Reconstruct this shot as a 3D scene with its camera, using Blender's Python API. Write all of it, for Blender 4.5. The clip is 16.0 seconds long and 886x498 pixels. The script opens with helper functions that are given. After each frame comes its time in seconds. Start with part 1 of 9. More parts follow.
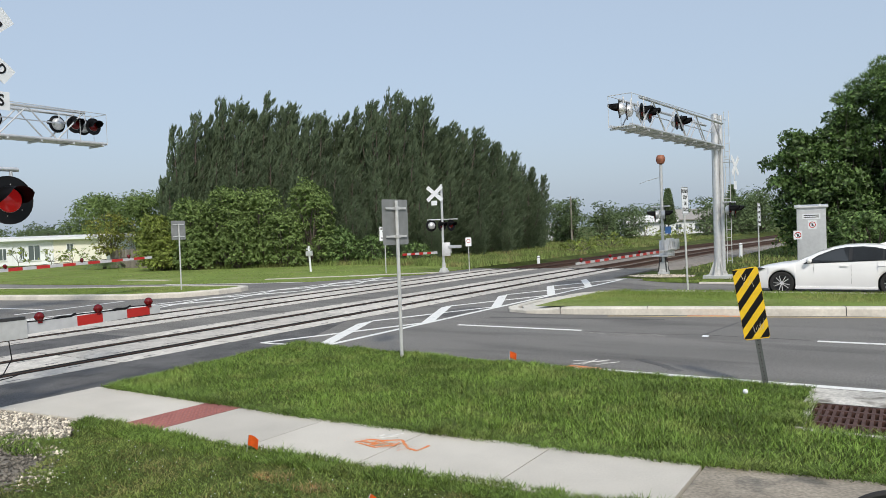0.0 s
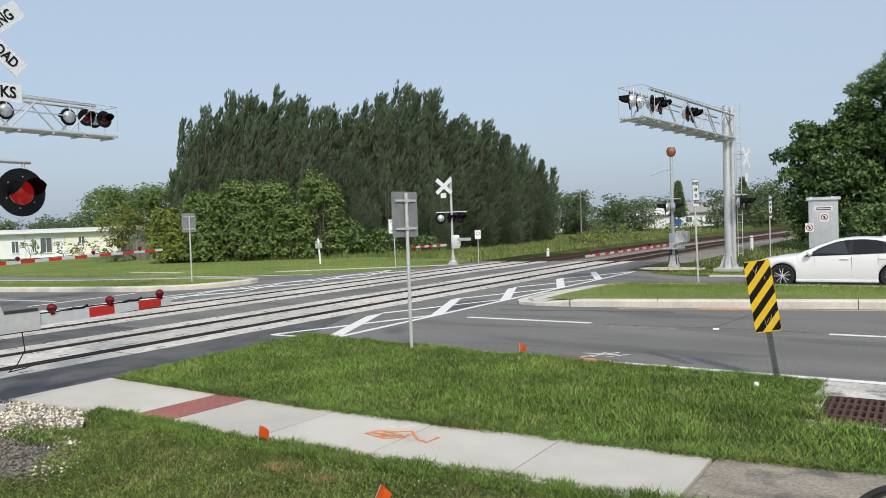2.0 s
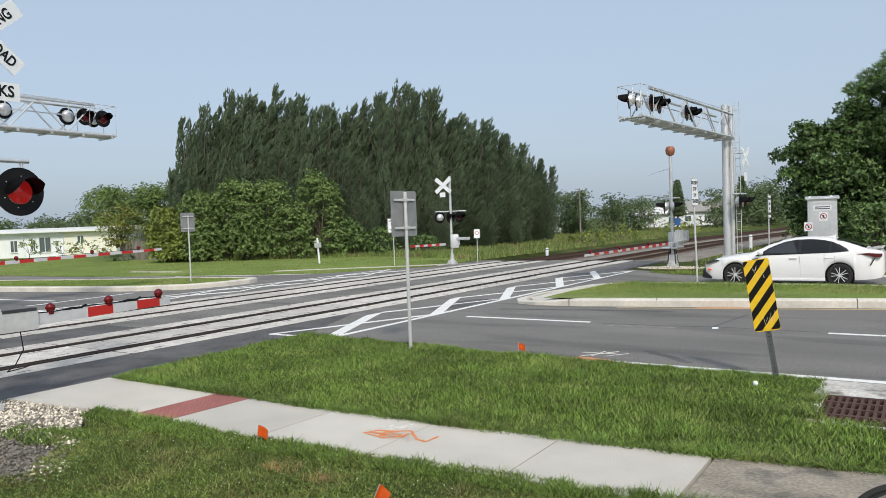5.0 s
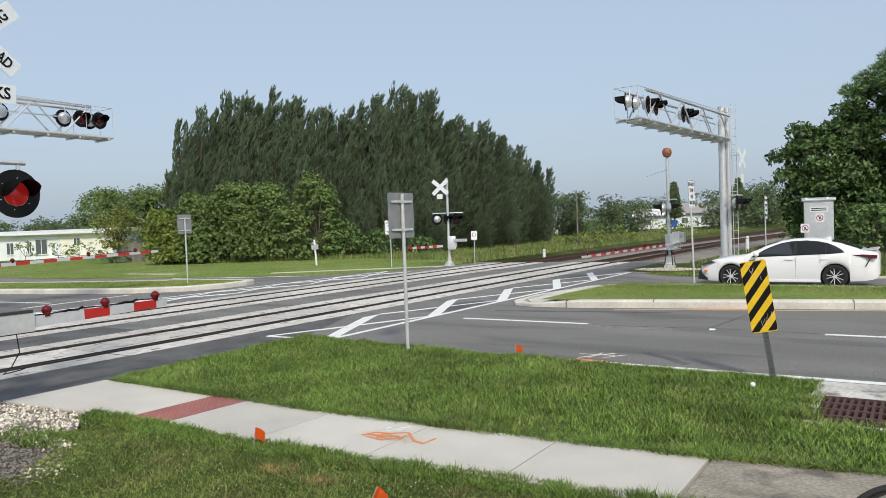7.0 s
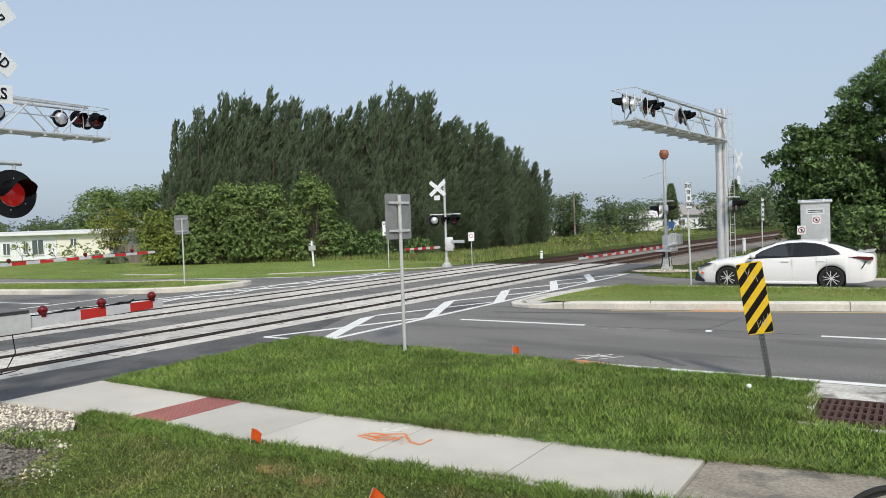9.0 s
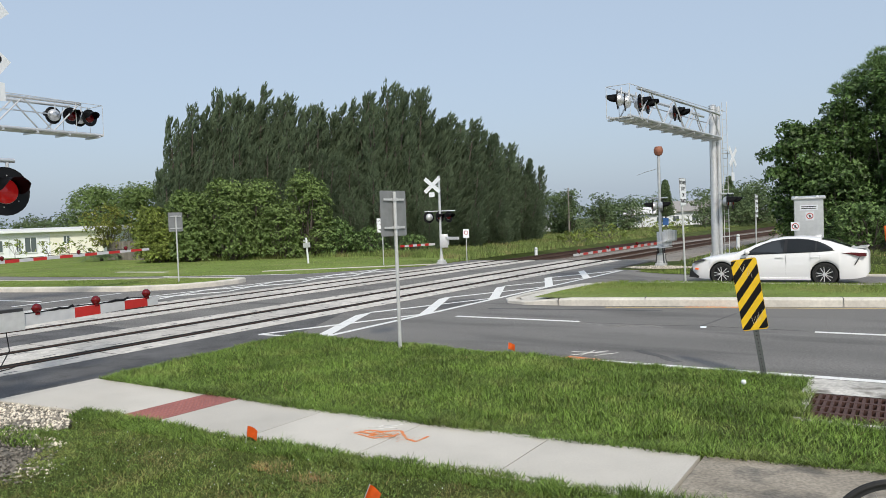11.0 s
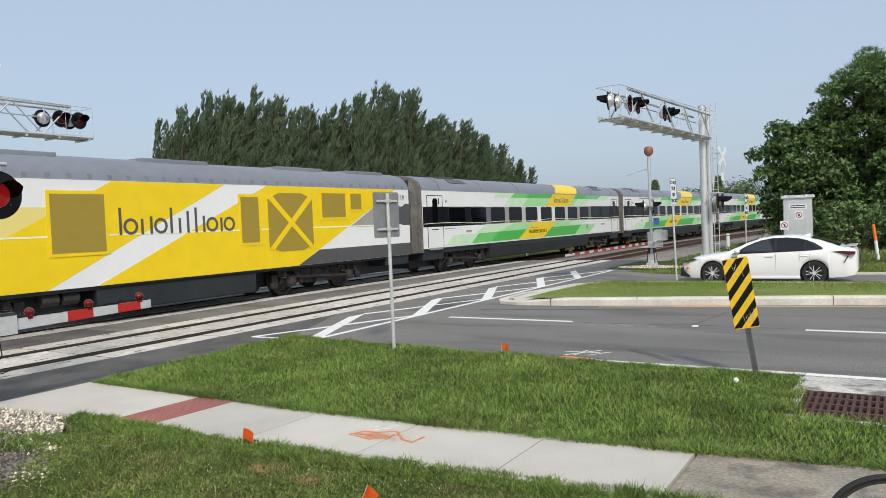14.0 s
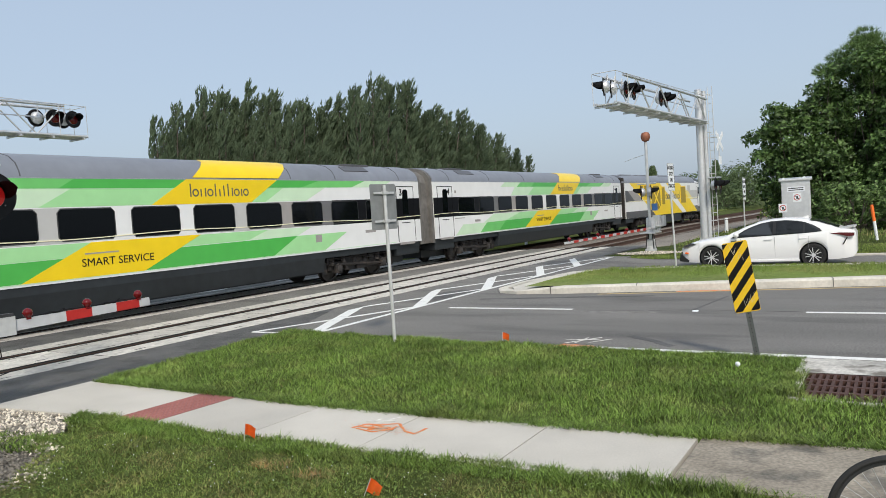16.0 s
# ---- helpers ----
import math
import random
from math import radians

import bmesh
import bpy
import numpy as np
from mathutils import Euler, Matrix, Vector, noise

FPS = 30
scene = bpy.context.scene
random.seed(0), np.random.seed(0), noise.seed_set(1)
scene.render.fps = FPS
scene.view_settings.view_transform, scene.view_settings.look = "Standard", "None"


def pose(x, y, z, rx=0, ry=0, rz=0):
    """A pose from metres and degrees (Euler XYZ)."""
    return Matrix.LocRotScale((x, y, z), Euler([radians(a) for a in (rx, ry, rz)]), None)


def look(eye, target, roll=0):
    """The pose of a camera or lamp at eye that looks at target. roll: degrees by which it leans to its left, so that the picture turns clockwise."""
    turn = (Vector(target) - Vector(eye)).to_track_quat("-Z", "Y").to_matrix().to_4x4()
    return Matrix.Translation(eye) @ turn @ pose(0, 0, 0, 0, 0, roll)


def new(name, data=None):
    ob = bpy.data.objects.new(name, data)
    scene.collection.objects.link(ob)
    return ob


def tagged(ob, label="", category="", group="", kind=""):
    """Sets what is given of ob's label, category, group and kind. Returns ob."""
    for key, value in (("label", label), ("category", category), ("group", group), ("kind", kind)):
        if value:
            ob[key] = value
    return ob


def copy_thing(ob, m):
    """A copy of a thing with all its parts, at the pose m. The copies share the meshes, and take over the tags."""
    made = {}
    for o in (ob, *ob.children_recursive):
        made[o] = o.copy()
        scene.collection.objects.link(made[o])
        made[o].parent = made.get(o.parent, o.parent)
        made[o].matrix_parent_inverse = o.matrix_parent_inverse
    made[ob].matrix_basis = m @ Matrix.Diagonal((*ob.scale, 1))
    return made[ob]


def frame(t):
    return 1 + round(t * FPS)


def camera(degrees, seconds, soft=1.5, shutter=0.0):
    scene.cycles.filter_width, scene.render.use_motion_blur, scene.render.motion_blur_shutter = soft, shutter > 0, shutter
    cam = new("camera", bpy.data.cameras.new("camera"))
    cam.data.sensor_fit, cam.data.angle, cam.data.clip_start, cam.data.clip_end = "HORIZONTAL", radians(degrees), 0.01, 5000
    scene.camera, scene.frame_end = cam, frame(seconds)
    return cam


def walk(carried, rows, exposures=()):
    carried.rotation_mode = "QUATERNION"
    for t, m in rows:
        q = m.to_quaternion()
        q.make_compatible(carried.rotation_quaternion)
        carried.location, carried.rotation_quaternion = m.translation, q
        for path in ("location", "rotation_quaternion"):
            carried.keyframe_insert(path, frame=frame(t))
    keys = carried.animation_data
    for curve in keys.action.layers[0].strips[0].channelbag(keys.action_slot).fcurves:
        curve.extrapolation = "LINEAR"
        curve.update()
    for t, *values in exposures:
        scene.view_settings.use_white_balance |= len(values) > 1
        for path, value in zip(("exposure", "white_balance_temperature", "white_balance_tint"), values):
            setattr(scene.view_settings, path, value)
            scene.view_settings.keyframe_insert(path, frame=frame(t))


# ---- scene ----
# World: x along the road (positive to the east), y across it, z up; the tracks run along y.
cam = camera(62.6, 16.0, soft=0.75)
PATH = [
    (0.0, (0.019, -0.009, 2.109), (-10.801, 16.804, 1.639), -2.04),
    (0.5, (0.013, -0.012, 2.104), (-10.812, 16.799, 1.631), -1.94),
    (1.0, (0.006, -0.005, 2.102), (-10.866, 16.774, 1.582), -1.92),
    (1.5, (0.005, -0.006, 2.102), (-10.943, 16.720, 1.510), -1.95),
    (2.0, (0.010, -0.010, 2.102), (-11.023, 16.658, 1.441), -2.03),
    (2.5, (0.007, -0.010, 2.098), (-11.080, 16.622, 1.397), -2.10),
    (3.0, (0.015, -0.008, 2.097), (-11.105, 16.601, 1.380), -2.10),
    (3.5, (0.010, -0.007, 2.101), (-11.101, 16.606, 1.380), -2.06),
    (4.0, (0.010, -0.006, 2.101), (-11.074, 16.627, 1.397), -2.04),
    (6.5, (0.002, 0.002, 2.100), (-10.946, 16.726, 1.441), -2.11),
    (7.0, (0.003, 0.000, 2.099), (-10.945, 16.725, 1.465), -2.11),
    (7.5, (0.003, 0.001, 2.099), (-10.944, 16.728, 1.488), -2.10),
    (8.0, (0.005, -0.001, 2.098), (-10.928, 16.735, 1.489), -2.11),
    (8.5, (0.011, -0.007, 2.103), (-10.904, 16.741, 1.494), -2.02),
    (9.0, (0.010, -0.000, 2.098), (-10.877, 16.766, 1.495), -2.00),
    (11.5, (-0.005, -0.004, 2.100), (-10.741, 16.855, 1.390), -2.07),
    (12.0, (-0.007, -0.005, 2.097), (-10.723, 16.869, 1.430), -2.00),
    (12.5, (-0.011, -0.029, 2.106), (-10.724, 16.847, 1.443), -1.97),
    (13.0, (-0.018, -0.035, 2.097), (-10.697, 16.864, 1.454), -2.02),
    (13.5, (-0.010, -0.053, 2.106), (-10.650, 16.869, 1.445), -2.18),
    (14.0, (-0.016, -0.049, 2.102), (-10.569, 16.927, 1.425), -2.43),
    (14.5, (-0.028, -0.050, 2.100), (-10.507, 16.970, 1.384), -2.81),
    (15.0, (-0.032, -0.034, 2.097), (-10.455, 17.018, 1.305), -3.19),
    (15.5, (-0.032, -0.024, 2.098), (-10.464, 17.018, 1.219), -3.50),
    (16.0, (-0.030, -0.014, 2.098), (-10.563, 16.962, 1.169), -3.77),
]
walk(cam, [(t, look(eye, target, roll)) for t, eye, target, roll in PATH])

# ---- light ----
SUN_ELEVATION, SUN_AZIMUTH = 42.0, 137.0
scene.view_settings.exposure = 0.0
world = bpy.data.worlds.new("hazy_sky")
scene.world = world
world.use_nodes = True
wn, wl = world.node_tree.nodes, world.node_tree.links
wn.clear()
w_out = wn.new("ShaderNodeOutputWorld")
w_bg = wn.new("ShaderNodeBackground")
w_sky = wn.new("ShaderNodeTexSky")
w_sky.sky_type, w_sky.sun_disc = "NISHITA", False
w_sky.sun_elevation = radians(SUN_ELEVATION)
w_sky.sun_rotation = radians(SUN_AZIMUTH)
w_sky.air_density, w_sky.dust_density, w_sky.ozone_density = 1.0, 4.0, 2.0
w_haze = wn.new("ShaderNodeMix")
w_haze.data_type = "RGBA"
w_haze.inputs["Factor"].default_value = 0.6
w_haze.inputs["B"].default_value = (4.4, 5.25, 6.3, 1)
wl.new(w_sky.outputs["Color"], w_haze.inputs["A"])
wl.new(w_haze.outputs["Result"], w_bg.inputs["Color"])
w_bg.inputs["Strength"].default_value = 0.138
wl.new(w_bg.outputs["Background"], w_out.inputs["Surface"])

sun_data = bpy.data.lights.new("sun", "SUN")
sun_data.energy, sun_data.angle, sun_data.color = 2.6, radians(7), (1.0, 0.93, 0.81)
sun = new("sun", sun_data)
_az, _el = radians(SUN_AZIMUTH), radians(SUN_ELEVATION)
_to_sun = Vector((math.sin(_az) * math.cos(_el), math.cos(_az) * math.cos(_el), math.sin(_el)))
sun.matrix_world = look(_to_sun * 50, (0, 0, 0))


# ---- materials ----
def material(name, color, rough=0.7, metal=0.0, var=0.0, scale=4.0, var2=0.0, scale2=0.6, bump=0.0, bump_scale=40.0,
             second=None, spots=0.5, emit=0.0, emit_color=None, per_object=0.0, island=0.0, transmission=0.0, spec=0.5, translucent=0.0, stretch=None):
    """A Principled material whose colour varies at a fine and at a broad scale, with fine relief."""
    m = bpy.data.materials.new(name)
    m.use_nodes = True
    n, l = m.node_tree.nodes, m.node_tree.links
    b = n["Principled BSDF"]
    b.inputs["Roughness"].default_value, b.inputs["Metallic"].default_value = rough, metal
    b.inputs["Specular IOR Level"].default_value = spec
    b.inputs["Transmission Weight"].default_value = transmission
    base = n.new("ShaderNodeRGB")
    base.outputs[0].default_value = (*color, 1)
    out = base.outputs[0]
    coord = n.new("ShaderNodeTexCoord")
    where = coord.outputs["Object"]

    def noise_at(s, detail=4.0, drawn=False):
        t = n.new("ShaderNodeTexNoise")
        if drawn and stretch:
            k = n.new("ShaderNodeMapping")
            k.inputs["Scale"].default_value = stretch
            l.new(where, k.inputs["Vector"])
            t.inputs["Scale"].default_value, t.inputs["Detail"].default_value = s, detail
            l.new(k.outputs["Vector"], t.inputs["Vector"])
            return t.outputs["Fac"]
        t.inputs["Scale"].default_value, t.inputs["Detail"].default_value = s, detail
        l.new(where, t.inputs["Vector"])
        return t.outputs["Fac"]

    def scaled(source, amount, color_in):
        """Brightens and darkens by up to amount."""
        r = n.new("ShaderNodeMapRange")
        r.inputs["From Min"].default_value, r.inputs["From Max"].default_value = 0.28, 0.72
        r.inputs["To Min"].default_value, r.inputs["To Max"].default_value = 1 - amount, 1 + amount
        l.new(source, r.inputs["Value"])
        x = n.new("ShaderNodeMix")
        x.data_type, x.blend_type = "RGBA", "MULTIPLY"
        x.inputs["Factor"].default_value = 1
        l.new(color_in, x.inputs["A"])
        l.new(r.outputs["Result"], x.inputs["B"])
        return x.outputs["Result"]

    if second:
        r = n.new("ShaderNodeValToRGB")
        r.color_ramp.elements[0].position, r.color_ramp.elements[1].position = spots - 0.06, spots + 0.08
        l.new(noise_at(scale2 * 1.7, 6.0, True), r.inputs["Fac"])
        x = n.new("ShaderNodeMix")
        x.data_type = "RGBA"
        l.new(r.outputs["Color"], x.inputs["Factor"])
        l.new(out, x.inputs["A"])
        x.inputs["B"].default_value = (*second, 1)
        out = x.outputs["Result"]
    if var:
        out = scaled(noise_at(scale), var, out)
    if var2:
        out = scaled(noise_at(scale2, 3.0, True), var2, out)
    if per_object:
        info = n.new("ShaderNodeObjectInfo")
        out = scaled(info.outputs["Random"], per_object, out)
    if island:
        info = n.new("ShaderNodeNewGeometry")
        out = scaled(info.outputs["Random Per Island"], island, out)
    l.new(out, b.inputs["Base Color"])
    if bump:
        h = n.new("ShaderNodeBump")
        h.inputs["Strength"].default_value, h.inputs["Distance"].default_value = bump, 0.02
        l.new(noise_at(bump_scale, 5.0), h.inputs["Height"])
        l.new(h.outputs["Normal"], b.inputs["Normal"])
    if emit:
        b.inputs["Emission Color"].default_value = (*(emit_color or color), 1)
        b.inputs["Emission Strength"].default_value = emit
    if translucent:
        t = n.new("ShaderNodeBsdfTranslucent")
        l.new(out, t.inputs["Color"])
        x = n.new("ShaderNodeMixShader")
        x.inputs["Fac"].default_value = translucent
        l.new(b.outputs["BSDF"], x.inputs[1])
        l.new(t.outputs["BSDF"], x.inputs[2])
        l.new(x.outputs["Shader"], n["Material Output"].inputs["Surface"])
    return m


ASPHALT = material("asphalt", (0.185, 0.177, 0.165), 0.85, var=0.45, scale=38, var2=0.16, scale2=0.7, second=(0.135, 0.129, 0.121), spots=0.57, bump=0.6, bump_scale=110, stretch=(0.22, 1.0, 1.0))
ASPHALT_DARK = material("new_asphalt", (0.105, 0.102, 0.101), 0.85, var=0.4, scale=48, var2=0.25, scale2=1.3, second=(0.075, 0.073, 0.073), spots=0.55, bump=0.5, bump_scale=120)
CONCRETE = material("sidewalk_concrete", (0.53, 0.50, 0.445), 0.9, var=0.06, scale=60, var2=0.1, scale2=1.1, bump=0.15, bump_scale=150, per_object=0.05)
OLD_CONCRETE = material("old_concrete", (0.285, 0.25, 0.20), 0.92, var=0.3, scale=34, var2=0.25, scale2=1.6, second=(0.14, 0.128, 0.108), spots=0.56, bump=0.25, bump_scale=90)
KERB = material("kerb_concrete", (0.58, 0.55, 0.49), 0.9, var=0.1, scale=14, var2=0.14, scale2=1.4, bump=0.15, bump_scale=90)
PANEL = material("crossing_panel", (0.55, 0.52, 0.475), 0.85, var=0.16, scale=22, var2=0.18, scale2=2.4, second=(0.36, 0.34, 0.31), spots=0.60, bump=0.2, bump_scale=80, per_object=0.09)
RED_MAT = material("detectable_warning", (0.30, 0.115, 0.10), 0.85, var=0.1, scale=40, var2=0.12, scale2=2.0)
PAINT_WHITE = material("road_paint", (0.78, 0.78, 0.76), 0.7, var=0.1, scale=30, second=(0.40, 0.40, 0.40), spots=0.66, scale2=3.5)
PAINT_YELLOW = material("yellow_road_paint", (0.50, 0.37, 0.17), 0.7, var=0.1, scale=30, second=(0.3, 0.26, 0.2), spots=0.62, scale2=3.5)
# turf kept dark: the shade between the blades is put into its colour
GRASS_GROUND = material("turf", (0.062, 0.082, 0.022), 1.0, var=0.35, scale=9, var2=0.3, scale2=0.35, second=(0.09, 0.105, 0.034), spots=0.55, bump=0.8, bump_scale=30, spec=0.1)
BLADE = material("grass_blade", (0.148, 0.232, 0.046), 0.55, var2=0.35, scale2=0.9, second=(0.19, 0.255, 0.062), spots=0.56, island=0.6, spec=0.35, translucent=0.16)
MOWN_BLADE = material("mown_blade", (0.205, 0.28, 0.068), 0.7, var2=0.25, scale2=0.2, second=(0.29, 0.31, 0.11), spots=0.56, island=0.3, spec=0.2, translucent=0.25)
ROUGH_BLADE = material("rough_grass_blade", (0.185, 0.245, 0.075), 0.8, var2=0.25, scale2=0.25, second=(0.27, 0.25, 0.11), spots=0.56, island=0.35, spec=0.2, translucent=0.25)
TURF_PALE = material("mown_turf", (0.165, 0.225, 0.058), 1.0, var=0.25, scale=7, var2=0.2, scale2=0.25, second=(0.20, 0.235, 0.08), spots=0.56, bump=0.6, bump_scale=30, spec=0.1)
CLOVER = material("clover_leaf", (0.15, 0.225, 0.06), 0.8, island=0.3, spec=0.15, translucent=0.2)
LAWN_BLADE = material("lawn_blade", (0.168, 0.225, 0.055), 0.6, var2=0.35, scale2=1.2, second=(0.21, 0.215, 0.075), spots=0.54, island=0.45, spec=0.3, translucent=0.25)
STRAW = material("dry_grass_blade", (0.36, 0.29, 0.13), 0.8, island=0.4, spec=0.2, translucent=0.2)
SCUFF = material("scuffed_asphalt", (0.26, 0.25, 0.235), 0.9, var=0.3, scale=45, second=(0.16, 0.155, 0.145), spots=0.5, scale2=5.0)
SEAL = material("crack_sealant", (0.085, 0.082, 0.08), 0.7, var=0.3, scale=25)
APRON = material("stained_apron", (0.50, 0.48, 0.44), 0.92, var=0.25, scale=24, var2=0.25, scale2=2.0, second=(0.17, 0.155, 0.13), spots=0.60, bump=0.3, bump_scale=60)
BALLAST = material("ballast", (0.23, 0.205, 0.18), 0.95, var=0.5, scale=22, var2=0.15, scale2=0.7, bump=1.0, bump_scale=24)
GREY_STONE = material("grey_stone", (0.165, 0.15, 0.125), 0.95, island=0.5, var=0.15, scale=25)
STONE = material("white_stone", (0.53, 0.48, 0.40), 0.9, island=0.5, var=0.1, scale=20)
RUST = material("rusty_rail", (0.085, 0.05, 0.038), 0.85, metal=0.3, var=0.25, scale=15)
RAIL_TOP = material("rail_head", (0.03, 0.025, 0.022), 0.8, spec=0.15, var=0.15, scale=12)
TIE = material("railway_tie", (0.18, 0.16, 0.14), 0.95, var=0.25, scale=8, per_object=0.15)
GAP_DARK = material("dark_flangeway", (0.018, 0.017, 0.016), 0.95, spec=0.1, var=0.3, scale=15)
GALV = material("galvanised_steel", (0.56, 0.57, 0.57), 0.5, metal=0.25, var=0.08, scale=12, var2=0.08, scale2=1.5)
ALU = material("aluminium", (0.66, 0.67, 0.68), 0.4, metal=0.6, var=0.06, scale=9, var2=0.06, scale2=1.0)
ALU_BACK = material("sign_back", (0.25, 0.26, 0.26), 0.55, metal=0.3, var=0.15, scale=6)
BLACK = material("black_paint", (0.007, 0.007, 0.008), 0.5, var=0.2, scale=10, spec=0.25)
DARK = material("dark_steel", (0.035, 0.035, 0.038), 0.6, var=0.35, scale=7, bump=0.2, bump_scale=20)
WHITE_SIGN = material("white_reflective", (0.77, 0.80, 0.83), 0.45, var=0.03, scale=8)
RED_SHEET = material("red_reflective", (0.44, 0.022, 0.018), 0.4, var=0.06, scale=14)
RED_LENS = material("red_lens", (0.13, 0.004, 0.006), 0.10, var=0.1, scale=30)
RED_LIT = material("lit_red_lens", (0.30, 0.008, 0.010), 0.12, emit=0.16, emit_color=(1.0, 0.03, 0.03), var=0.15, scale=60)
YELLOW_SHEET = material("yellow_reflective", (0.80, 0.52, 0.02), 0.45, var=0.08, scale=14)
ORANGE = material("orange_flag", (0.85, 0.16, 0.02), 0.5, var=0.1, scale=20)
ORANGE_PAINT = material("orange_marking_paint", (0.72, 0.22, 0.06), 0.8, second=(0.5, 0.33, 0.22), spots=0.52, scale2=6.0)
WHITE_MARK = material("white_marking_paint", (0.78, 0.76, 0.72), 0.8, second=(0.55, 0.53, 0.49), spots=0.55, scale2=6.0)
GRATE = material("rusty_grate", (0.085, 0.043, 0.034), 0.75, metal=0.2, var=0.25, scale=18)
VOID = material("pit", (0.012, 0.010, 0.009), 0.9)
BARK = material("bark", (0.11, 0.095, 0.078), 0.95, var=0.3, scale=9, bump=0.5, bump_scale=25)
PINE = material("casuarina_needles", (0.138, 0.184, 0.110), 0.9, var2=0.20, scale2=0.9, island=0.08, spec=0.1, translucent=0.42)
SHRUB = material("shrub_leaf", (0.165, 0.24, 0.075), 0.6, var2=0.25, scale2=0.5, island=0.28, spec=0.3, translucent=0.25)
LEAF_DARK = material("dark_leaf", (0.086, 0.150, 0.042), 0.5, var2=0.3, scale2=0.4, island=0.5, spec=0.35, translucent=0.2)
LEAF_MID = material("mid_green_leaf", (0.135, 0.215, 0.07), 0.55, var2=0.3, scale2=0.4, island=0.5, spec=0.3, translucent=0.25)
LEAF_YELLOW = material("yellow_green_leaf", (0.24, 0.26, 0.06), 0.6, var2=0.25, scale2=0.5, island=0.45, spec=0.3, translucent=0.3)
# far foliage: distance haze put in as a paler, more even green
LEAF_FAR = material("far_leaf", (0.135, 0.19, 0.09), 0.85, var2=0.25, scale2=0.3, island=0.25, spec=0.2, translucent=0.2)
LEAF_LIGHT = material("light_leaf", (0.21, 0.265, 0.06), 0.6, var2=0.25, scale2=0.5, island=0.45, spec=0.3, translucent=0.3)
STUCCO = material("white_stucco", (0.78, 0.81, 0.84), 0.85, var=0.05, scale=6, var2=0.07, scale2=0.5)
ROOF_WHITE = material("white_roof", (0.68, 0.68, 0.68), 0.8, var=0.08, scale=3, var2=0.12, scale2=0.4)
ROOF_GREY = material("grey_shingles", (0.30, 0.29, 0.28), 0.9, var=0.15, scale=5)
GLASS_DARK = material("dark_window", (0.10, 0.125, 0.13), 0.08, spec=0.6)
FENCE = material("weathered_wood", (0.22, 0.20, 0.17), 0.9, var=0.2, scale=9, per_object=0.15)


# ---- building helpers ----
def part(name, bm, mat, parent=None, label="", smooth=False):
    """Links a bmesh as one mesh object, under a thing or a part."""
    me = bpy.data.meshes.new(name)
    bm.normal_update()
    bm.to_mesh(me)
    bm.free()
    mats = mat if isinstance(mat, (list, tuple)) else [mat]
    for m in mats:
        me.materials.append(m)
    if smooth:
        me.polygons.foreach_set("use_smooth", [True] * len(me.polygons))
        me.set_sharp_from_angle(angle=radians(40))
    ob = new(name, me)
    if parent:
        ob.parent = parent
    if label:
        tagged(ob, label)
    return ob


def thing(name, m, label, category, group="", kind=""):
    ob = new(name)
    ob.empty_display_size = 0.2
    ob.matrix_world = m
    return tagged(ob, label, category, group, kind)


def box(bm, x0, x1, y0, y1, z0, z1, bevel=0.0, mi=0, m=None):
    r = bmesh.ops.create_cube(bm, size=1, matrix=Matrix.Translation(((x0 + x1) / 2, (y0 + y1) / 2, (z0 + z1) / 2)) @ Matrix.Diagonal((x1 - x0, y1 - y0, z1 - z0, 1)))
    vs = r["verts"]
    if m:
        bmesh.ops.transform(bm, matrix=m, verts=vs)
    fs = {f for v in vs for f in v.link_faces}
    for f in fs:
        f.material_index = mi
    if bevel:
        es = list({e for f in fs for e in f.edges})
        bmesh.ops.bevel(bm, geom=es, offset=bevel, segments=2, affect="EDGES", profile=0.6)
    return bm


def tube(bm, p, q, r, r2=None, n=10, mi=0, cap=True):
    """A round bar from p to q."""
    p, q = Vector(p), Vector(q)
    d = q - p
    m = Matrix.Translation((p + q) / 2) @ d.to_track_quat("Z", "Y").to_matrix().to_4x4()
    k = bmesh.ops.create_cone(bm, cap_ends=cap, segments=n, radius1=r, radius2=r if r2 is None else r2, depth=d.length, matrix=m)
    if mi:
        for f in {f for v in k["verts"] for f in v.link_faces}:
            f.material_index = mi
    return bm


def path_tube(bm, pts, r, n=8, mi=0):
    for a, b in zip(pts, pts[1:]):
        tube(bm, a, b, r, n=n, mi=mi)
    return bm


def lathe(bm, profile, n=24, m=None, mi=0, cap=True):
    """Turns (radius, height) pairs about the z axis."""
    rings = []
    for r, z in profile:
        rings.append([bm.verts.new((m or Matrix()) @ Vector((r * math.cos(2 * math.pi * i / n), r * math.sin(2 * math.pi * i / n), z))) for i in range(n)])
    for a, b in zip(rings, rings[1:]):
        for i in range(n):
            f = bm.faces.new((a[i], a[(i + 1) % n], b[(i + 1) % n], b[i]))
            f.material_index = mi
    if cap and profile[0][0] > 1e-4:
        bm.faces.new(rings[0][::-1]).material_index = mi
    if cap and profile[-1][0] > 1e-4:
        bm.faces.new(rings[-1]).material_index = mi
    return bm


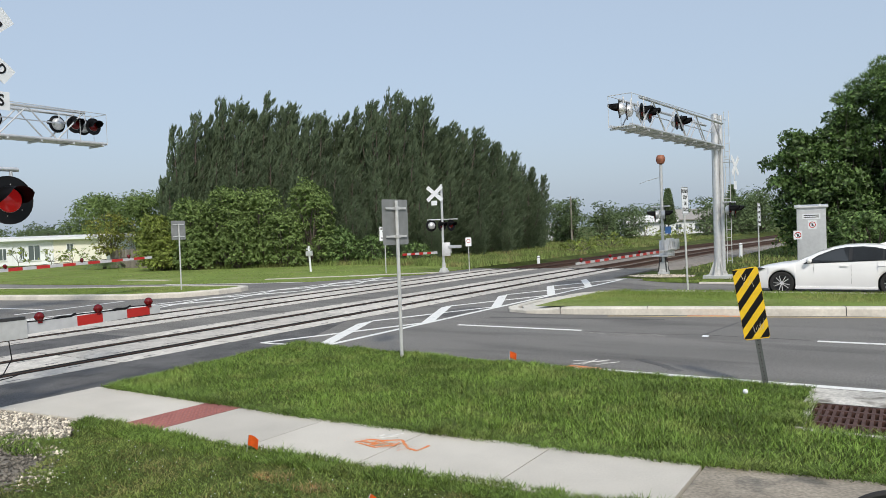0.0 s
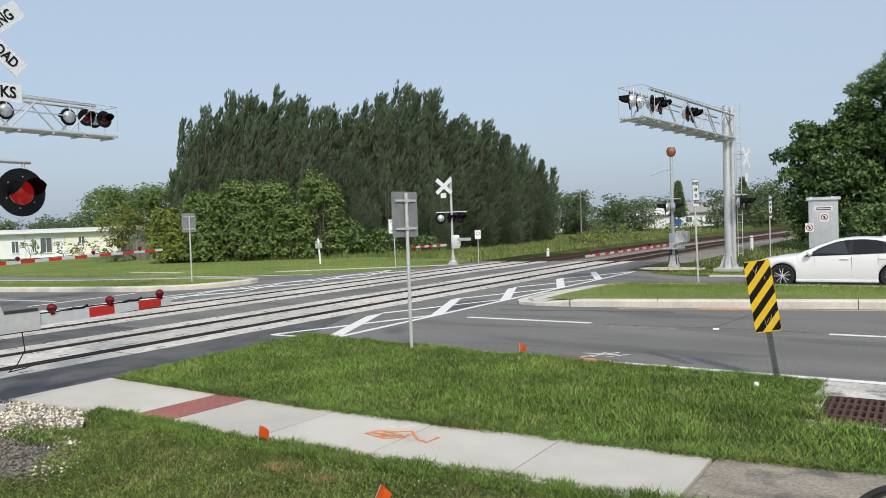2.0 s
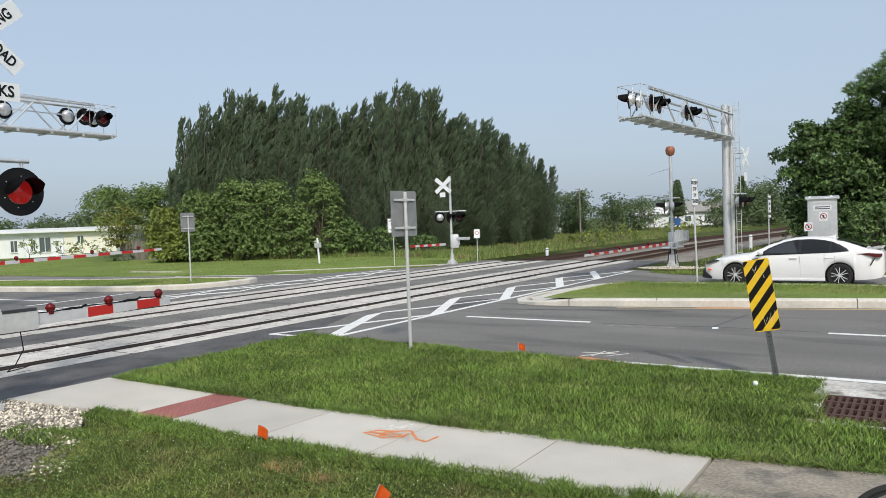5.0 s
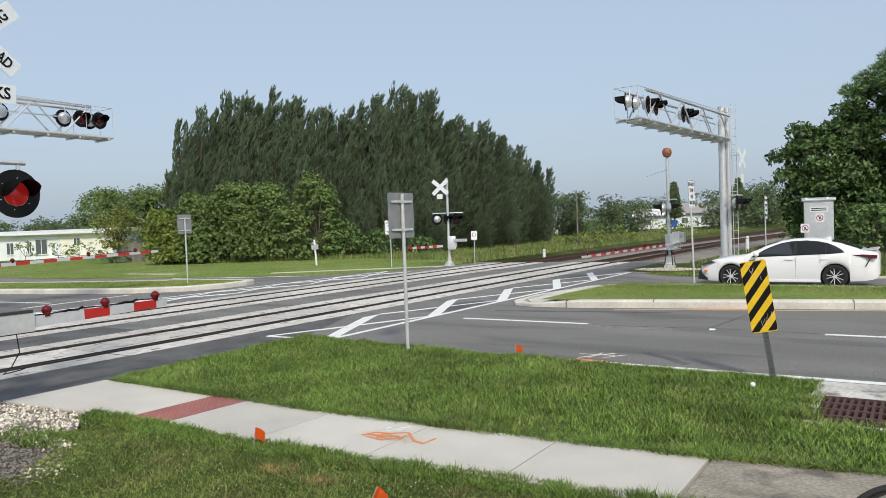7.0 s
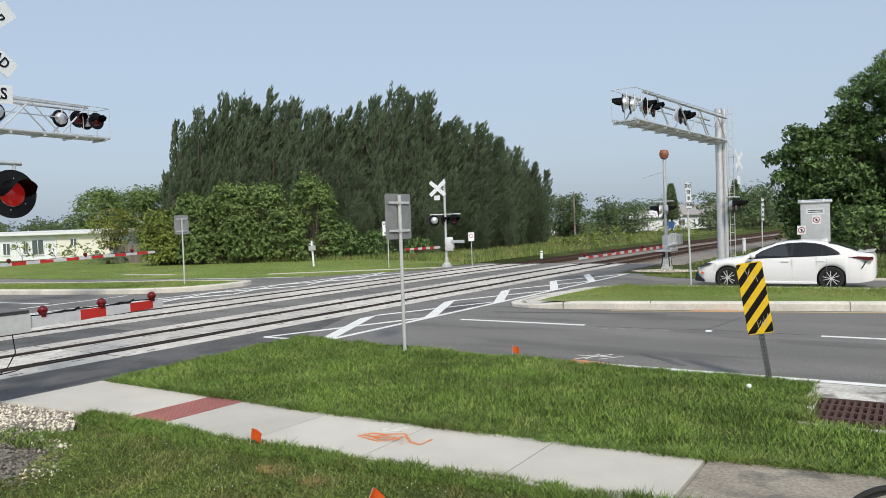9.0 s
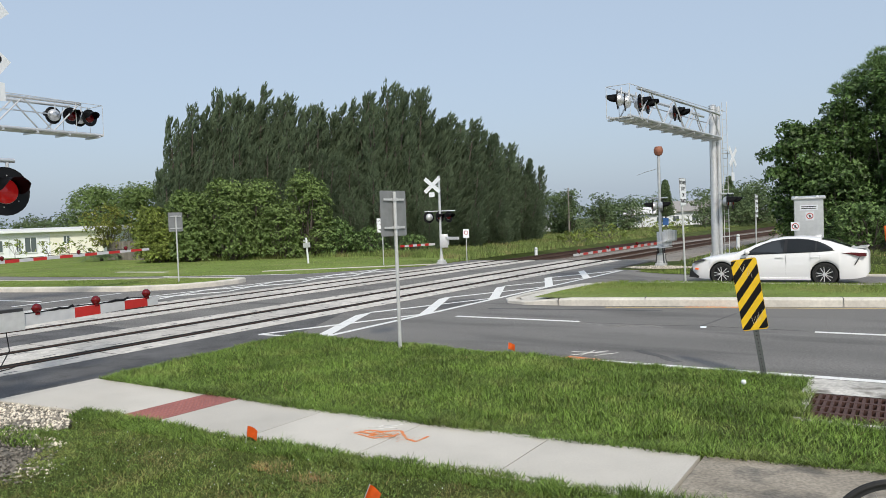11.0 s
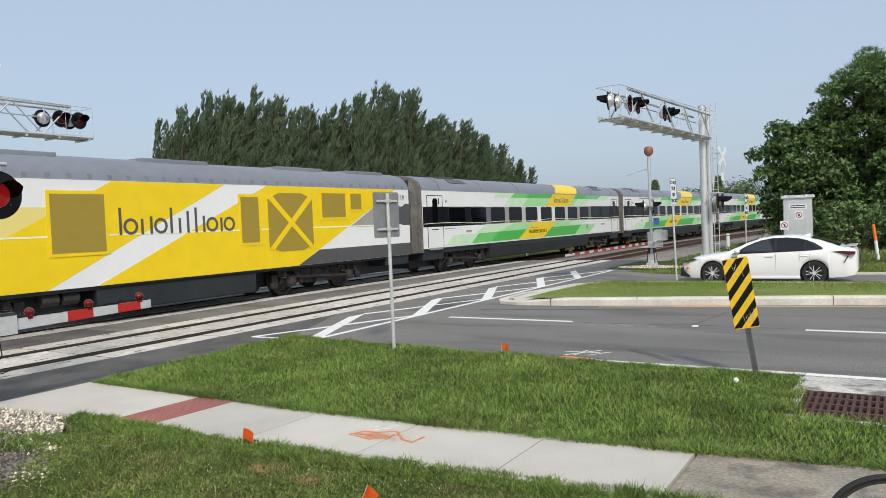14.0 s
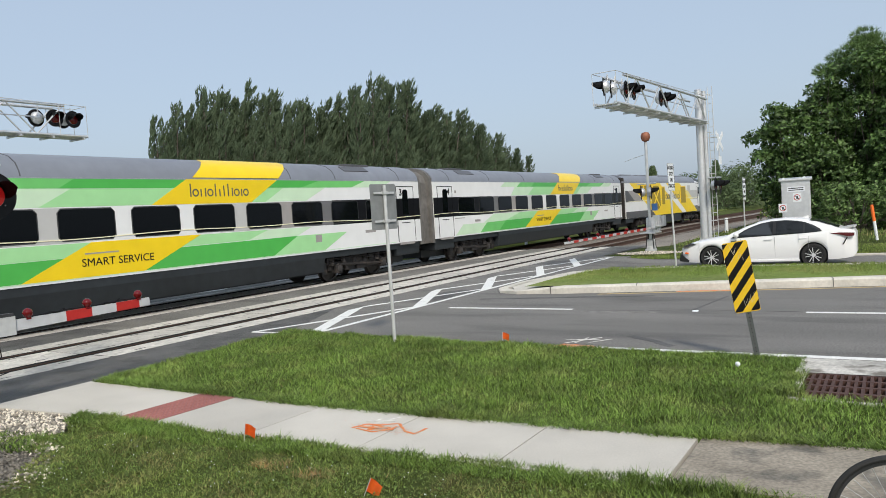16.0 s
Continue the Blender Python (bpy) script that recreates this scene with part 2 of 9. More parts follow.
def prism(bm, pts, axis, lo, hi, mi=0):
    """Pushes a flat outline out between lo and hi along an axis ('x', 'y' or 'z')."""
    def at(p, h):
        a, b = p
        return {"x": (h, a, b), "y": (a, h, b), "z": (a, b, h)}[axis]
    lower = [bm.verts.new(at(p, lo)) for p in pts]
    upper = [bm.verts.new(at(p, hi)) for p in pts]
    k = len(pts)
    fs = [bm.faces.new(lower[::-1]), bm.faces.new(upper)]
    for i in range(k):
        fs.append(bm.faces.new((lower[i], lower[(i + 1) % k], upper[(i + 1) % k], upper[i])))
    for f in fs:
        f.material_index = mi
    bmesh.ops.recalc_face_normals(bm, faces=fs)
    return bm


def mesh_from_arrays(name, verts, faces, mat):
    """One mesh from arrays: verts (n, 3), faces (m, 3 or 4)."""
    me = bpy.data.meshes.new(name)
    n, k = faces.shape
    me.vertices.add(len(verts))
    me.vertices.foreach_set("co", np.ascontiguousarray(verts, np.float32).ravel())
    me.loops.add(n * k)
    me.loops.foreach_set("vertex_index", np.ascontiguousarray(faces, np.int32).ravel())
    me.polygons.add(n)
    me.polygons.foreach_set("loop_start", np.arange(0, n * k, k, dtype=np.int32))
    me.materials.append(mat)
    me.update(calc_edges=True)
    me.validate()
    return me


def letters(text, size, depth=0.003, align="CENTER", bold=0.0):
    """A mesh of the words, upright in the xz plane, facing -y, centred."""
    cu = bpy.data.curves.new("letters", "FONT")
    cu.body, cu.size, cu.extrude, cu.align_x, cu.align_y = text, size, depth, align, "CENTER"
    cu.resolution_u, cu.offset = 3, size * bold
    ob = bpy.data.objects.new("letters", cu)
    scene.collection.objects.link(ob)
    bpy.context.view_layer.update()
    me = bpy.data.meshes.new_from_object(ob.evaluated_get(bpy.context.evaluated_depsgraph_get()))
    bpy.data.objects.remove(ob)
    me.transform(pose(0, 0, 0, 90))
    return me


def words(text, size, mat, parent, m, name="lettering", wide=1.0, bold=0.0):
    me = letters(text, size, bold=bold)
    me.materials.clear()
    me.materials.append(mat)
    ob = new(name, me)
    ob.parent = parent
    ob.matrix_basis = m @ Matrix.Diagonal((wide, 1, 1, 1))
    return ob


# ---- the ground and the road ----
NEAR_EDGE = 9.95                          # the road's near edge
FAR_EAST = 27.3                           # its far edge east of the tracks
TRACKS = (-13.25, -17.85)                 # centre lines of the near and the far track
LANE_Z = -0.105                           # the far lane lies a little lower
rng = np.random.default_rng(7)


def flat(name, pts, z, mat, label, category, thick=0.25, kind="structure"):
    bm = bmesh.new()
    prism(bm, pts, "z", z - thick, z)
    return tagged(part(name, bm, mat), label, category, kind=kind)


def bend(y):
    """How far the tracks swing east as they go away."""
    return 0.0 if y < 50 else 2.8 * (1 - math.exp(-((y - 50) / 32) ** 2))


def build_ground():
    bm = bmesh.new()
    # one sheet: fine squares near the camera, wide ones to the horizon
    xs = [-3000, -800, -300, -150] + [float(v) for v in np.linspace(-90, 60, 51)] + [150, 400, 1500, 3000]
    ys = [-3000, -800, -200, -50] + [float(v) for v in np.linspace(-10, 140, 51)] + [250, 500, 1200, 3000]
    grid = []
    for y in ys:
        row = []
        for x in xs:
            z = -0.06
            far = max(0.0, min(1.0, (y - 34) / 30))
            if -22.5 < x - bend(y) < -10.5 and y > 33.5:
                z = -0.70
            elif x > -10 and 19 < y < 27:
                z = -0.32
            z += far * 0.22 * (0.0 if -26 < x < -7 else 1.0) * noise.noise((x * 0.07, y * 0.07, 0.0))
            row.append(bm.verts.new((x, y, z)))
        grid.append(row)
    for a, b in zip(grid, grid[1:]):
        for i in range(len(xs) - 1):
            bm.faces.new((a[i], a[i + 1], b[i + 1], b[i]))
    return tagged(part("ground", bm, GRASS_GROUND, smooth=True), "green grassy ground with weedy patches reaching the horizon", "ground", kind="structure")


ground = build_ground()
road = flat("road", [(-400, NEAR_EDGE), (400, NEAR_EDGE), (400, 22.45), (-8.8, 22.45), (-8.8, 28.0), (-10.2, 28.6), (-10.2, 35.2), (-20.6, 35.2), (-20.6, 30.0), (-23.5, 25.2), (-26.5, 24.0), (-30.5, 22.9), (-36.5, 21.7), (-45, 21.3), (-400, 20.6)], 0.0, ASPHALT, "weathered grey asphalt road with several lanes", "road")
bm = bmesh.new()
prism(bm, [(-8.802, -0.3), (400, -0.3), (400, LANE_Z), (-6.6, LANE_Z), (-7.7, LANE_Z * 0.7), (-8.802, 0.0)], "y", 22.452, FAR_EAST)
tagged(part("far_lane", bm, ASPHALT), "weathered grey asphalt of the far lane", "road", kind="structure")
flat("pavement_apron", [(-20.6, -6), (-9.9, -6), (-9.9, NEAR_EDGE - 0.002), (-20.6, NEAR_EDGE - 0.002)], 0.0, ASPHALT_DARK, "dark patched asphalt beside the rails", "pavement")
flat("asphalt_patch", [(-11.85, 4.0), (-10.0, 4.0), (-10.1, 10.2), (-11.85, 14.0)], 0.004, ASPHALT_DARK, "dark new asphalt strip along the crossing panels", "road")


def build_markings():
    def strip(name, x0, x1, y0, y1, mat=PAINT_WHITE, label="worn white painted road line"):
        bm = bmesh.new()
        box(bm, x0, x1, y0, y1, -0.01, 0.005)
        return tagged(part(name, bm, mat), label, "road marking", kind="structure")

    def slant(a, b, w, z=0.006, flat_ends=False):
        bm = bmesh.new()
        a, b = Vector(a), Vector(b)
        side = Vector((0, w / 2)) if flat_ends else (b - a).orthogonal().normalized() * w / 2
        prism(bm, [a - side, b - side, b + side, a + side], "z", -0.01, z)
        return tagged(part("road_marking", bm, PAINT_WHITE), "worn white painted envelope marking beside the tracks", "road marking", kind="structure")

    # edge lines and lane dashes
    strip("road_marking", -9.0, 120, 10.10, 10.24)
    strip("road_marking", -140, -22.5, 10.10, 10.24)
    x = -8.62
    for k in range(12):
        strip("road_marking", x, x + 2.95, 13.88, 14.0)
        x += 7.25
    strip("road_marking", -0.2, 120, 17.62, 17.72, PAINT_YELLOW, "faded yellow painted edge line")
    bm = bmesh.new()
    prism(bm, [(-6.0, 16.33), (-0.2, 17.62), (-0.2, 17.72), (-6.0, 16.43)], "z", -0.01, 0.005)
    tagged(part("road_marking", bm, PAINT_YELLOW), "faded yellow painted edge line", "road marking", kind="structure")
    slant((-23.5, 11.8), (-24.1, 15.9), 0.14)
    slant((-40, 11.4), (-24.3, 13.1), 0.13)
    slant((-23.9, 24.9), (-26.6, 23.8), 0.13)
    slant((-26.6, 23.8), (-30.8, 22.65), 0.13)
    # the two bands of crossed lines that mark the train's envelope
    for lo, hi, y_end in ((-9.52, -11.05, 27.6), (-21.6, -20.07, 28.0)):
        slant((lo, 10.5), (lo, y_end), 0.13, 0.005)
        slant((hi, 10.3), (hi + (lo - hi) * 0.6, 10.34), 0.12, 0.005)
        for y0 in (10.45, 14.1, 17.45, 21.1, 24.3):
            slant((lo, y0 - 0.1), (hi, y0 + 3.2), 0.62, 0.007, True)
            slant((hi, y0 - 0.15), (lo, y0 + 3.7), 0.13, 0.006)


def kerbed_island(outer):
    """A grassy median inside a kerb: the outline runs from the far end round the nose and back."""
    k = len(outer)
    def inset(d):
        pts = []
        for i, (x, y) in enumerate(outer):
            a, b = Vector(outer[max(i - 1, 0)]), Vector(outer[min(i + 1, k - 1)])
            n = Vector((-(b - a).y, (b - a).x)).normalized() * math.copysign(1, -outer[0][0])
            pts.append((x + n.x * d, y + n.y * d))
        return pts
    bm = bmesh.new()
    rings = []
    inner = inset(0.26)
    low = 0.11 if outer[0][0] > 0 else 0.0
    for pts, z in ((outer, -0.25), (outer, 0.15), (inset(0.04), 0.19), (inner, 0.195), (inner, 0.0)):
        if low:
            rings.append([bm.verts.new((x, y, z if z <= 0 else z * max(0.4, min(1.0, (x + 9.3) / 2.6)) - low * max(0.0, min(1.0, (y - 18.5) / 4)))) for x, y in pts])
            continue
        rings.append([bm.verts.new((x, y, z - low * max(0.0, min(1.0, (y - 18.5) / 4)))) for x, y in pts])
    for a, b in zip(rings, rings[1:]):
        for i in range(k - 1):
            bm.faces.new((a[i], a[i + 1], b[i + 1], b[i]))
    bmesh.ops.recalc_face_normals(bm, faces=bm.faces)
    tagged(part("kerb", bm, KERB), "pale concrete kerb round the grassy median", "kerb", kind="structure")
    bm = bmesh.new()
    inner = [(max(x, -8.0), y) for x, y in inner] if low else inner
    bm.faces.new([bm.verts.new((x, y, 0.165 - low * max(0.0, (y - 18.5) / 4))) for x, y in inner])
    bmesh.ops.recalc_face_normals(bm, faces=bm.faces)
    tagged(part("median_turf", bm, TURF_PALE), "green turf in the median between kerbs", "grass", kind="structure")


build_markings()
kerbed_island([(200, 18.05), (1.5, 18.05), (-0.3, 17.85), (-6.9, 16.46), (-8.1, 16.35), (-8.7, 16.6), (-9.0, 17.1), (-9.1, 18.5), (-9.1, 20.6), (-8.9, 21.6), (-8.0, 22.3), (-6.5, 22.5), (200, 22.5)])
kerbed_island([(-200, 13.6), (-36, 13.9), (-31, 14.8), (-27.4, 15.58), (-24.6, 16.35), (-23.0, 17.5), (-22.5, 18.9), (-22.6, 20.1), (-22.9, 20.75), (-23.6, 20.95), (-26.6, 20.5), (-31.4, 18.7), (-36.9, 17.5), (-200, 16.8)])
for x0, x1, y in ((-6.5, 200, FAR_EAST),):
    bm = bmesh.new()
    box(bm, x0, x1, y - 0.14, y + 0.02, -0.3, -0.04, bevel=0.03)
    tagged(part("kerb", bm, KERB), "pale concrete kerb along the far lane", "kerb", kind="structure")


# ---- the railway ----
def along_track(bm, outline, y0, y1):
    """A long extrusion that follows the tracks' bend."""
    cuts = [y0] + [float(v) for v in range(50, 146, 6) if y0 < v < y1] + [y1]
    for a, b in zip(cuts, cuts[1:]):
        before = set(bm.verts)
        prism(bm, outline, "y", a, b)
        for v in bm.verts:
            if v not in before:
                v.co.x += bend(v.co.y)


def rail_line(x, y0, y1, z=0.0):
    bm = bmesh.new()
    along_track(bm, [(x - 0.036, z + 0.006), (x + 0.036, z + 0.006), (x + 0.036, z - 0.03), (x + 0.012, z - 0.045), (x + 0.012, z - 0.15), (x + 0.07, z - 0.18),
               (x - 0.07, z - 0.18), (x - 0.012, z - 0.15), (x - 0.012, z - 0.045), (x - 0.036, z - 0.03)], y0, y1)
    bm.normal_update()
    for f in bm.faces:
        f.material_index = 1 if f.normal.z > 0.9 and f.calc_center_median().z > z else 0
    return tagged(part("rail", bm, [RUST, RAIL_TOP]), "worn steel rail with a rusty web", "rail", kind="structure")


for xc in TRACKS:
    for side in (-0.755, 0.755):
        rail_line(xc + side, -60, 900, 0.012)
    # nearly flush dark sheet: the shade of deep flangeway gaps put in as colour
    flat("flangeway", [(xc - 1.5, 2.6), (xc + 1.5, 2.6), (xc + 1.5, 35.0), (xc - 1.5, 35.0)], 0.004, GAP_DARK, "flat dark bed in place of the shaded flangeway gaps", "railway", 0.1)

# ballast beds beyond and before the crossing
for y0, y1 in ((35.2, 900), (-60, 2.4)):
    bm = bmesh.new()
    along_track(bm, [(-21.2, -0.9), (-19.7, -0.20), (-10.4, -0.20), (-9.1, -0.6)], y0, y1)
    tagged(part("track_bed", bm, BALLAST), "grey stone ballast bed under the tracks", "ballast", kind="structure")


# ---- the near walk, the drain and the verge ----
def build_walk():
    w = thing("sidewalk", Matrix(), "pale concrete sidewalk slabs with a red warning strip", "sidewalk", kind="structure")
    def far(x):
        return 6.12 + max(0.0, (x + 5.6)) * 0.06
    def near(x):
        return far(x) - 1.16
    cuts = [-9.98, -7.66, -7.04, -5.62, -4.26, -2.88, -1.52]
    skew = {-7.66: 0.075, -7.04: 0.075, -5.62: 0.04}          # the joints beside the tracks run aslant
    for a, b in zip(cuts, cuts[1:]):
        red = abs(a + 7.66) < 0.01
        bm = bmesh.new()
        g = 0.006
        bulge = 0.25 if a < -9.9 else 0.0
        sa, sb = skew.get(a, 0.0), skew.get(b, 0.0)
        prism(bm, [(a + g, near(a) - bulge), (b - g, near(b)), (b - g + sb, far(b)), (a + g + sa, far(a))], "z", -0.1, 0.035 if not red else 0.037)
        part("slab" if not red else "warning_strip", bm, RED_MAT if red else CONCRETE, w, "brick-red dimpled warning strip" if red else "")
        if red:
            bm = bmesh.new()
            for i in range(9):
                for j in range(18):
                    x, y = a + 0.05 + i * 0.062 + 0.075 * j / 17, near(a) + 0.06 + j * 0.055
                    bmesh.ops.create_cone(bm, cap_ends=True, segments=6, radius1=0.016, radius2=0.009, depth=0.008, matrix=Matrix.Translation((x, y, 0.041)))
            part("warning_domes", bm, RED_MAT, w)
    bm = bmesh.new()
    prism(bm, [(-9.9, 4.95), (-1.53, 5.22), (-1.53, 6.34), (-9.9, 6.08)], "z", -0.12, 0.028)
    part("joint_bed", bm, VOID, w)
    return w


build_walk()
flat("old_walk_slab", [(-1.49, 5.24), (1.0, 5.40), (14, 6.2), (14, 7.9), (4.2, 7.15), (-0.24, 6.53), (-1.49, 6.375)], 0.036, OLD_CONCRETE, "stained older concrete slab that carries the sidewalk on", "sidewalk", 0.15)


def build_drain():
    d = thing("storm_drain", Matrix(), "rusty iron grate set in a concrete drain apron", "drain")
    bm = bmesh.new()
    x0, x1, y0, y1 = -0.92, 1.0, 8.0, 9.12
    for a in ((-1.05, 2.6, 9.12, 9.93), (-1.0, x0, 7.96, 9.12), (x1, 2.6, 7.9, 9.12), (x0, x1, 7.9, 8.0)):
        box(bm, a[0], a[1], a[2], a[3], -0.3, 0.03)
    part("concrete_apron", bm, APRON, d, "cracked pale concrete apron with black stains")
    bm = bmesh.new()
    box(bm, x0, x1, y0, y1, -0.4, -0.3)
    part("pit_floor", bm, VOID, d)
    bm = bmesh.new()
    nx, ny = 27, 4
    for i in range(nx + 1):
        x = x0 + (x1 - x0) * i / nx
        box(bm, x - 0.016, x + 0.016, y0, y1, -0.06, 0.028)
    for j in range(ny + 1):
        y = y0 + (y1 - y0) * j / ny
        box(bm, x0, x1, y - 0.028, y + 0.028, -0.055, 0.03)
    part("grate", bm, GRATE, d, "rusty brown iron grate")


build_drain()

GRAVEL = [(-9.9, 4.85), (-9.0, 4.9), (-8.2, 4.8), (-8.0, 4.55), (-7.75, 4.4), (-7.9, 4.1), (-7.3, 4.1), (-6.6, 3.85), (-6.2, 3.4), (-6.3, 2.7), (-7.4, 2.2), (-10.4, 2.0), (-10.6, 4.3)]
flat("gravel_bed", GRAVEL, 0.0, material("gravel_base", (0.22, 0.20, 0.17), 0.95, var=0.45, scale=30, var2=0.3, scale2=2.2, second=(0.13, 0.115, 0.09), spots=0.55, bump=0.8, bump_scale=30), "pale gravel bed round the signal mast", "gravel", 0.1)


def inside(poly, x, y):
    """Which points lie inside the outline."""
    r = np.zeros(len(x), bool)
    n = len(poly)
    for i in range(n):
        (x0, y0), (x1, y1) = poly[i], poly[(i + 1) % n]
        cross = ((y0 > y) != (y1 > y)) & (x < (x1 - x0) * (y - y0) / (y1 - y0 + 1e-12) + x0)
        r ^= cross
    return r


def scatter(poly, count):
    p = np.array(poly)
    lo, hi = p.min(0), p.max(0)
    out = np.zeros((0, 2))
    while len(out) < count:
        q = rng.uniform(lo, hi, (count * 2, 2))
        out = np.vstack((out, q[inside(poly, q[:, 0], q[:, 1])]))
    return out[:count]


def build_gravel(outline, n, sizes, label, fade=True, mat=STONE, name="white_gravel"):
    p = scatter(outline, n * 2)
    if fade:
        keep = np.array([1.5 * noise.noise((x * 1.6, y * 1.6, 5.0)) + 1.3 * (y - 4.15) > rng.uniform(-0.35, 0.35) for x, y in p])
        p = p[keep]
    p = p[:n]
    n = len(p)
    base = np.array([(1, 0, 0), (-1, 0, 0), (0, 1, 0), (0, -1, 0), (0, 0, 1), (0, 0, -1)], float)
    faces = np.array([(0, 2, 4), (2, 1, 4), (1, 3, 4), (3, 0, 4), (2, 0, 5), (1, 2, 5), (3, 1, 5), (0, 3, 5)])
    size = rng.uniform(*sizes, (n, 1, 1)) * rng.uniform(0.5, 1.4, (n, 1, 3))
    a = rng.uniform(0, 6.28, n)
    c, s = np.cos(a), np.sin(a)
    v = base[None] * size
    v = v + rng.normal(0, 0.004, v.shape)
    x = v[..., 0] * c[:, None] - v[..., 1] * s[:, None] + p[:, :1]
    y = v[..., 0] * s[:, None] + v[..., 1] * c[:, None] + p[:, 1:]
    z = v[..., 2] * 0.8 + 0.012
    verts = np.stack((x, y, z), -1).reshape(-1, 3)
    f = (faces[None] + (np.arange(n) * 6)[:, None, None]).reshape(-1, 3)
    tagged(new(name, mesh_from_arrays(name, verts, f, mat)), label, "gravel", kind="stuff")


build_gravel(GRAVEL, 5200, (0.011, 0.027), "loose white gravel stones round the signal mast")
build_gravel([(-8.3, 4.2), (-7.6, 4.05), (-6.95, 3.85), (-6.6, 3.5), (-6.4, 3.2), (-6.7, 2.9), (-7.8, 3.2), (-8.4, 3.7)], 1500, (0.007, 0.020), "dirty grey crushed stone at the edge of the lawn", False, GREY_STONE, "grey_gravel")
build_gravel([(-9.9, 29.4), (-9.2, 28.8), (-8.0, 28.7), (-7.2, 29.2), (-7.3, 30.0), (-8.4, 30.5), (-9.6, 30.2)], 1500, (0.014, 0.032), "white stones round the foot of the far signal mast", False)


# ---- grass ----
def leaves(centres, normals, size, aspect=0.5, droop=0.0, fold=0.25):
    """Folded leaf shapes: four points, two triangles each."""
    n = len(centres)
    a = rng.normal(size=(n, 3))
    along = np.cross(normals, a)
    along /= np.linalg.norm(along, axis=1, keepdims=True) + 1e-9
    along[:, 2] -= droop
    along /= np.linalg.norm(along, axis=1, keepdims=True) + 1e-9
    across = np.cross(along, normals)
    across /= np.linalg.norm(across, axis=1, keepdims=True) + 1e-9
    s = size * rng.uniform(0.6, 1.35, (n, 1))
    v = np.empty((n, 4, 3))
    v[:, 0] = centres - along * s * 0.5
    v[:, 1] = centres + across * s * aspect * 0.5 + normals * s * fold * 0.3
    v[:, 2] = centres + along * s * 0.5
    v[:, 3] = centres - across * s * aspect * 0.5 + normals * s * fold * 0.3
    f = np.array([(0, 1, 2), (0, 2, 3)])
    faces = (f[None] + (np.arange(n) * 4)[:, None, None]).reshape(-1, 3)
    return v.reshape(-1, 3), faces


def grass(name, poly, count, height, width, mat, label, z0=0.0, lean=0.45, patch=0.5, simple=False):
    """Bent blades of two segments, in uneven tufts; far ones are plain slivers."""
    p = scatter(poly, count)
    n = len(p)
    tall = np.array([0.62 + patch * noise.noise((x * 1.1, y * 1.1, 3.0)) + 0.35 * noise.noise((x * 4.5, y * 4.5, 9.0)) for x, y in p]).clip(0.42, 1.4)
    h = height * tall * rng.uniform(0.6, 1.25, n)
    a = rng.uniform(0, 2 * math.pi, n)
    b = rng.uniform(0, 2 * math.pi, n)
    w = width * rng.uniform(0.7, 1.3, n)
    bend = h * lean * rng.uniform(0.2, 1.6, n)
    dx, dy = np.cos(a) * w, np.sin(a) * w
    lx, ly = np.cos(b) * bend, np.sin(b) * bend
    z = np.full(n, z0 - 0.01)
    if simple:
        v = np.empty((n, 3, 3))
        v[:, 0] = np.stack((p[:, 0] - dx, p[:, 1] - dy, z), -1)
        v[:, 1] = np.stack((p[:, 0] + dx, p[:, 1] + dy, z), -1)
        v[:, 2] = np.stack((p[:, 0] + lx, p[:, 1] + ly, z + h), -1)
        faces = np.arange(n * 3).reshape(n, 3)
        return tagged(new(name, mesh_from_arrays(name, v.reshape(-1, 3), faces, mat)), label, "grass", kind="stuff")
    v = np.empty((n, 5, 3))
    v[:, 0] = np.stack((p[:, 0] - dx, p[:, 1] - dy, z), -1)
    v[:, 1] = np.stack((p[:, 0] + dx, p[:, 1] + dy, z), -1)
    v[:, 2] = np.stack((p[:, 0] + dx * 0.75 + lx * 0.35, p[:, 1] + dy * 0.75 + ly * 0.35, z + h * 0.6), -1)
    v[:, 3] = np.stack((p[:, 0] - dx * 0.75 + lx * 0.35, p[:, 1] - dy * 0.75 + ly * 0.35, z + h * 0.6), -1)
    v[:, 4] = np.stack((p[:, 0] + lx, p[:, 1] + ly, z + h), -1)
    f = np.array([(0, 1, 2), (0, 2, 3), (3, 2, 4)])
    faces = (f[None] + (np.arange(n) * 5)[:, None, None]).reshape(-1, 3)
    return tagged(new(name, mesh_from_arrays(name, v.reshape(-1, 3), faces, mat)), label, "grass", kind="stuff")


VERGE = [(-10.02, 6.2), (-7.0, 6.16), (-5.6, 6.14), (-2.9, 6.26), (-1.6, 6.38), (-0.24, 6.55), (4.2, 7.2), (6.5, 7.6), (6.5, 7.75), (2.6, 8.0), (-0.93, 8.03), (-1.0, 9.3), (-1.1, 9.9), (-4.0, 10.02), (-8.6, 10.35), (-10.35, 10.6), (-10.2, 8.5)]
LAWN = [(-6.85, 3.05), (-6.7, 3.3), (-6.95, 3.5), (-7.15, 3.8), (-7.55, 3.92), (-7.85, 4.15), (-7.72, 4.42), (-8.1, 4.66), (-8.3, 4.9), (-7.0, 4.94), (-5.6, 4.94), (-4.3, 5.04), (-1.7, 5.22), (-1.7, 3.0), (-2.4, 2.2), (-4.5, 2.4), (-6.5, 2.75)]
FRONT = [(-7.4, 3.6), (-7.2, 3.0), (-4.5, 2.2), (-2.4, 2.0), (2, 1.4), (2, 2.6), (-1.6, 2.7), (-1.6, 3.2), (-4, 3.2)]
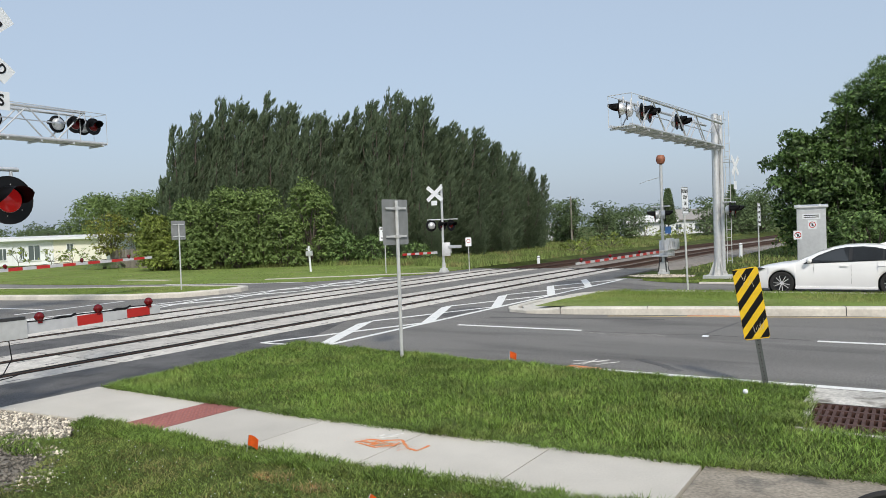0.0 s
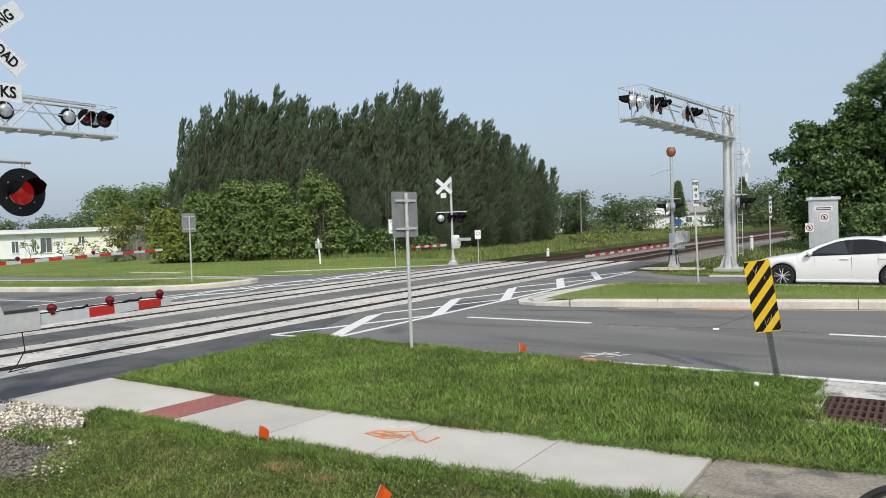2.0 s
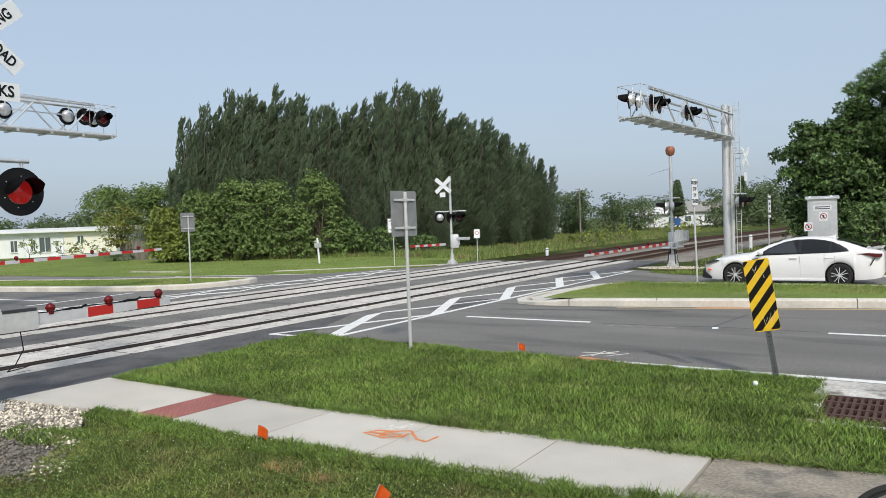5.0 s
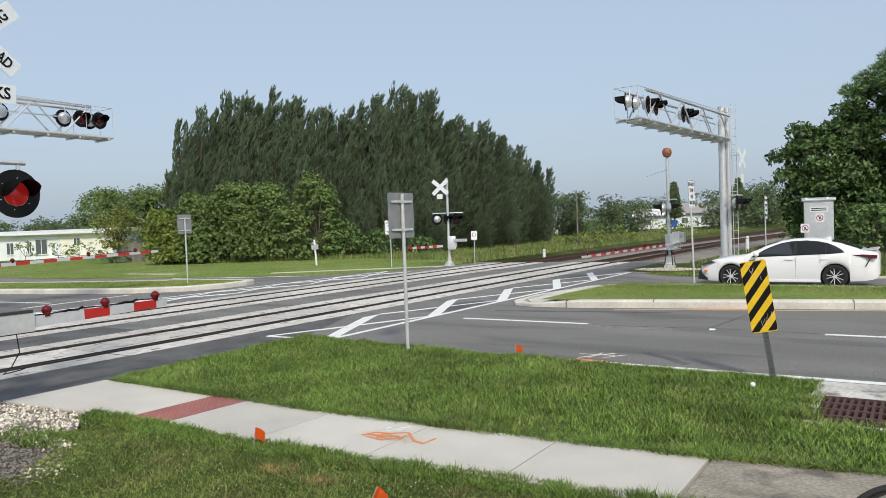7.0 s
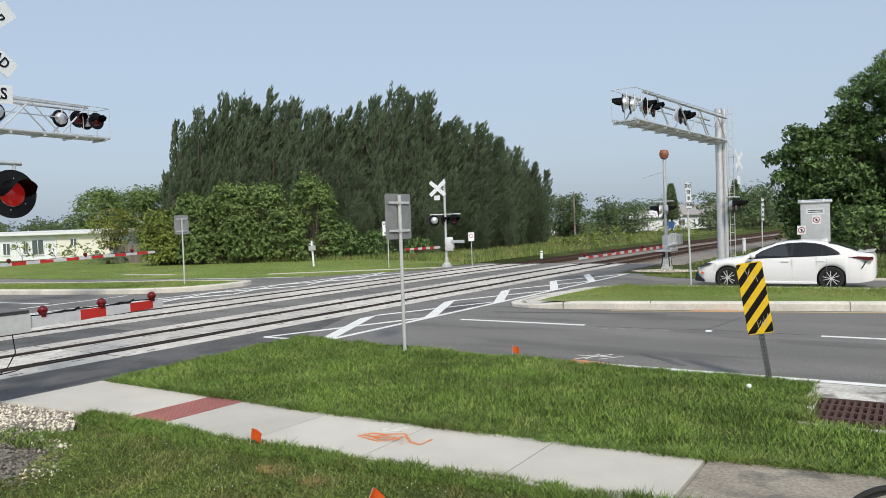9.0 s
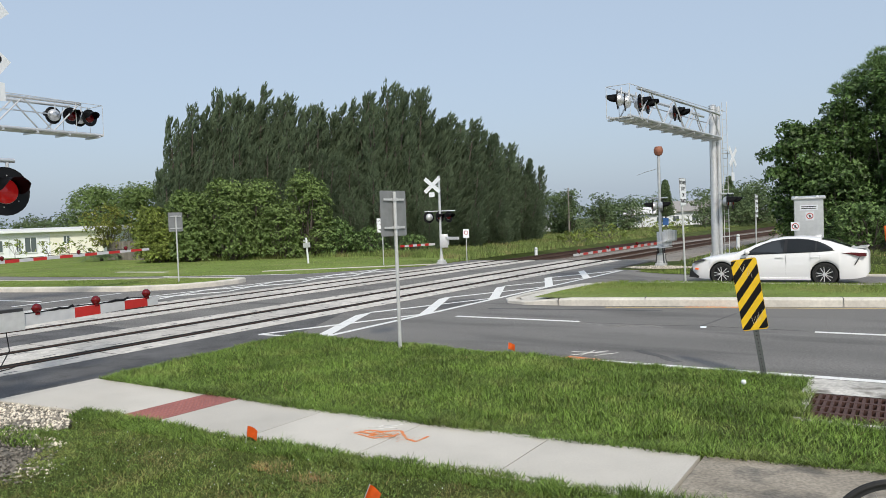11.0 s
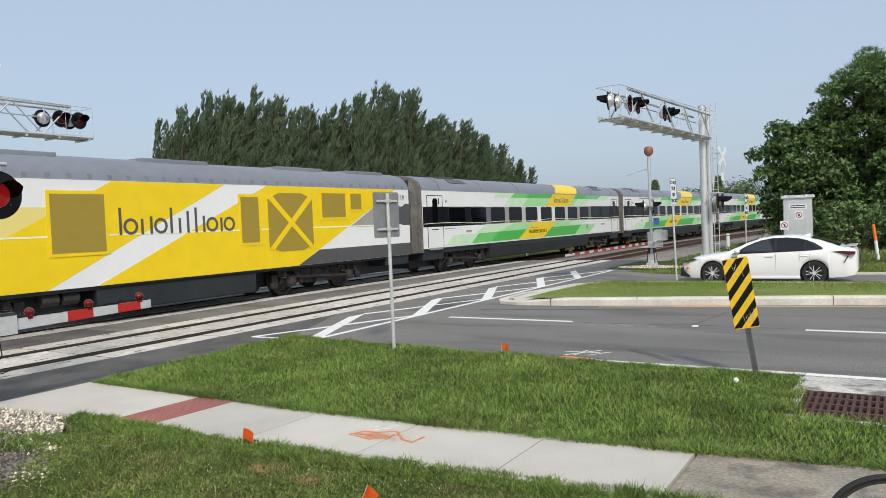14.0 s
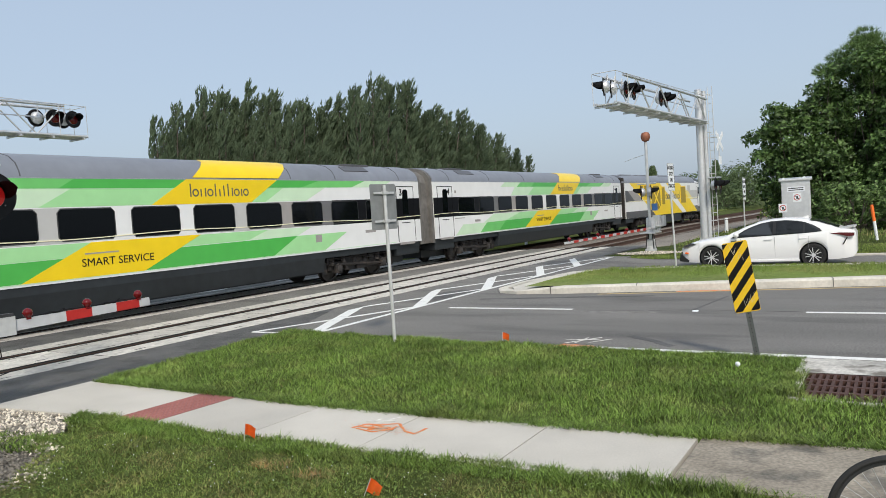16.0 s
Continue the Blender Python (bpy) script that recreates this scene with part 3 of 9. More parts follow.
flat("lawn_turf", LAWN, 0.014, GRASS_GROUND, "green turf beside the sidewalk", "grass", 0.1)
flat("verge_turf", VERGE, 0.012, GRASS_GROUND, "green turf of the verge beside the road", "grass", 0.1)
grass("verge_grass", VERGE, 150000, 0.125, 0.0047, BLADE, "thick green mown grass on the verge", lean=0.75)
grass("lawn_grass", LAWN, 54000, 0.085, 0.0058, LAWN_BLADE, "green grass with clover beside the sidewalk", lean=0.8, patch=0.2)
flat("lawn_turf", [(-1.71, 2.4), (14, 2.4), (14, 6.0), (1.0, 5.38), (-1.71, 5.225)], 0.013, GRASS_GROUND, "green turf beside the sidewalk", "grass", 0.1)
grass("lawn_grass", [(-1.72, 4.5), (1.6, 4.6), (1.6, 5.44), (-1.72, 5.26)], 13000, 0.085, 0.0055, BLADE, "green grass with clover beside the sidewalk", lean=0.8, patch=0.2)
grass("edge_grass", [(-1.72, 5.1), (1.6, 5.3), (1.6, 5.47), (-1.72, 5.28)], 5000, 0.13, 0.004, BLADE, "longer grass hanging over the sidewalk edge", lean=0.8)
grass("edge_grass", [(-9.9, 6.12), (-7.0, 6.08), (-5.6, 6.06), (-2.9, 6.20), (-1.6, 6.32), (-0.24, 6.48), (2.0, 6.82), (2.0, 6.98), (-0.24, 6.62), (-2.9, 6.34), (-5.6, 6.22), (-9.9, 6.28)], 17000, 0.15, 0.0042, BLADE, "longer grass hanging over the sidewalk edge", lean=1.1)
grass("edge_grass", [(-1.35, 8.05), (-0.86, 7.98), (-0.90, 8.6), (-0.96, 9.3), (-1.02, 9.98), (-1.5, 9.98)], 3600, 0.15, 0.0042, BLADE, "longer grass hanging over the drain apron", lean=1.0)
grass("edge_grass", [(-8.6, 10.15), (-4.0, 9.85), (-1.1, 9.75), (-1.1, 9.98), (-4.0, 10.08), (-8.6, 10.40)], 7000, 0.105, 0.0042, BLADE, "longer grass along the road edge", lean=0.9)
grass("dry_grass", LAWN, 2600, 0.085, 0.003, STRAW, "scattered dry straw-coloured blades in the lawn", lean=0.9)
grass("dry_grass", VERGE, 2600, 0.12, 0.003, STRAW, "scattered dry straw-coloured blades in the verge", lean=0.9)
flat("soil_edge", [(-9.95, 6.115), (-5.6, 6.12), (-2.9, 6.285), (-1.6, 6.365), (-0.24, 6.535), (-0.24, 6.60), (-1.6, 6.43), (-2.9, 6.35), (-5.6, 6.18), (-9.95, 6.18)], 0.020, material("dark_soil", (0.05, 0.04, 0.028), 0.95, var=0.4, scale=30), "dark bare soil along the sidewalk edge", "soil", 0.1)
grass("edge_grass", [(-8.2, 4.65), (-7.0, 4.62), (-5.6, 4.65), (-1.7, 4.98), (-1.7, 5.29), (-4.3, 5.07), (-5.6, 4.97), (-7.0, 4.97), (-8.3, 4.94)], 24000, 0.125, 0.004, BLADE, "longer grass hanging over the sidewalk edge", lean=0.7)
flat("median_nose", [(-8.72, 18.5), (-8.7, 17.3), (-8.4, 16.85), (-8.1, 16.68), (-7.85, 16.72), (-7.85, 22.0), (-8.0, 22.0), (-8.6, 21.4), (-8.75, 20.5)], 0.075, KERB, "pale concrete paved nose of the median", "kerb", 0.12)
flat("far_turf", [(-23.6, 25.6), (-26.5, 24.5), (-30.5, 23.4), (-36.5, 22.2), (-45, 21.8), (-120, 21.4), (-125, 62), (-60, 50), (-30, 46), (-21.2, 36), (-21.0, 31)], 0.0, TURF_PALE, "mown green turf beyond the road", "grass", 0.2)
flat("footpath", [(-27.6, 26.1), (-25.2, 27.9), (-22.8, 29.6), (-20.75, 31.4), (-20.75, 32.0), (-22.9, 30.2), (-25.4, 28.3), (-27.8, 26.5)], 0.022, CONCRETE, "thin worn concrete footpath in the far grass", "path", 0.15)
flat("footpath", [(-38.0, 24.75), (-34.0, 25.0), (-34.0, 25.4), (-38.0, 25.15)], 0.022, CONCRETE, "thin worn concrete footpath in the far grass", "path", 0.15)
grass("median_grass", [(-8.05, 18.6), (-7.95, 17.1), (-6.8, 17.0), (-0.3, 18.3), (26, 18.5), (26, 22.2), (-7.5, 22.1), (-8.05, 21.0)], 62000, 0.085, 0.009, MOWN_BLADE, "short green grass in the median", 0.12, simple=True)
grass("median_grass", [(-22.9, 20.2), (-22.9, 18.9), (-23.4, 17.8), (-24.8, 16.8), (-31, 15.2), (-36, 14.3), (-50, 14.1), (-50, 16.9), (-37, 17.2), (-31.4, 18.4), (-26.6, 20.2)], 18000, 0.075, 0.018, MOWN_BLADE, "short green grass in the median", 0.16, simple=True)
grass("verge_grass", [(-23.2, 25.6), (-26.5, 24.3), (-30.5, 23.2), (-36.5, 22.0), (-45, 21.6), (-100, 21.2), (-110, 60), (-30, 46), (-20.8, 36), (-20.7, 30.6)], 52000, 0.07, 0.030, MOWN_BLADE, "mown green grass beyond the road", simple=True)
grass("verge_grass", [(-22, 40), (-21.0, 33.5), (-21.8, 120), (-60, 140), (-40, 60)], 34000, 0.38, 0.035, ROUGH_BLADE, "tall weedy grass along the railway", simple=True)
grass("verge_grass", [(-32, 40), (-47, 33.4), (-50, 36), (-34, 45), (-21.5, 50), (-21, 36)], 16000, 0.5, 0.03, ROUGH_BLADE, "tall weedy grass under the shrubs", simple=True)
grass("verge_grass", [(-9.9, 28.8), (-7.6, 27.45), (26, 27.45), (26, 32), (-9.6, 32)], 40000, 0.12, 0.016, MOWN_BLADE, "mown green grass beyond the far lane", -0.08, simple=True)
grass("verge_grass", [(-8.6, 32), (-8.3, 110), (20, 90), (26, 32)], 40000, 0.30, 0.028, ROUGH_BLADE, "rough green grass beside the railway", simple=True)
grass("weeds", [(-8.5, 4.15), (-7.6, 4.4), (-7.2, 3.95), (-7.6, 3.75), (-8.4, 3.8)], 1300, 0.09, 0.006, BLADE, "straggling weeds in the gravel", lean=0.9)


def build_clover():
    """Tiny white flower heads in the lawn."""
    p = scatter(LAWN, 240)
    p = p[[noise.noise((x * 1.3, y * 1.3, 8.0)) > -0.05 for x, y in p]]
    n = len(p)
    base = np.array([(1, 0, 0), (-1, 0, 0), (0, 1, 0), (0, -1, 0), (0, 0, 1), (0, 0, -1)], float) * 0.0055
    faces = np.array([(0, 2, 4), (2, 1, 4), (1, 3, 4), (3, 0, 4), (2, 0, 5), (1, 2, 5), (3, 1, 5), (0, 3, 5)])
    c = np.column_stack((p, rng.uniform(0.05, 0.085, n)))
    v = (base[None] + c[:, None]).reshape(-1, 3)
    f = (faces[None] + (np.arange(n) * 6)[:, None, None]).reshape(-1, 3)
    tagged(new("clover_flowers", mesh_from_arrays("clover_flowers", v, f, WHITE_SIGN)), "tiny white clover flowers in the lawn", "flower", kind="stuff")


def build_clover_leaves():
    """Low round leaves between the blades of the lawn."""
    p = scatter(LAWN, 14000)
    p = p[[noise.noise((x * 0.9, y * 0.9, 2.0)) > -0.12 + rng.uniform(-0.2, 0.2) for x, y in p]]
    n = len(p)
    c = np.column_stack((p, rng.uniform(0.03, 0.065, n)))
    nrm = np.array((0, 0, 1.0)) + rng.normal(0, 0.35, (n, 3))
    nrm /= np.linalg.norm(nrm, axis=1, keepdims=True)
    v, f = leaves(c, nrm, 0.017, 0.85)
    tagged(new("clover_leaves", mesh_from_arrays("clover_leaves", v, f, CLOVER)), "low clover leaves between the grass blades", "clover", kind="stuff")


build_clover()
build_clover_leaves()
for cx, cy, r in ((-4.80, 4.42, 0.10), (-4.62, 4.44, 0.14), (-4.22, 4.38, 0.15)):
    grass("dry_grass", [(cx + r * math.cos(k * 0.7), cy + r * 0.8 * math.sin(k * 0.7)) for k in range(9)], 150, 0.10, 0.004, STRAW, "patch of dry brown grass blades", lean=0.8)
for cx, cy, r in ((-4.82, 4.40, 0.08), (-4.20, 4.37, 0.12)):
    grass("sprayed_grass", [(cx + r * math.cos(k * 0.7), cy + r * 0.7 * math.sin(k * 0.7)) for k in range(9)], 45, 0.085, 0.003, ORANGE_PAINT, "grass blades sprayed with orange survey paint", lean=0.8)


# ---- vegetation ----
def unit(n):
    v = rng.normal(size=(n, 3))
    return v / np.linalg.norm(v, axis=1, keepdims=True)


def limb(bm, p, q, r0, r1, n=6, bend=0.12):
    """A tapering, slightly crooked branch."""
    p, q = Vector(p), Vector(q)
    mid = (p + q) / 2 + Vector(rng.normal(0, bend, 3)) * (q - p).length * 0.3
    tube(bm, p, mid, r0, (r0 + r1) / 2, n)
    tube(bm, mid, q, (r0 + r1) / 2, r1, n)


def clump_crown(blobs, per_area, size, aspect=0.5, per_tuft=5, open_out=0.85, droop=0.0):
    """Leafy tufts on many overlapping uneven clumps: blobs of (x, y, z, radius). Each tuft is a spray of leaves round a twig's tip."""
    cs, ds = [], []
    for x, y, z, r in blobs:
        n = max(3, int(per_area * r * r / per_tuft))
        d = unit(n)
        d[:, 2] = np.where(d[:, 2] < -0.35, -d[:, 2] * 0.6, d[:, 2])
        lump = 1 + 0.16 * np.sin(d[:, :1] * 5 + x * 3) * np.cos(d[:, 1:2] * 6 + y * 2)
        rad = r * lump * np.where(rng.uniform(size=(n, 1)) < 0.72, rng.uniform(0.90, 1.06, (n, 1)), rng.uniform(0.5, 0.9, (n, 1)))
        cs.append(np.array((x, y, z)) + d * rad * np.array((1, 1, 0.82)))
        way = d + np.array((0, 0, 0.55 - droop)) + rng.normal(0, 0.28, (n, 3))
        ds.append(way / np.linalg.norm(way, axis=1, keepdims=True))
    c, way = np.repeat(np.vstack(cs), per_tuft, 0), np.repeat(np.vstack(ds), per_tuft, 0)
    n = len(c)
    out = rng.normal(size=(n, 3))
    out -= way * (out * way).sum(1, keepdims=True)
    out /= np.linalg.norm(out, axis=1, keepdims=True) + 1e-9
    along = way * rng.uniform(0.25, 0.8, (n, 1)) + out * open_out
    along[:, 2] -= droop * 0.6
    along /= np.linalg.norm(along, axis=1, keepdims=True) + 1e-9
    across = np.cross(along, way)
    across /= np.linalg.norm(across, axis=1, keepdims=True) + 1e-9
    face = np.cross(across, along)
    s = size * rng.uniform(0.65, 1.3, (n, 1))
    w = s * aspect * 0.5
    v = np.empty((n, 4, 3))
    v[:, 0] = c + along * s * 0.08
    v[:, 1] = c + along * s * 0.6 + across * w + face * s * 0.08
    v[:, 2] = c + along * s * 1.05 - face * s * 0.10
    v[:, 3] = c + along * s * 0.6 - across * w + face * s * 0.08
    f = np.array([(0, 1, 2), (0, 2, 3)])
    return v.reshape(-1, 3), (f[None] + (np.arange(n) * 4)[:, None, None]).reshape(-1, 3)


def casuarina_meshes(h, seed):
    """A tall feathery pine: several pointed leaders, each a narrow column of upswept brush-like plumes of fine needles."""
    g = np.random.default_rng(seed)
    bm = bmesh.new()
    roots, ways, longs, wides = [], [], [], []
    leaders = [(0.0, 0.0, h, 0.180)] + [(math.cos(a) * r * h, math.sin(a) * r * h, h * k, 0.140) for a, r, k in
               ((1.257 * q + g.uniform(-0.4, 0.4), g.uniform(0.09, 0.17), g.uniform(0.74, 0.95)) for q in range(5))]
    for j, (lx, ly, top, wide) in enumerate(leaders):
        foot = -0.3 if j == 0 else h * 0.12
        tube(bm, (lx * 0.1, ly * 0.1, foot), (lx * 0.8, ly * 0.8, top * 0.6), 0.17 if j == 0 else 0.08, 0.06, 6)
        tube(bm, (lx * 0.8, ly * 0.8, top * 0.6), (lx + 0.1, ly + 0.12, top * 0.97), 0.06, 0.012, 5)
        z = 0.3
        while z < top * 0.96:
            k = z / top
            reach = h * wide * min(1.0, 0.6 + 1.5 * k) * (1 - k) ** 0.80 * g.uniform(0.75, 1.12) + 0.04
            count = max(2, int(6.283 * reach / 1.35))
            a0 = g.uniform(0, 6.28)
            for i in range(count):
                a = a0 + 6.283 * (i + g.uniform(-0.3, 0.3)) / count
                stem = np.array((lx * min(1, 0.2 + k), ly * min(1, 0.2 + k), z))
                root = stem + np.array((math.cos(a), math.sin(a), 0.2)) * reach * g.uniform(0.45, 0.8)
                out = 0.60 * (1 - k) + 0.10
                way = np.array((math.cos(a) * out + 0.24, math.sin(a) * out + 0.15, 0.95)) + g.normal(0, 0.10, 3)
                roots.append(root)
                ways.append(way / np.linalg.norm(way))
                longs.append((1.35 - 0.55 * k) * g.uniform(0.8, 1.25))
                wides.append((0.44 - 0.26 * k) * g.uniform(0.85, 1.2))
                if i % 9 == 0:
                    tube(bm, stem - np.array((0, 0, 0.3)), root + way * 0.2, 0.025, 0.01, 3, cap=False)
            z += 0.60 * (1 - 0.45 * k) * g.uniform(0.85, 1.15)
    m = 25
    roots, ways = np.repeat(np.array(roots), m, 0), np.repeat(np.array(ways), m, 0)
    longs, wides = np.repeat(np.array(longs), m)[:, None], np.repeat(np.array(wides), m)[:, None]
    n = len(roots)
    u = g.uniform(0.0, 1.0, (n, 1)) ** 0.85
    girth = np.sin(np.pi * (0.12 + 0.86 * u) ** 1.0) ** 0.7
    off = g.normal(size=(n, 3))
    off -= ways * (off * ways).sum(1, keepdims=True)
    off *= wides * girth * np.sqrt(g.uniform(0.25, 1, (n, 1))) / (np.linalg.norm(off, axis=1, keepdims=True) + 1e-9)
    c = roots + ways * longs * u + off + np.array((0.07, 0.05, 0.0)) * longs * u * u
    along = ways + off / wides * 0.50 * (1 - 0.8 * u) + g.normal(0, 0.12, (n, 3))
    along /= np.linalg.norm(along, axis=1, keepdims=True)
    side = np.cross(along, g.normal(size=(n, 3)) * 0.5 + off / wides)
    side /= np.linalg.norm(side, axis=1, keepdims=True)
    s = g.uniform(0.26, 0.48, (n, 1))
    w = g.uniform(0.038, 0.068, (n, 1))
    v = np.empty((n, 3, 3))
    v[:, 0] = c - along * s * 0.5 + side * w
    v[:, 1] = c - along * s * 0.5 - side * w
    v[:, 2] = c + along * s * 0.5
    return bm, mesh_from_arrays("crown", v.reshape(-1, 3), np.arange(n * 3).reshape(n, 3), PINE)


def tree(name, m, bm, crown_mesh, label, group=""):
    t = thing(name, m, label, "tree", group)
    part("trunk", bm, BARK, t)
    c = new("crown", crown_mesh)
    c.parent = t
    return t


def build_casuarinas():
    kinds = []
    for i, h in enumerate((12.0, 11.0, 12.5)):
        bm, me = casuarina_meshes(h, 40 + i)
        kinds.append((h, tree("casuarina_tree", pose(-60, 46, -0.1), bm, me, "tall dark green feathery casuarina tree in a dense row", "casuarina row")))
    # (x, y, height): a grove beside the railway that grows lower as it goes away
    spots = CASUARINAS
    used = set()
    for j, (x, y, h) in enumerate(spots):
        k = j % 3
        m = pose(x, y, -0.1, rng.uniform(-2, 2), rng.uniform(-2, 2), rng.uniform(-40, 40))
        s = h / kinds[k][0]
        w = s * rng.uniform(0.92, 1.10) * (1.25 if h < 9 or y > 52 else 1.05)
        if k not in used:
            used.add(k)
            kinds[k][1].matrix_world = m @ Matrix.Diagonal((w, w, s, 1))
        else:
            t = copy_thing(kinds[k][1], m)
            t.scale = (w, w, s)


CASUARINAS = [(-54.3, 41.0, 9.9), (-51.7, 41.1, 12.9), (-52.4, 43.3, 12.8), (-51.6, 44.3, 14.6), (-52.5, 46.3, 14.5), (-48.7, 44.6, 14.2), (-47.8, 45.6, 14.9), (-48.4, 47.8, 13.5), (-46.1, 47.2, 13.9), (-46.6, 49.5, 13.0), (-43.0, 47.4, 12.6), (-43.2, 49.9, 12.7), (-42.0, 50.9, 13.6), (-42.3, 53.3, 14.1), (-37.8, 50.4, 14.4), (-38.4, 53.7, 14.8), (-38.5, 56.1, 14.3), (-38.6, 58.4, 12.8), (-36.2, 57.6, 12.3), (-35.9, 60.1, 11.6), (-34.4, 61.0, 11.1), (-35.6, 64.4, 10.6), (-34.9, 65.2, 9.8), (-35.6, 67.0, 9.0), (-36.6, 61.5, 11.6), (-37.6, 56.0, 13.0), (-40.3, 52.6, 13.6), (-44.6, 48.8, 13.0)]
CASUARINAS += [(-50.6, 39.1, 8.2), (-49.1, 41.1, 9.6), (-47.0, 42.0, 9.7), (-45.4, 43.7, 9.9), (-43.1, 44.6, 9.7), (-40.7, 45.4, 8.6), (-38.4, 46.1, 7.6), (-36.9, 47.3, 8.4), (-35.8, 49.4, 9.9), (-35.2, 52.2, 8.6), (-34.7, 55.0, 8.5), (-33.5, 56.9, 7.7), (-32.9, 59.5, 7.0), (-33.1, 62.0, 6.6), (-33.3, 64.0, 6.0), (-34.1, 45.7, 5.5), (-32.2, 48.3, 4.5), (-31.1, 53.6, 4.0), (-35.5, 43.3, 5.1), (-30.7, 58.4, 2.5), (-34.3, 49.2, 7.0), (-35.3, 69.2, 9.6), (-34.6, 70.0, 9.1), (-33.9, 70.2, 8.2), (-33.0, 67.6, 6.8), (-33.3, 69.6, 5.8)]
build_casuarinas()


def bush(name, x, y, w, d, h, mat, label, size=0.2, density=170, group="", blobs=16, z0=0.0, aspect=0.5, low=0.28):
    """A broadleaf mass of many clumps on short limbs."""
    t = thing(name, pose(x, y, -0.08 + z0), label, "tree" if h > 4 else "bush", group)
    bm = bmesh.new()
    centres = []
    for i in range(blobs):
        # clumps spread evenly over a dome, uneven in size and depth
        dz = low + (1 - low) * (i + 0.5) / blobs
        a = 2.39996 * i + rng.uniform(-0.35, 0.35)
        flat_r = math.sqrt(max(0.0, 1 - dz * dz)) * rng.uniform(0.72, 0.92)
        r = min(w, d, h) * rng.uniform(0.17, 0.26)
        bx, by = math.cos(a) * flat_r * (w / 2 - r * 0.5), math.sin(a) * flat_r * (d / 2 - r * 0.5)
        bz = max(r * 0.6, (h - r * 0.82) * dz * rng.uniform(0.93, 1.03))
        centres.append((bx, by, bz, r))
        limb(bm, (bx * 0.12, by * 0.12, 0.0), (bx, by, bz), 0.02 + 0.012 * h, 0.02, 5)
    part("trunk", bm, BARK, t)
    v, f = clump_crown(centres, density / (size / 0.2) ** 2, size, aspect)
    c = new("crown", mesh_from_arrays("crown", v, f, mat))
    c.parent = t
    return t


# the thicket before the casuarinas
for x, y, w, d, h in ((-45.2, 35.6, 4.4, 4, 5.7), (-42.9, 37.0, 4.8, 4, 6.5), (-40.7, 38.4, 4.6, 4, 6.2), (-37.5, 40.2, 4.8, 4, 6.7), (-44.2, 34.9, 3.6, 3, 3.3), (-41.2, 36.5, 4.4, 3, 3.8), (-38.4, 38.2, 4.2, 3, 3.9)):
    bush("shrub", x, y, w, d, h, SHRUB, "large rounded green shrub with dense broad leaves", 0.19, 560, "shrub thicket", 26, low=0.08)
for x, y, w, d, h in ((-47.3, 34.2, 4.0, 3.6, 4.4), (-46.2, 34.0, 3.4, 3, 3.0)):
    bush("shrub", x, y, w, d, h, LEAF_LIGHT, "large yellow-green shrub with dense broad leaves", 0.18, 560, "shrub thicket", 24, low=0.08)
for x, y, w, d, h in ((-35.2, 41.2, 3.4, 3, 2.9), (-33.4, 42.3, 3.2, 3, 2.3), (-30.6, 44.0, 3.0, 3, 1.6)):
    bush("shrub", x, y, w, d, h, LEAF_MID, "low dark green shrub at the edge of the thicket", 0.17, 480, "shrub thicket", 16, low=0.08)


# ---- signals, gates and signs ----
ARM_WHITE = material("arm_white", (0.50, 0.51, 0.53), 0.45, var=0.08, scale=8)


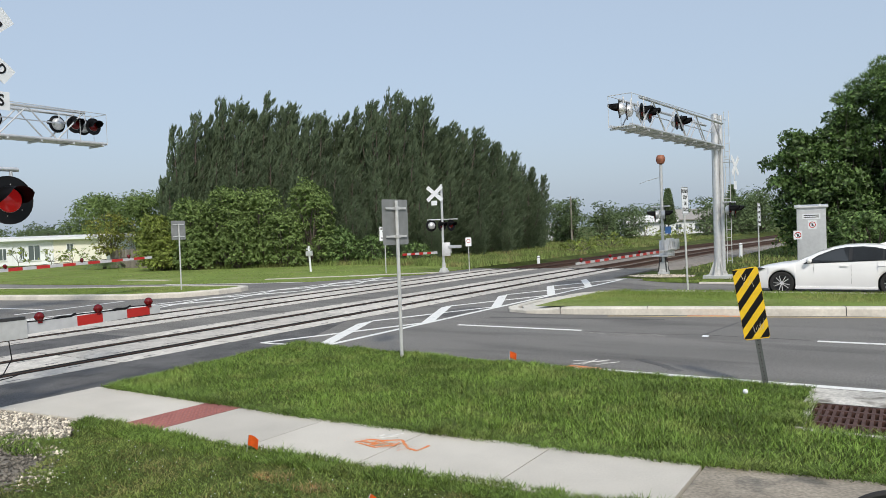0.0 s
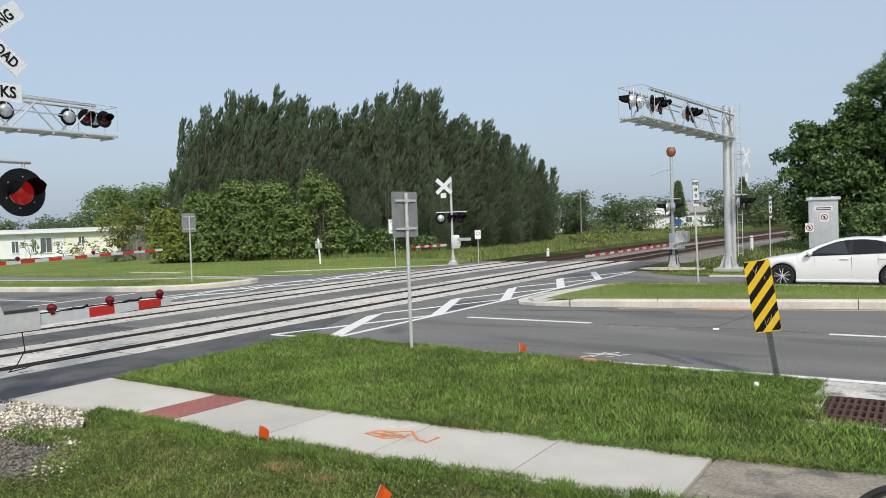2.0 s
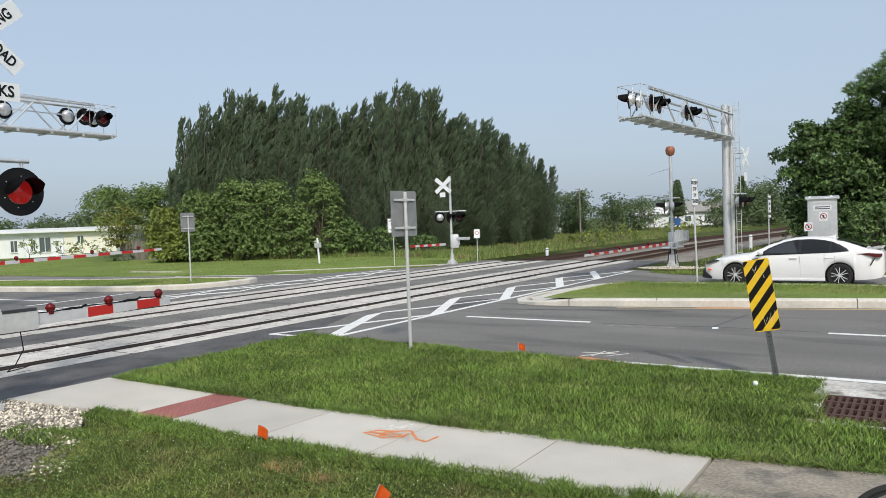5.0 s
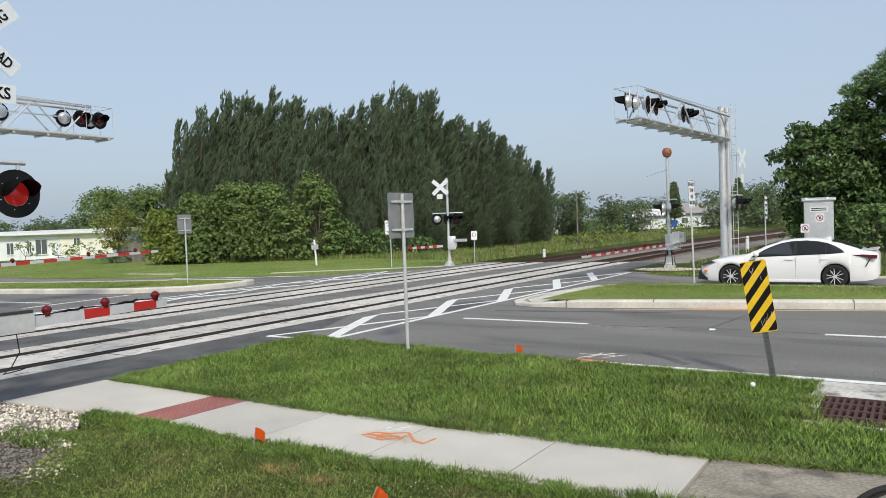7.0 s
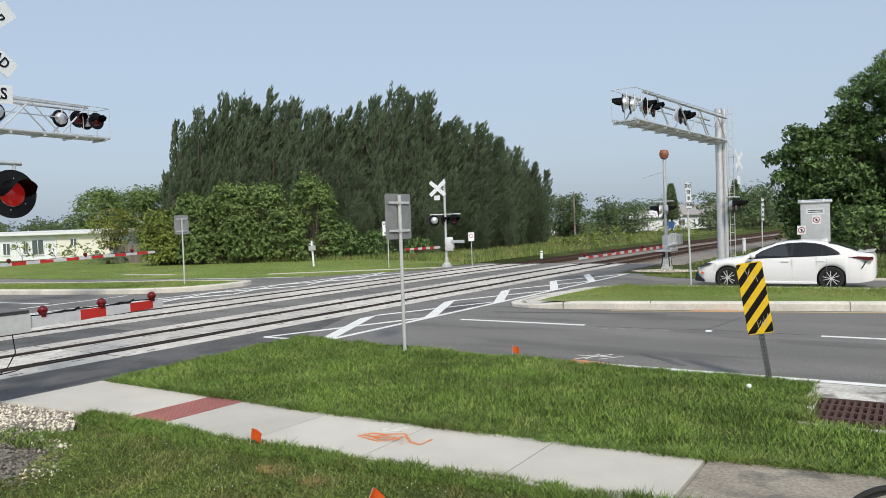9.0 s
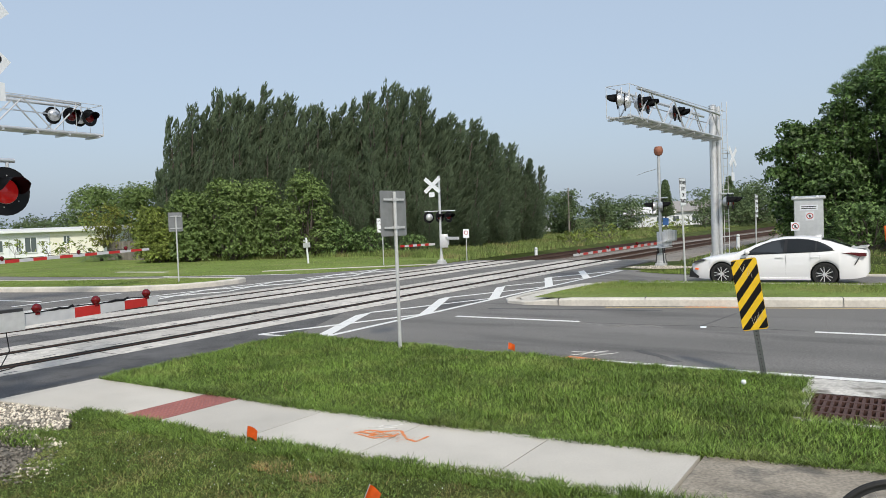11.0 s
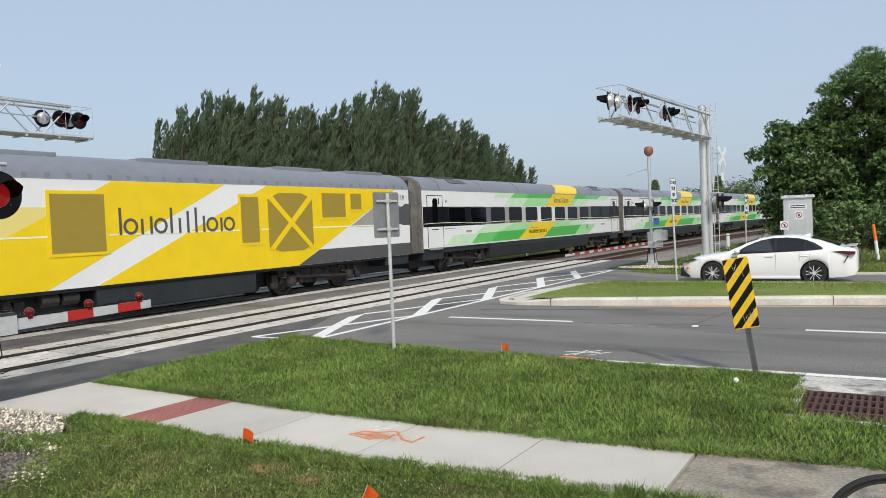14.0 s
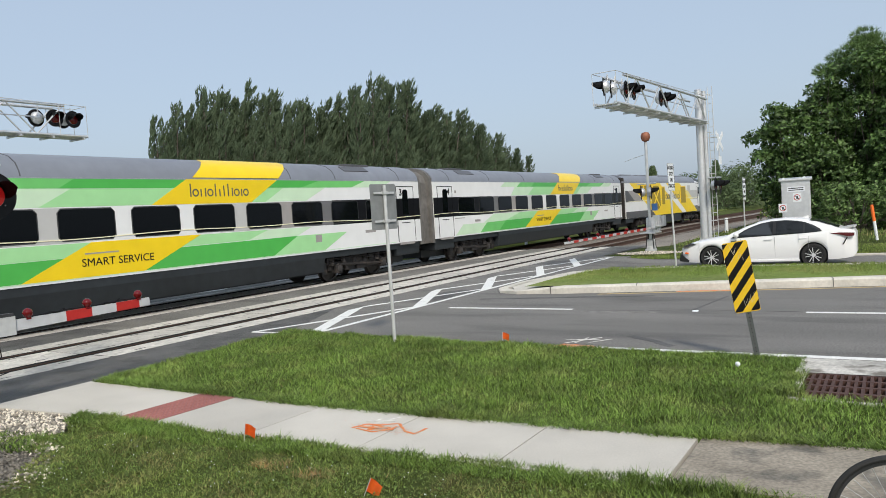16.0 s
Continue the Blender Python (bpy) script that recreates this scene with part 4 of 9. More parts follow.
def lamp_unit(parent, m, lit=False, size=0.305, name="flasher"):
    """A round crossing lamp that looks along its own -y: black disc, red lens, hood and silver back."""
    f = new(name)
    f.parent = parent
    f.matrix_basis = m
    face = pose(0, 0, 0, 90)
    bm = bmesh.new()
    lathe(bm, [(0.0, -0.012), (size * 0.96, -0.012), (size, 0.0), (size, 0.012), (size * 0.97, 0.004), (0.15, 0.003), (0.15, 0.0)], 28, face)
    part("background_disc", bm, BLACK, f, smooth=True)
    bm = bmesh.new()
    lathe(bm, [(0.148, 0.0), (0.152, 0.02), (0.12, 0.042), (0.06, 0.055), (0.0, 0.058)], 24, face)
    part("lens", bm, RED_LIT if lit else RED_LENS, f, "glowing red lens" if lit else "dark red glass lens", smooth=True)
    bm = bmesh.new()
    lathe(bm, [(0.150, 0.004), (0.158, 0.008), (0.158, 0.003)], 28, face, cap=False)
    part("lens_ring", bm, GALV, f)
    bolt = None
    for k in range(6 if name == "near_flasher" else 0):
        a = 1.047 * k + 0.39
        if bolt is None:
            bm = bmesh.new()
            lathe(bm, [(0.009, 0.004), (0.006, 0.010), (0.0, 0.011)], 6, face)
            b = part("bolt", bm, GALV, f)
            bolt = b.data
        else:
            b = new("bolt", bolt)
            b.parent = f
        b.matrix_basis = pose(0.20 * math.cos(a), 0, 0.20 * math.sin(a))
    bm = bmesh.new()
    n = 18
    rows = []
    for j, (y, r, grow) in enumerate(((0.0, 0.175, 1.0), (-0.12, 0.172, 1.0), (-0.24, 0.168, 0.86), (-0.33, 0.165, 0.6))):
        row = []
        for i in range(n + 1):
            a = math.pi * (0.5 + (i / n - 0.5) * 1.12 * grow)
            row.append(bm.verts.new((r * math.cos(a), y, r * math.sin(a))))
        rows.append(row)
    for a, b in zip(rows, rows[1:]):
        for i in range(n):
            bm.faces.new((a[i], a[i + 1], b[i + 1], b[i]))
    bmesh.ops.solidify(bm, geom=bm.faces[:], thickness=0.006)
    part("visor", bm, BLACK, f, smooth=True)
    bm = bmesh.new()
    lathe(bm, [(0.19, -0.012), (0.185, -0.08), (0.14, -0.15), (0.06, -0.18), (0.0, -0.185)], 20, face)
    part("housing", bm, ALU, f, "silver lamp housing", smooth=True)
    return f


def facing(x, y, z, to):
    """A pose whose -y looks along the compass direction to (degrees, 0 is +x)."""
    return pose(x, y, z, 0, 0, to + 90)


def crossbuck(parent, z, scale=1.0, to=0, back=False, mast_r=0.06, lettered=True, shift=0.0):
    base = facing(0, shift, z, to)
    for a, text in ((40, "CROSSING"), (-40, "RAILROAD")):
        bm = bmesh.new()
        box(bm, -0.61 * scale, 0.61 * scale, -0.004, 0.004, -0.114 * scale, 0.114 * scale)
        b = part("blade", bm, ALU_BACK if back else WHITE_SIGN, parent, "plain metal back of a crossbuck blade" if back else "white reflective blade with black letters")
        b.matrix_basis = base @ pose(0, -mast_r - (0.016 if a > 0 else 0.0), 0) @ pose(0, 0, 0, 0, -a)
        if not back and lettered:
            for i, half in enumerate((text[:4], text[4:])):
                words(half, 0.185 * scale, BLACK, b, pose((-0.30 if i == 0 else 0.32) * scale, -0.006, -0.0), wide=0.78, bold=0.022)


def stripes(parent, length, h0, h1, step, first=0.3, thick=0.035, lamps=(), at=None, bundles=None):
    """A tapering gate arm along local y with red sections and small red lamps on top."""
    bm = bmesh.new()
    prism(bm, [(0, -h0 / 2), (length, -h1 / 2 + (h0 - h1) * 0.1), (length, h1 / 2 + (h0 - h1) * 0.1), (0, h0 / 2)], "x", -thick / 2, thick / 2)
    arm = part("arm", bm, ARM_WHITE, parent, "white reflective gate arm")
    starts = at or [first + 2 * step * k for k in range(int((length - first) / step / 2 + 0.6))]
    for y in starts:
        k0, k1 = y / length, (y + step) / length
        a, b = h0 + (h1 - h0) * k0, h0 + (h1 - h0) * k1
        c0, c1 = (h0 - h1) * 0.1 * k0, (h0 - h1) * 0.1 * k1
        bm = bmesh.new()
        prism(bm, [(y, c0 - a / 2 - 0.001), (y + step, c1 - b / 2 - 0.001), (y + step, c1 + b / 2 + 0.001), (y, c0 + a / 2 + 0.001)], "x", -thick / 2 - 0.003, thick / 2 + 0.003)
        part("red_stripe", bm, RED_SHEET, arm)
    for y in lamps:
        bm = bmesh.new()
        box(bm, -0.025, 0.025, y - 0.03, y + 0.03, h1 / 2 - 0.01, h1 / 2 + 0.03)
        bmesh.ops.create_uvsphere(bm, u_segments=14, v_segments=9, radius=0.062, matrix=pose(0, y, h1 / 2 + 0.075))
        lathe(bm, [(0.066, -0.008), (0.066, 0.008)], 14, pose(0, y, h1 / 2 + 0.075))
        part("arm_lamp", bm, RED_LENS, arm, "round red arm lamp", smooth=True)
    bm = bmesh.new()
    pts = [(0.0, 0.1, h0 / 2 - 0.02)]
    for y in lamps:
        pts += [(0.0, y - 0.25, h1 / 2 + 0.035), (0.0, y, h1 / 2 + 0.02)]
    if len(pts) > 1:
        path_tube(bm, pts, 0.008, 6)
        part("cable", bm, BLACK, arm, "black lamp cable")
    # spare cable tied up in bundles on the near arm
    for y in (bundles or ()):
        bm = bmesh.new()
        for k in range(4):
            z = h1 / 2 + 0.012 + 0.012 * (k % 2)
            path_tube(bm, [(0.012 * (k - 1.5), y - 0.16 + 0.02 * k, z), (0.012 * (k - 1.5), y - 0.05, z + 0.015), (0.012 * (k - 1.5), y + 0.07, z), (0.012 * (k - 1.5), y + 0.17 - 0.015 * k, z + 0.03)], 0.010, 6)
        part("cable_bundle", bm, BLACK, arm, "looped black spare cable")
    return arm


def gate_box(parent, m, scale=1.0):
    bm = bmesh.new()
    box(bm, -0.2 * scale, 0.2 * scale, -0.16 * scale, 0.16 * scale, -0.33 * scale, 0.33 * scale, bevel=0.03)
    box(bm, 0.2 * scale, 0.26 * scale, -0.1 * scale, 0.1 * scale, -0.2 * scale, 0.2 * scale, bevel=0.015)
    b = part("gate_mechanism", bm, ALU, parent, "grey gate motor housing", smooth=True)
    b.matrix_basis = m
    return b


def mast_parts(t, h, r=0.064, base=True):
    bm = bmesh.new()
    tube(bm, (0, 0, 0.1), (0, 0, h), r, r, 14)
    tube(bm, (0, 0, h), (0, 0, h + 0.04), r * 1.1, r * 0.5, 14)
    part("mast", bm, ALU, t, "aluminium signal mast", smooth=True)
    if base:
        bm = bmesh.new()
        box(bm, -0.2, 0.2, -0.2, 0.2, -0.1, 0.1, bevel=0.02)
        lathe(bm, [(0.2, 0.1), (0.2, 0.16), (0.1, 0.26), (0.09, 0.5), (r, 0.52)], 16)
        for a in range(4):
            x, y = 0.2 * math.cos(a * 1.571 + 0.785), 0.2 * math.sin(a * 1.571 + 0.785)
            tube(bm, (x, y, 0.1), (x, y, 0.22), 0.016, n=6)
        part("mast_base", bm, GALV, t, "bolted cast base on a concrete block", smooth=True)


def build_near_gate():
    """The pedestrian gate over the near sidewalk."""
    t = thing("pedestrian_gate", pose(-9.62, 4.2, 0.0), "lowered pedestrian crossing gate with red flashers and crossbuck", "railway gate")
    mast_parts(t, 5.0, 0.075)
    bm = bmesh.new()
    tube(bm, (0, -0.75, 3.10), (0, 0.75, 3.10), 0.03, n=10)
    box(bm, -0.11, 0.11, -0.11, 0.11, 2.95, 3.2, bevel=0.02)
    for y in (-0.66, 0.66):
        tube(bm, (0, y, 2.85), (0, y, 3.1), 0.022, n=8)
    part("cross_arm", bm, ALU, t, smooth=True)
    for y, lit in ((-0.66, False), (0.56, True)):
        lamp_unit(t, facing(0.12, y, 2.70, 2), lit, name="near_flasher")
        lamp_unit(t, facing(-0.3, y - 0.32, 2.70, 182), False)
    crossbuck(t, 4.64, to=2, mast_r=0.09, shift=0.2)
    bm = bmesh.new()
    box(bm, -0.40, 0.40, -0.004, 0.004, -0.115, 0.115)
    b = part("tracks_plate", bm, WHITE_SIGN, t, "white plate with black letters")
    b.matrix_basis = facing(0.09, 0.25, 3.95, 2)
    words("TRACKS", 0.2, BLACK, b, pose(0, -0.006, 0), wide=0.9, bold=0.022)
    bm = bmesh.new()
    box(bm, -0.12, 0.12, -0.004, 0.004, -0.17, 0.17)
    b2 = part("count_plate", bm, WHITE_SIGN, t, "white plate under the crossbuck")
    b2.matrix_basis = facing(0.09, 0.1, 4.24, 2)
    words("2", 0.28, BLACK, b2, pose(0, -0.006, 0))
    gate_box(t, pose(0, -0.1, 1.05), 1.15)
    bm = bmesh.new()
    prism(bm, [(-0.1, -0.18), (0.72, -0.18), (0.72, 0.06), (0.28, 0.08), (0.12, 0.5), (-0.1, 0.5)], "x", 0.02, 0.10)
    box(bm, 0.015, 0.105, 0.28, 0.70, 0.06, 0.10, mi=1)
    br = part("arm_bracket", bm, [GALV, DARK], t, "galvanised arm bracket")
    br.matrix_basis = pose(0, 0, 1.12)
    a = new("gate_arm")
    a.parent = t
    a.matrix_basis = pose(0.06, 0.62, 1.055, 1.2)
    stripes(a, 2.08, 0.145, 0.115, 0.37, 0, 0.03, (0.28, 1.10, 1.90), at=(0.78, 1.53), bundles=(0.62, 1.45))
    bm = bmesh.new()
    path_tube(bm, [(0.06, 0.5, 0.96), (0.08, 0.52, 0.7), (0.06, 0.42, 0.52), (0.1, 0.3, 0.46), (0.12, 0.5, 0.48), (0.1, 0.62, 0.5)], 0.007, 6)
    part("hanging_cable", bm, BLACK, t, "loose black cable")


def truss(t, length, z0, depth, width=0.62, tip_lamps=(), lit=False):
    """A walkway truss along local -y from a mast, with chords, slanting members, deck and rails."""
    for x in (-width / 2, width / 2):
        for z in (z0, z0 + depth):
            bm = bmesh.new()
            tube(bm, (x, -0.1, z), (x, -length + (0.7 if z > z0 else 0), z), 0.045, n=10)
            part("chord", bm, ALU, t, smooth=True)
    n = max(3, round(length / 1.15))
    for x in (-width / 2, width / 2):
        for i in range(n):
            y0, y1 = -0.15 - (length - 0.9) * i / n, -0.15 - (length - 0.9) * (i + 1) / n
            bm = bmesh.new()
            a, b = ((x, y0, z0), (x, y1, z0 + depth)) if i % 2 == 0 else ((x, y0, z0 + depth), (x, y1, z0))
            tube(bm, a, b, 0.024, n=8)
            part("brace", bm, ALU, t, smooth=True)
    for i in range(n + 1):
        y = -0.15 - (length - 0.3) * i / n
        bm = bmesh.new()
        box(bm, -width / 2 - 0.08, width / 2 + 0.08, y - 0.03, y + 0.03, z0 - 0.10, z0 - 0.045)
        part("deck_beam", bm, ALU, t)
    bm = bmesh.new()
    for k in range(5):
        x = -width / 2 + 0.06 + k * (width - 0.12) / 4
        box(bm, x - 0.05, x + 0.05, -length, -0.2, z0 - 0.044, z0 - 0.01)
    part("walkway", bm, GALV, t, "grated walkway deck")
    bm = bmesh.new()
    for x in (-width / 2 - 0.05, width / 2 + 0.05):
        for y in (-length, -length + 0.9):
            tube(bm, (x, y, z0 - 0.05), (x, y, z0 + depth + 0.03), 0.009, n=6)
        tube(bm, (x, -length, z0 + depth + 0.03), (x, -0.4, z0 + depth + 0.09), 0.011, n=6)
    tube(bm, (-width / 2 - 0.05, -length, z0 + depth + 0.03), (width / 2 + 0.05, -length, z0 + depth + 0.03), 0.011, n=6)
    part("handrail", bm, GALV, t, "thin galvanised handrail")


def build_gantry(x, y, turn, length, z0, depth, pairs, label, top):
    t = thing("signal_gantry", pose(x, y, 0, 0, 0, turn), label, "railway signal", "signal gantries")
    bm = bmesh.new()
    tube(bm, (0, 0, 0.2), (0, 0, top), 0.14, 0.13, 20)
    lathe(bm, [(0.14, top), (0.1, top + 0.04), (0.0, top + 0.05)], 20)
    tube(bm, (0.20, 0.05, 0.2), (0.20, 0.05, top - 0.05), 0.075, 0.075, 16)
    part("mast", bm, ALU, t, "thick aluminium mast with a second tube", smooth=True)
    bm = bmesh.new()
    box(bm, -0.48, 0.55, -0.40, 0.40, -0.12, 0.06, bevel=0.02)
    tube(bm, (0, 0, 0.06), (0, 0, 0.3), 0.16, 0.15, 18)
    for a in range(6):
        q = pose(0, 0, 0, 0, 0, 60 * a + 20)
        f0 = [bm.verts.new(q @ Vector(v)) for v in ((0.12, -0.01, 0.06), (0.36, -0.01, 0.06), (0.14, -0.01, 0.62))]
        f1 = [bm.verts.new(q @ Vector(v)) for v in ((0.12, 0.01, 0.06), (0.36, 0.01, 0.06), (0.14, 0.01, 0.62))]
        bm.faces.new(f0), bm.faces.new(f1[::-1])
        for k in range(3):
            bm.faces.new((f0[k], f1[k], f1[(k + 1) % 3], f0[(k + 1) % 3]))
    bmesh.ops.recalc_face_normals(bm, faces=bm.faces)
    part("mast_base", bm, GALV, t, "bolted base plate with slanting gussets")
    bm = bmesh.new()
    for dx in (0.33, 0.5):
        tube(bm, (dx, 0.1, 0.5), (dx, 0.1, top + 0.1), 0.014, n=6)
    for k in range(int((top - 0.5) / 0.3)):
        tube(bm, (0.33, 0.1, 0.6 + 0.3 * k), (0.5, 0.1, 0.6 + 0.3 * k), 0.01, n=5)
    for z in (1.2, 3.0, 4.6, top - 0.2):
        tube(bm, (0, 0.05, z), (0.42, 0.1, z), 0.016, n=5)
    part("ladder", bm, GALV, t, "narrow metal ladder")
    truss(t, length, z0, depth)
    for yy, to, lit in pairs:
        lamp_unit(t, facing(0.12 if to < 90 or to > 270 else -0.12, -yy, z0 + depth * 0.6, to), lit, 0.27)
    bm = bmesh.new()
    for yy in sorted({p[0] for p in pairs}):
        tube(bm, (0.0, -yy, z0 + depth), (0.0, -yy, z0 + depth * 0.5), 0.022, n=6)
    tube(bm, (0, -length + 0.6, z0 + depth * 0.62), (0, -0.3, z0 + depth * 0.62), 0.02, n=6)
    part("lamp_rail", bm, ALU, t)
    return t


def build_far_gantry():
    t = build_gantry(-6.3, 29.46, -4.5, 8.9, 5.0, 0.86, [(7.55, 8, False), (6.95, 8, False), (4.55, 8, False), (4.05, 8, False), (8.65, 198, False), (8.1, 198, False)],
                     "tall aluminium signal gantry over the far lanes with dark red flashers", 6.25)
    for y in (-0.35, 0.3):
        lamp_unit(t, facing(0.6, y, 2.55, 8), False)
    bm = bmesh.new()
    tube(bm, (0.35, -0.45, 2.85), (0.6, 0.4, 2.85), 0.03, n=8)
    tube(bm, (0, 0, 2.85), (0.5, 0.0, 2.85), 0.03, n=8)
    part("lamp_arm", bm, ALU, t)
    bm = bmesh.new()
    tube(bm, (0.62, 0.25, 4.4), (0.2, 0.1, 4.4), 0.02, n=6)
    tube(bm, (0.62, 0.25, 4.5), (0.62, 0.25, 3.4), 0.02, n=6)
    part("sign_arm", bm, ALU, t)
    holder = new("crossbuck")
    holder.parent = t
    holder.matrix_basis = pose(0.62, 0.25, 0)
    crossbuck(holder, 4.25, 0.85, -2, mast_r=0.03, lettered=False)
    bm = bmesh.new()
    box(bm, -0.17, 0.17, -0.004, 0.004, -0.16, 0.16)
    part("count_plate", bm, WHITE_SIGN, t, "small white plate").matrix_basis = facing(0.66, 0.2, 3.5, -2)


def build_near_gantry():
    build_gantry(-22.3, 8.9, 180, 5.26, 5.36, 0.92, [(4.95, 185, False), (4.35, 178, False), (4.75, 5, False), (3.9, 5, False), (2.0, 5, False)],
                 "aluminium signal gantry over the approach lanes with red flashers", 6.6)


def long_gate(x, y, h, length, turn, label, lamps, z=1.1, arm_h=0.105, tilt=0.0):
    t = thing("road_gate", pose(x, y, 0, 0, 0, turn), label, "railway gate", "road gates")
    mast_parts(t, h)
    gate_box(t, pose(0.0, 0.22, 1.1), 0.95)
    bm = bmesh.new()
    for y in (-0.28, 0.02, 0.34, 0.60):
        box(bm, 0.20, 0.30, y, y + 0.05, 0.82, 1.50, bevel=0.01)
    box(bm, 0.18, 0.34, -0.45, 0.95, 0.98, 1.05, bevel=0.01)
    box(bm, -0.35, 0.30, -0.40, 0.70, 0.74, 0.79, bevel=0.01)
    tube(bm, (0.26, 0.6, 1.4), (0.26, 1.0, 1.15), 0.035, n=8)
    part("gear_frame", bm, ALU, t, "pale metal frame round the gate gear")
    bm = bmesh.new()
    box(bm, 0.16, 0.38, 0.85, 1.20, 1.0, 1.45, bevel=0.03)
    part("counterweight", bm, GALV, t, "grey counterweight on a bracket")
    bm = bmesh.new()
    for x, y in ((-0.17, -0.17), (0.17, -0.17), (-0.17, 0.17), (0.17, 0.17)):
        tube(bm, (x, y, 0.1), (x * 0.6, y * 0.6, 0.78), 0.025, n=6)
    part("stand", bm, DARK, t, "dark steel stand under the gear")
    a = new("gate_arm")
    a.parent = t
    a.matrix_basis = pose(0.16, -0.3, z, 0, 0, 180) @ pose(0, 0, 0, tilt)
    stripes(a, length, arm_h * 1.15, arm_h * 0.8, 0.42, 0.9, 0.035, lamps)
    return t


def build_gates():
    # far approach: mast beyond the far lanes, arm back towards the median
    t = long_gate(-8.82, 30.9, 4.6, 9.6, 0, "signal mast with a long lowered red and white gate arm", (3.4, 6.6, 9.2), 0.98, 0.085)
    bm = bmesh.new()
    tube(bm, (-0.45, 0, 2.85), (0.35, 0, 2.85), 0.03, n=8)
    part("cross_arm", bm, ALU, t)
    bm = bmesh.new()
    tube(bm, (0.0, 0.0, 4.1), (-0.55, 0.0, 3.98), 0.014, n=6)
    tube(bm, (-0.55, 0.0, 3.98), (-0.95, 0.0, 3.86), 0.01, n=6)
    part("aerial", bm, ALU, t, "thin bent aerial")
    bm = bmesh.new()
    lathe(bm, [(0.05, 4.62), (0.14, 4.66), (0.19, 4.78), (0.19, 4.9), (0.14, 5.0), (0.0, 5.03)], 16)
    part("bell", bm, material("rusty_bell", (0.30, 0.12, 0.07), 0.6, metal=0.3, var=0.25, scale=14), t, "rusty round crossing bell", smooth=True)
    for x, to in ((-0.3, 200), (0.12, 20)):
        lamp_unit(t, facing(x, 0.0, 2.5, to), False)
    bm = bmesh.new()
    box(bm, -0.12, 0.12, -0.005, 0.005, -0.15, 0.15)
    part("notice", bm, material("blue_notice", (0.05, 0.16, 0.42), 0.5, var=0.1, scale=9), t, "small blue emergency notice").matrix_basis = facing(0.25, -0.06, 1.85, 285)
    bm = bmesh.new()
    box(bm, -0.13, 0.15, -0.14, 0.14, 0.0, 0.5, bevel=0.02)
    part("junction_box", bm, GALV, t)
    # near approach beyond the tracks: the mast stands past the picture's edge
    long_gate(-22.6, 8.4, 4.5, 7.5, 180, "long lowered red and white gate arm over the approach lanes", (2.5, 4.9, 6.6), 1.36, 0.10, 1.6)
    # the short gate over the far sidewalk
    t = thing("pedestrian_gate", pose(-20.5, 31.9, 0), "signal mast with crossbuck, flashers and a short lowered gate arm", "railway gate")
    mast_parts(t, 4.55, 0.065)
    holder = new("crossbuck")
    holder.parent = t
    crossbuck(holder, 4.1, 0.9, -82, back=False, mast_r=0.05, lettered=False)
    for b in list(holder.children):
        b.matrix_basis = Matrix.Translation((-0.26, -0.20, 0)) @ b.matrix_basis
    bm = bmesh.new()
    tube(bm, (-0.4, -0.3, 4.1), (0, 0, 4.1), 0.025, n=6)
    part("crossbuck_bracket", bm, ALU, t)
    bm = bmesh.new()
    tube(bm, (-0.75, -0.3, 2.75), (0.75, 0.3, 2.75), 0.03, n=8)
    part("cross_arm", bm, ALU, t)
    for x, to in ((-0.55, 150), (-0.02, -12), (0.42, -12)):
        lamp_unit(t, facing(x, x * 0.4, 2.45, to), False)
    gate_box(t, pose(0.15, 0.05, 1.2, 0, 0, 30), 1.05)
    bm = bmesh.new()
    box(bm, -0.16, 0.16, -0.004, 0.004, -0.12, 0.12)
    part("count_plate", bm, WHITE_SIGN, t, "small white plate under the crossbuck").matrix_basis = facing(-0.30, -0.25, 3.62, -82)
    bm = bmesh.new()
    box(bm, 0.3, 1.1, -0.05, 0.05, 1.25, 1.4, bevel=0.02)
    part("counterweight", bm, ALU, t)
    a = new("gate_arm")
    a.parent = t
    a.matrix_basis = pose(-0.25, -0.2, 1.05, 0, 0, 172)
    stripes(a, 2.6, 0.12, 0.1, 0.3, 0.5, 0.03, ())


def sign_post(x, y, h, r=0.025, turn=0, lean=(0, 0), label="", name="road_sign", channel=False, group="", z0=0.0):
    t = thing(name, pose(x, y, z0, lean[0], lean[1], turn), label, "road sign", group)
    bm = bmesh.new()
    if channel:
        box(bm, -0.03, 0.03, -0.006, 0.002, -0.3, h)
        for s in (-1, 1):
            box(bm, s * 0.03 - 0.004, s * 0.03 + 0.004, -0.006, 0.028, -0.3, h)
        part("post", bm, material("dark_channel_post", (0.12, 0.13, 0.13), 0.6, metal=0.4, var=0.2, scale=12), t, "dark punched steel post")
        bm = bmesh.new()
        for k in range(int(h / 0.05)):
            lathe(bm, [(0.008, -0.001), (0.008, 0.0005)], 6, pose(0, -0.006, 0.05 * k, 90))
        part("post_holes", bm, VOID, t)
    else:
        tube(bm, (0, 0, -0.3), (0, 0, h), r, n=12)
        part("post", bm, GALV, t, "galvanised round post", smooth=True)
    return t


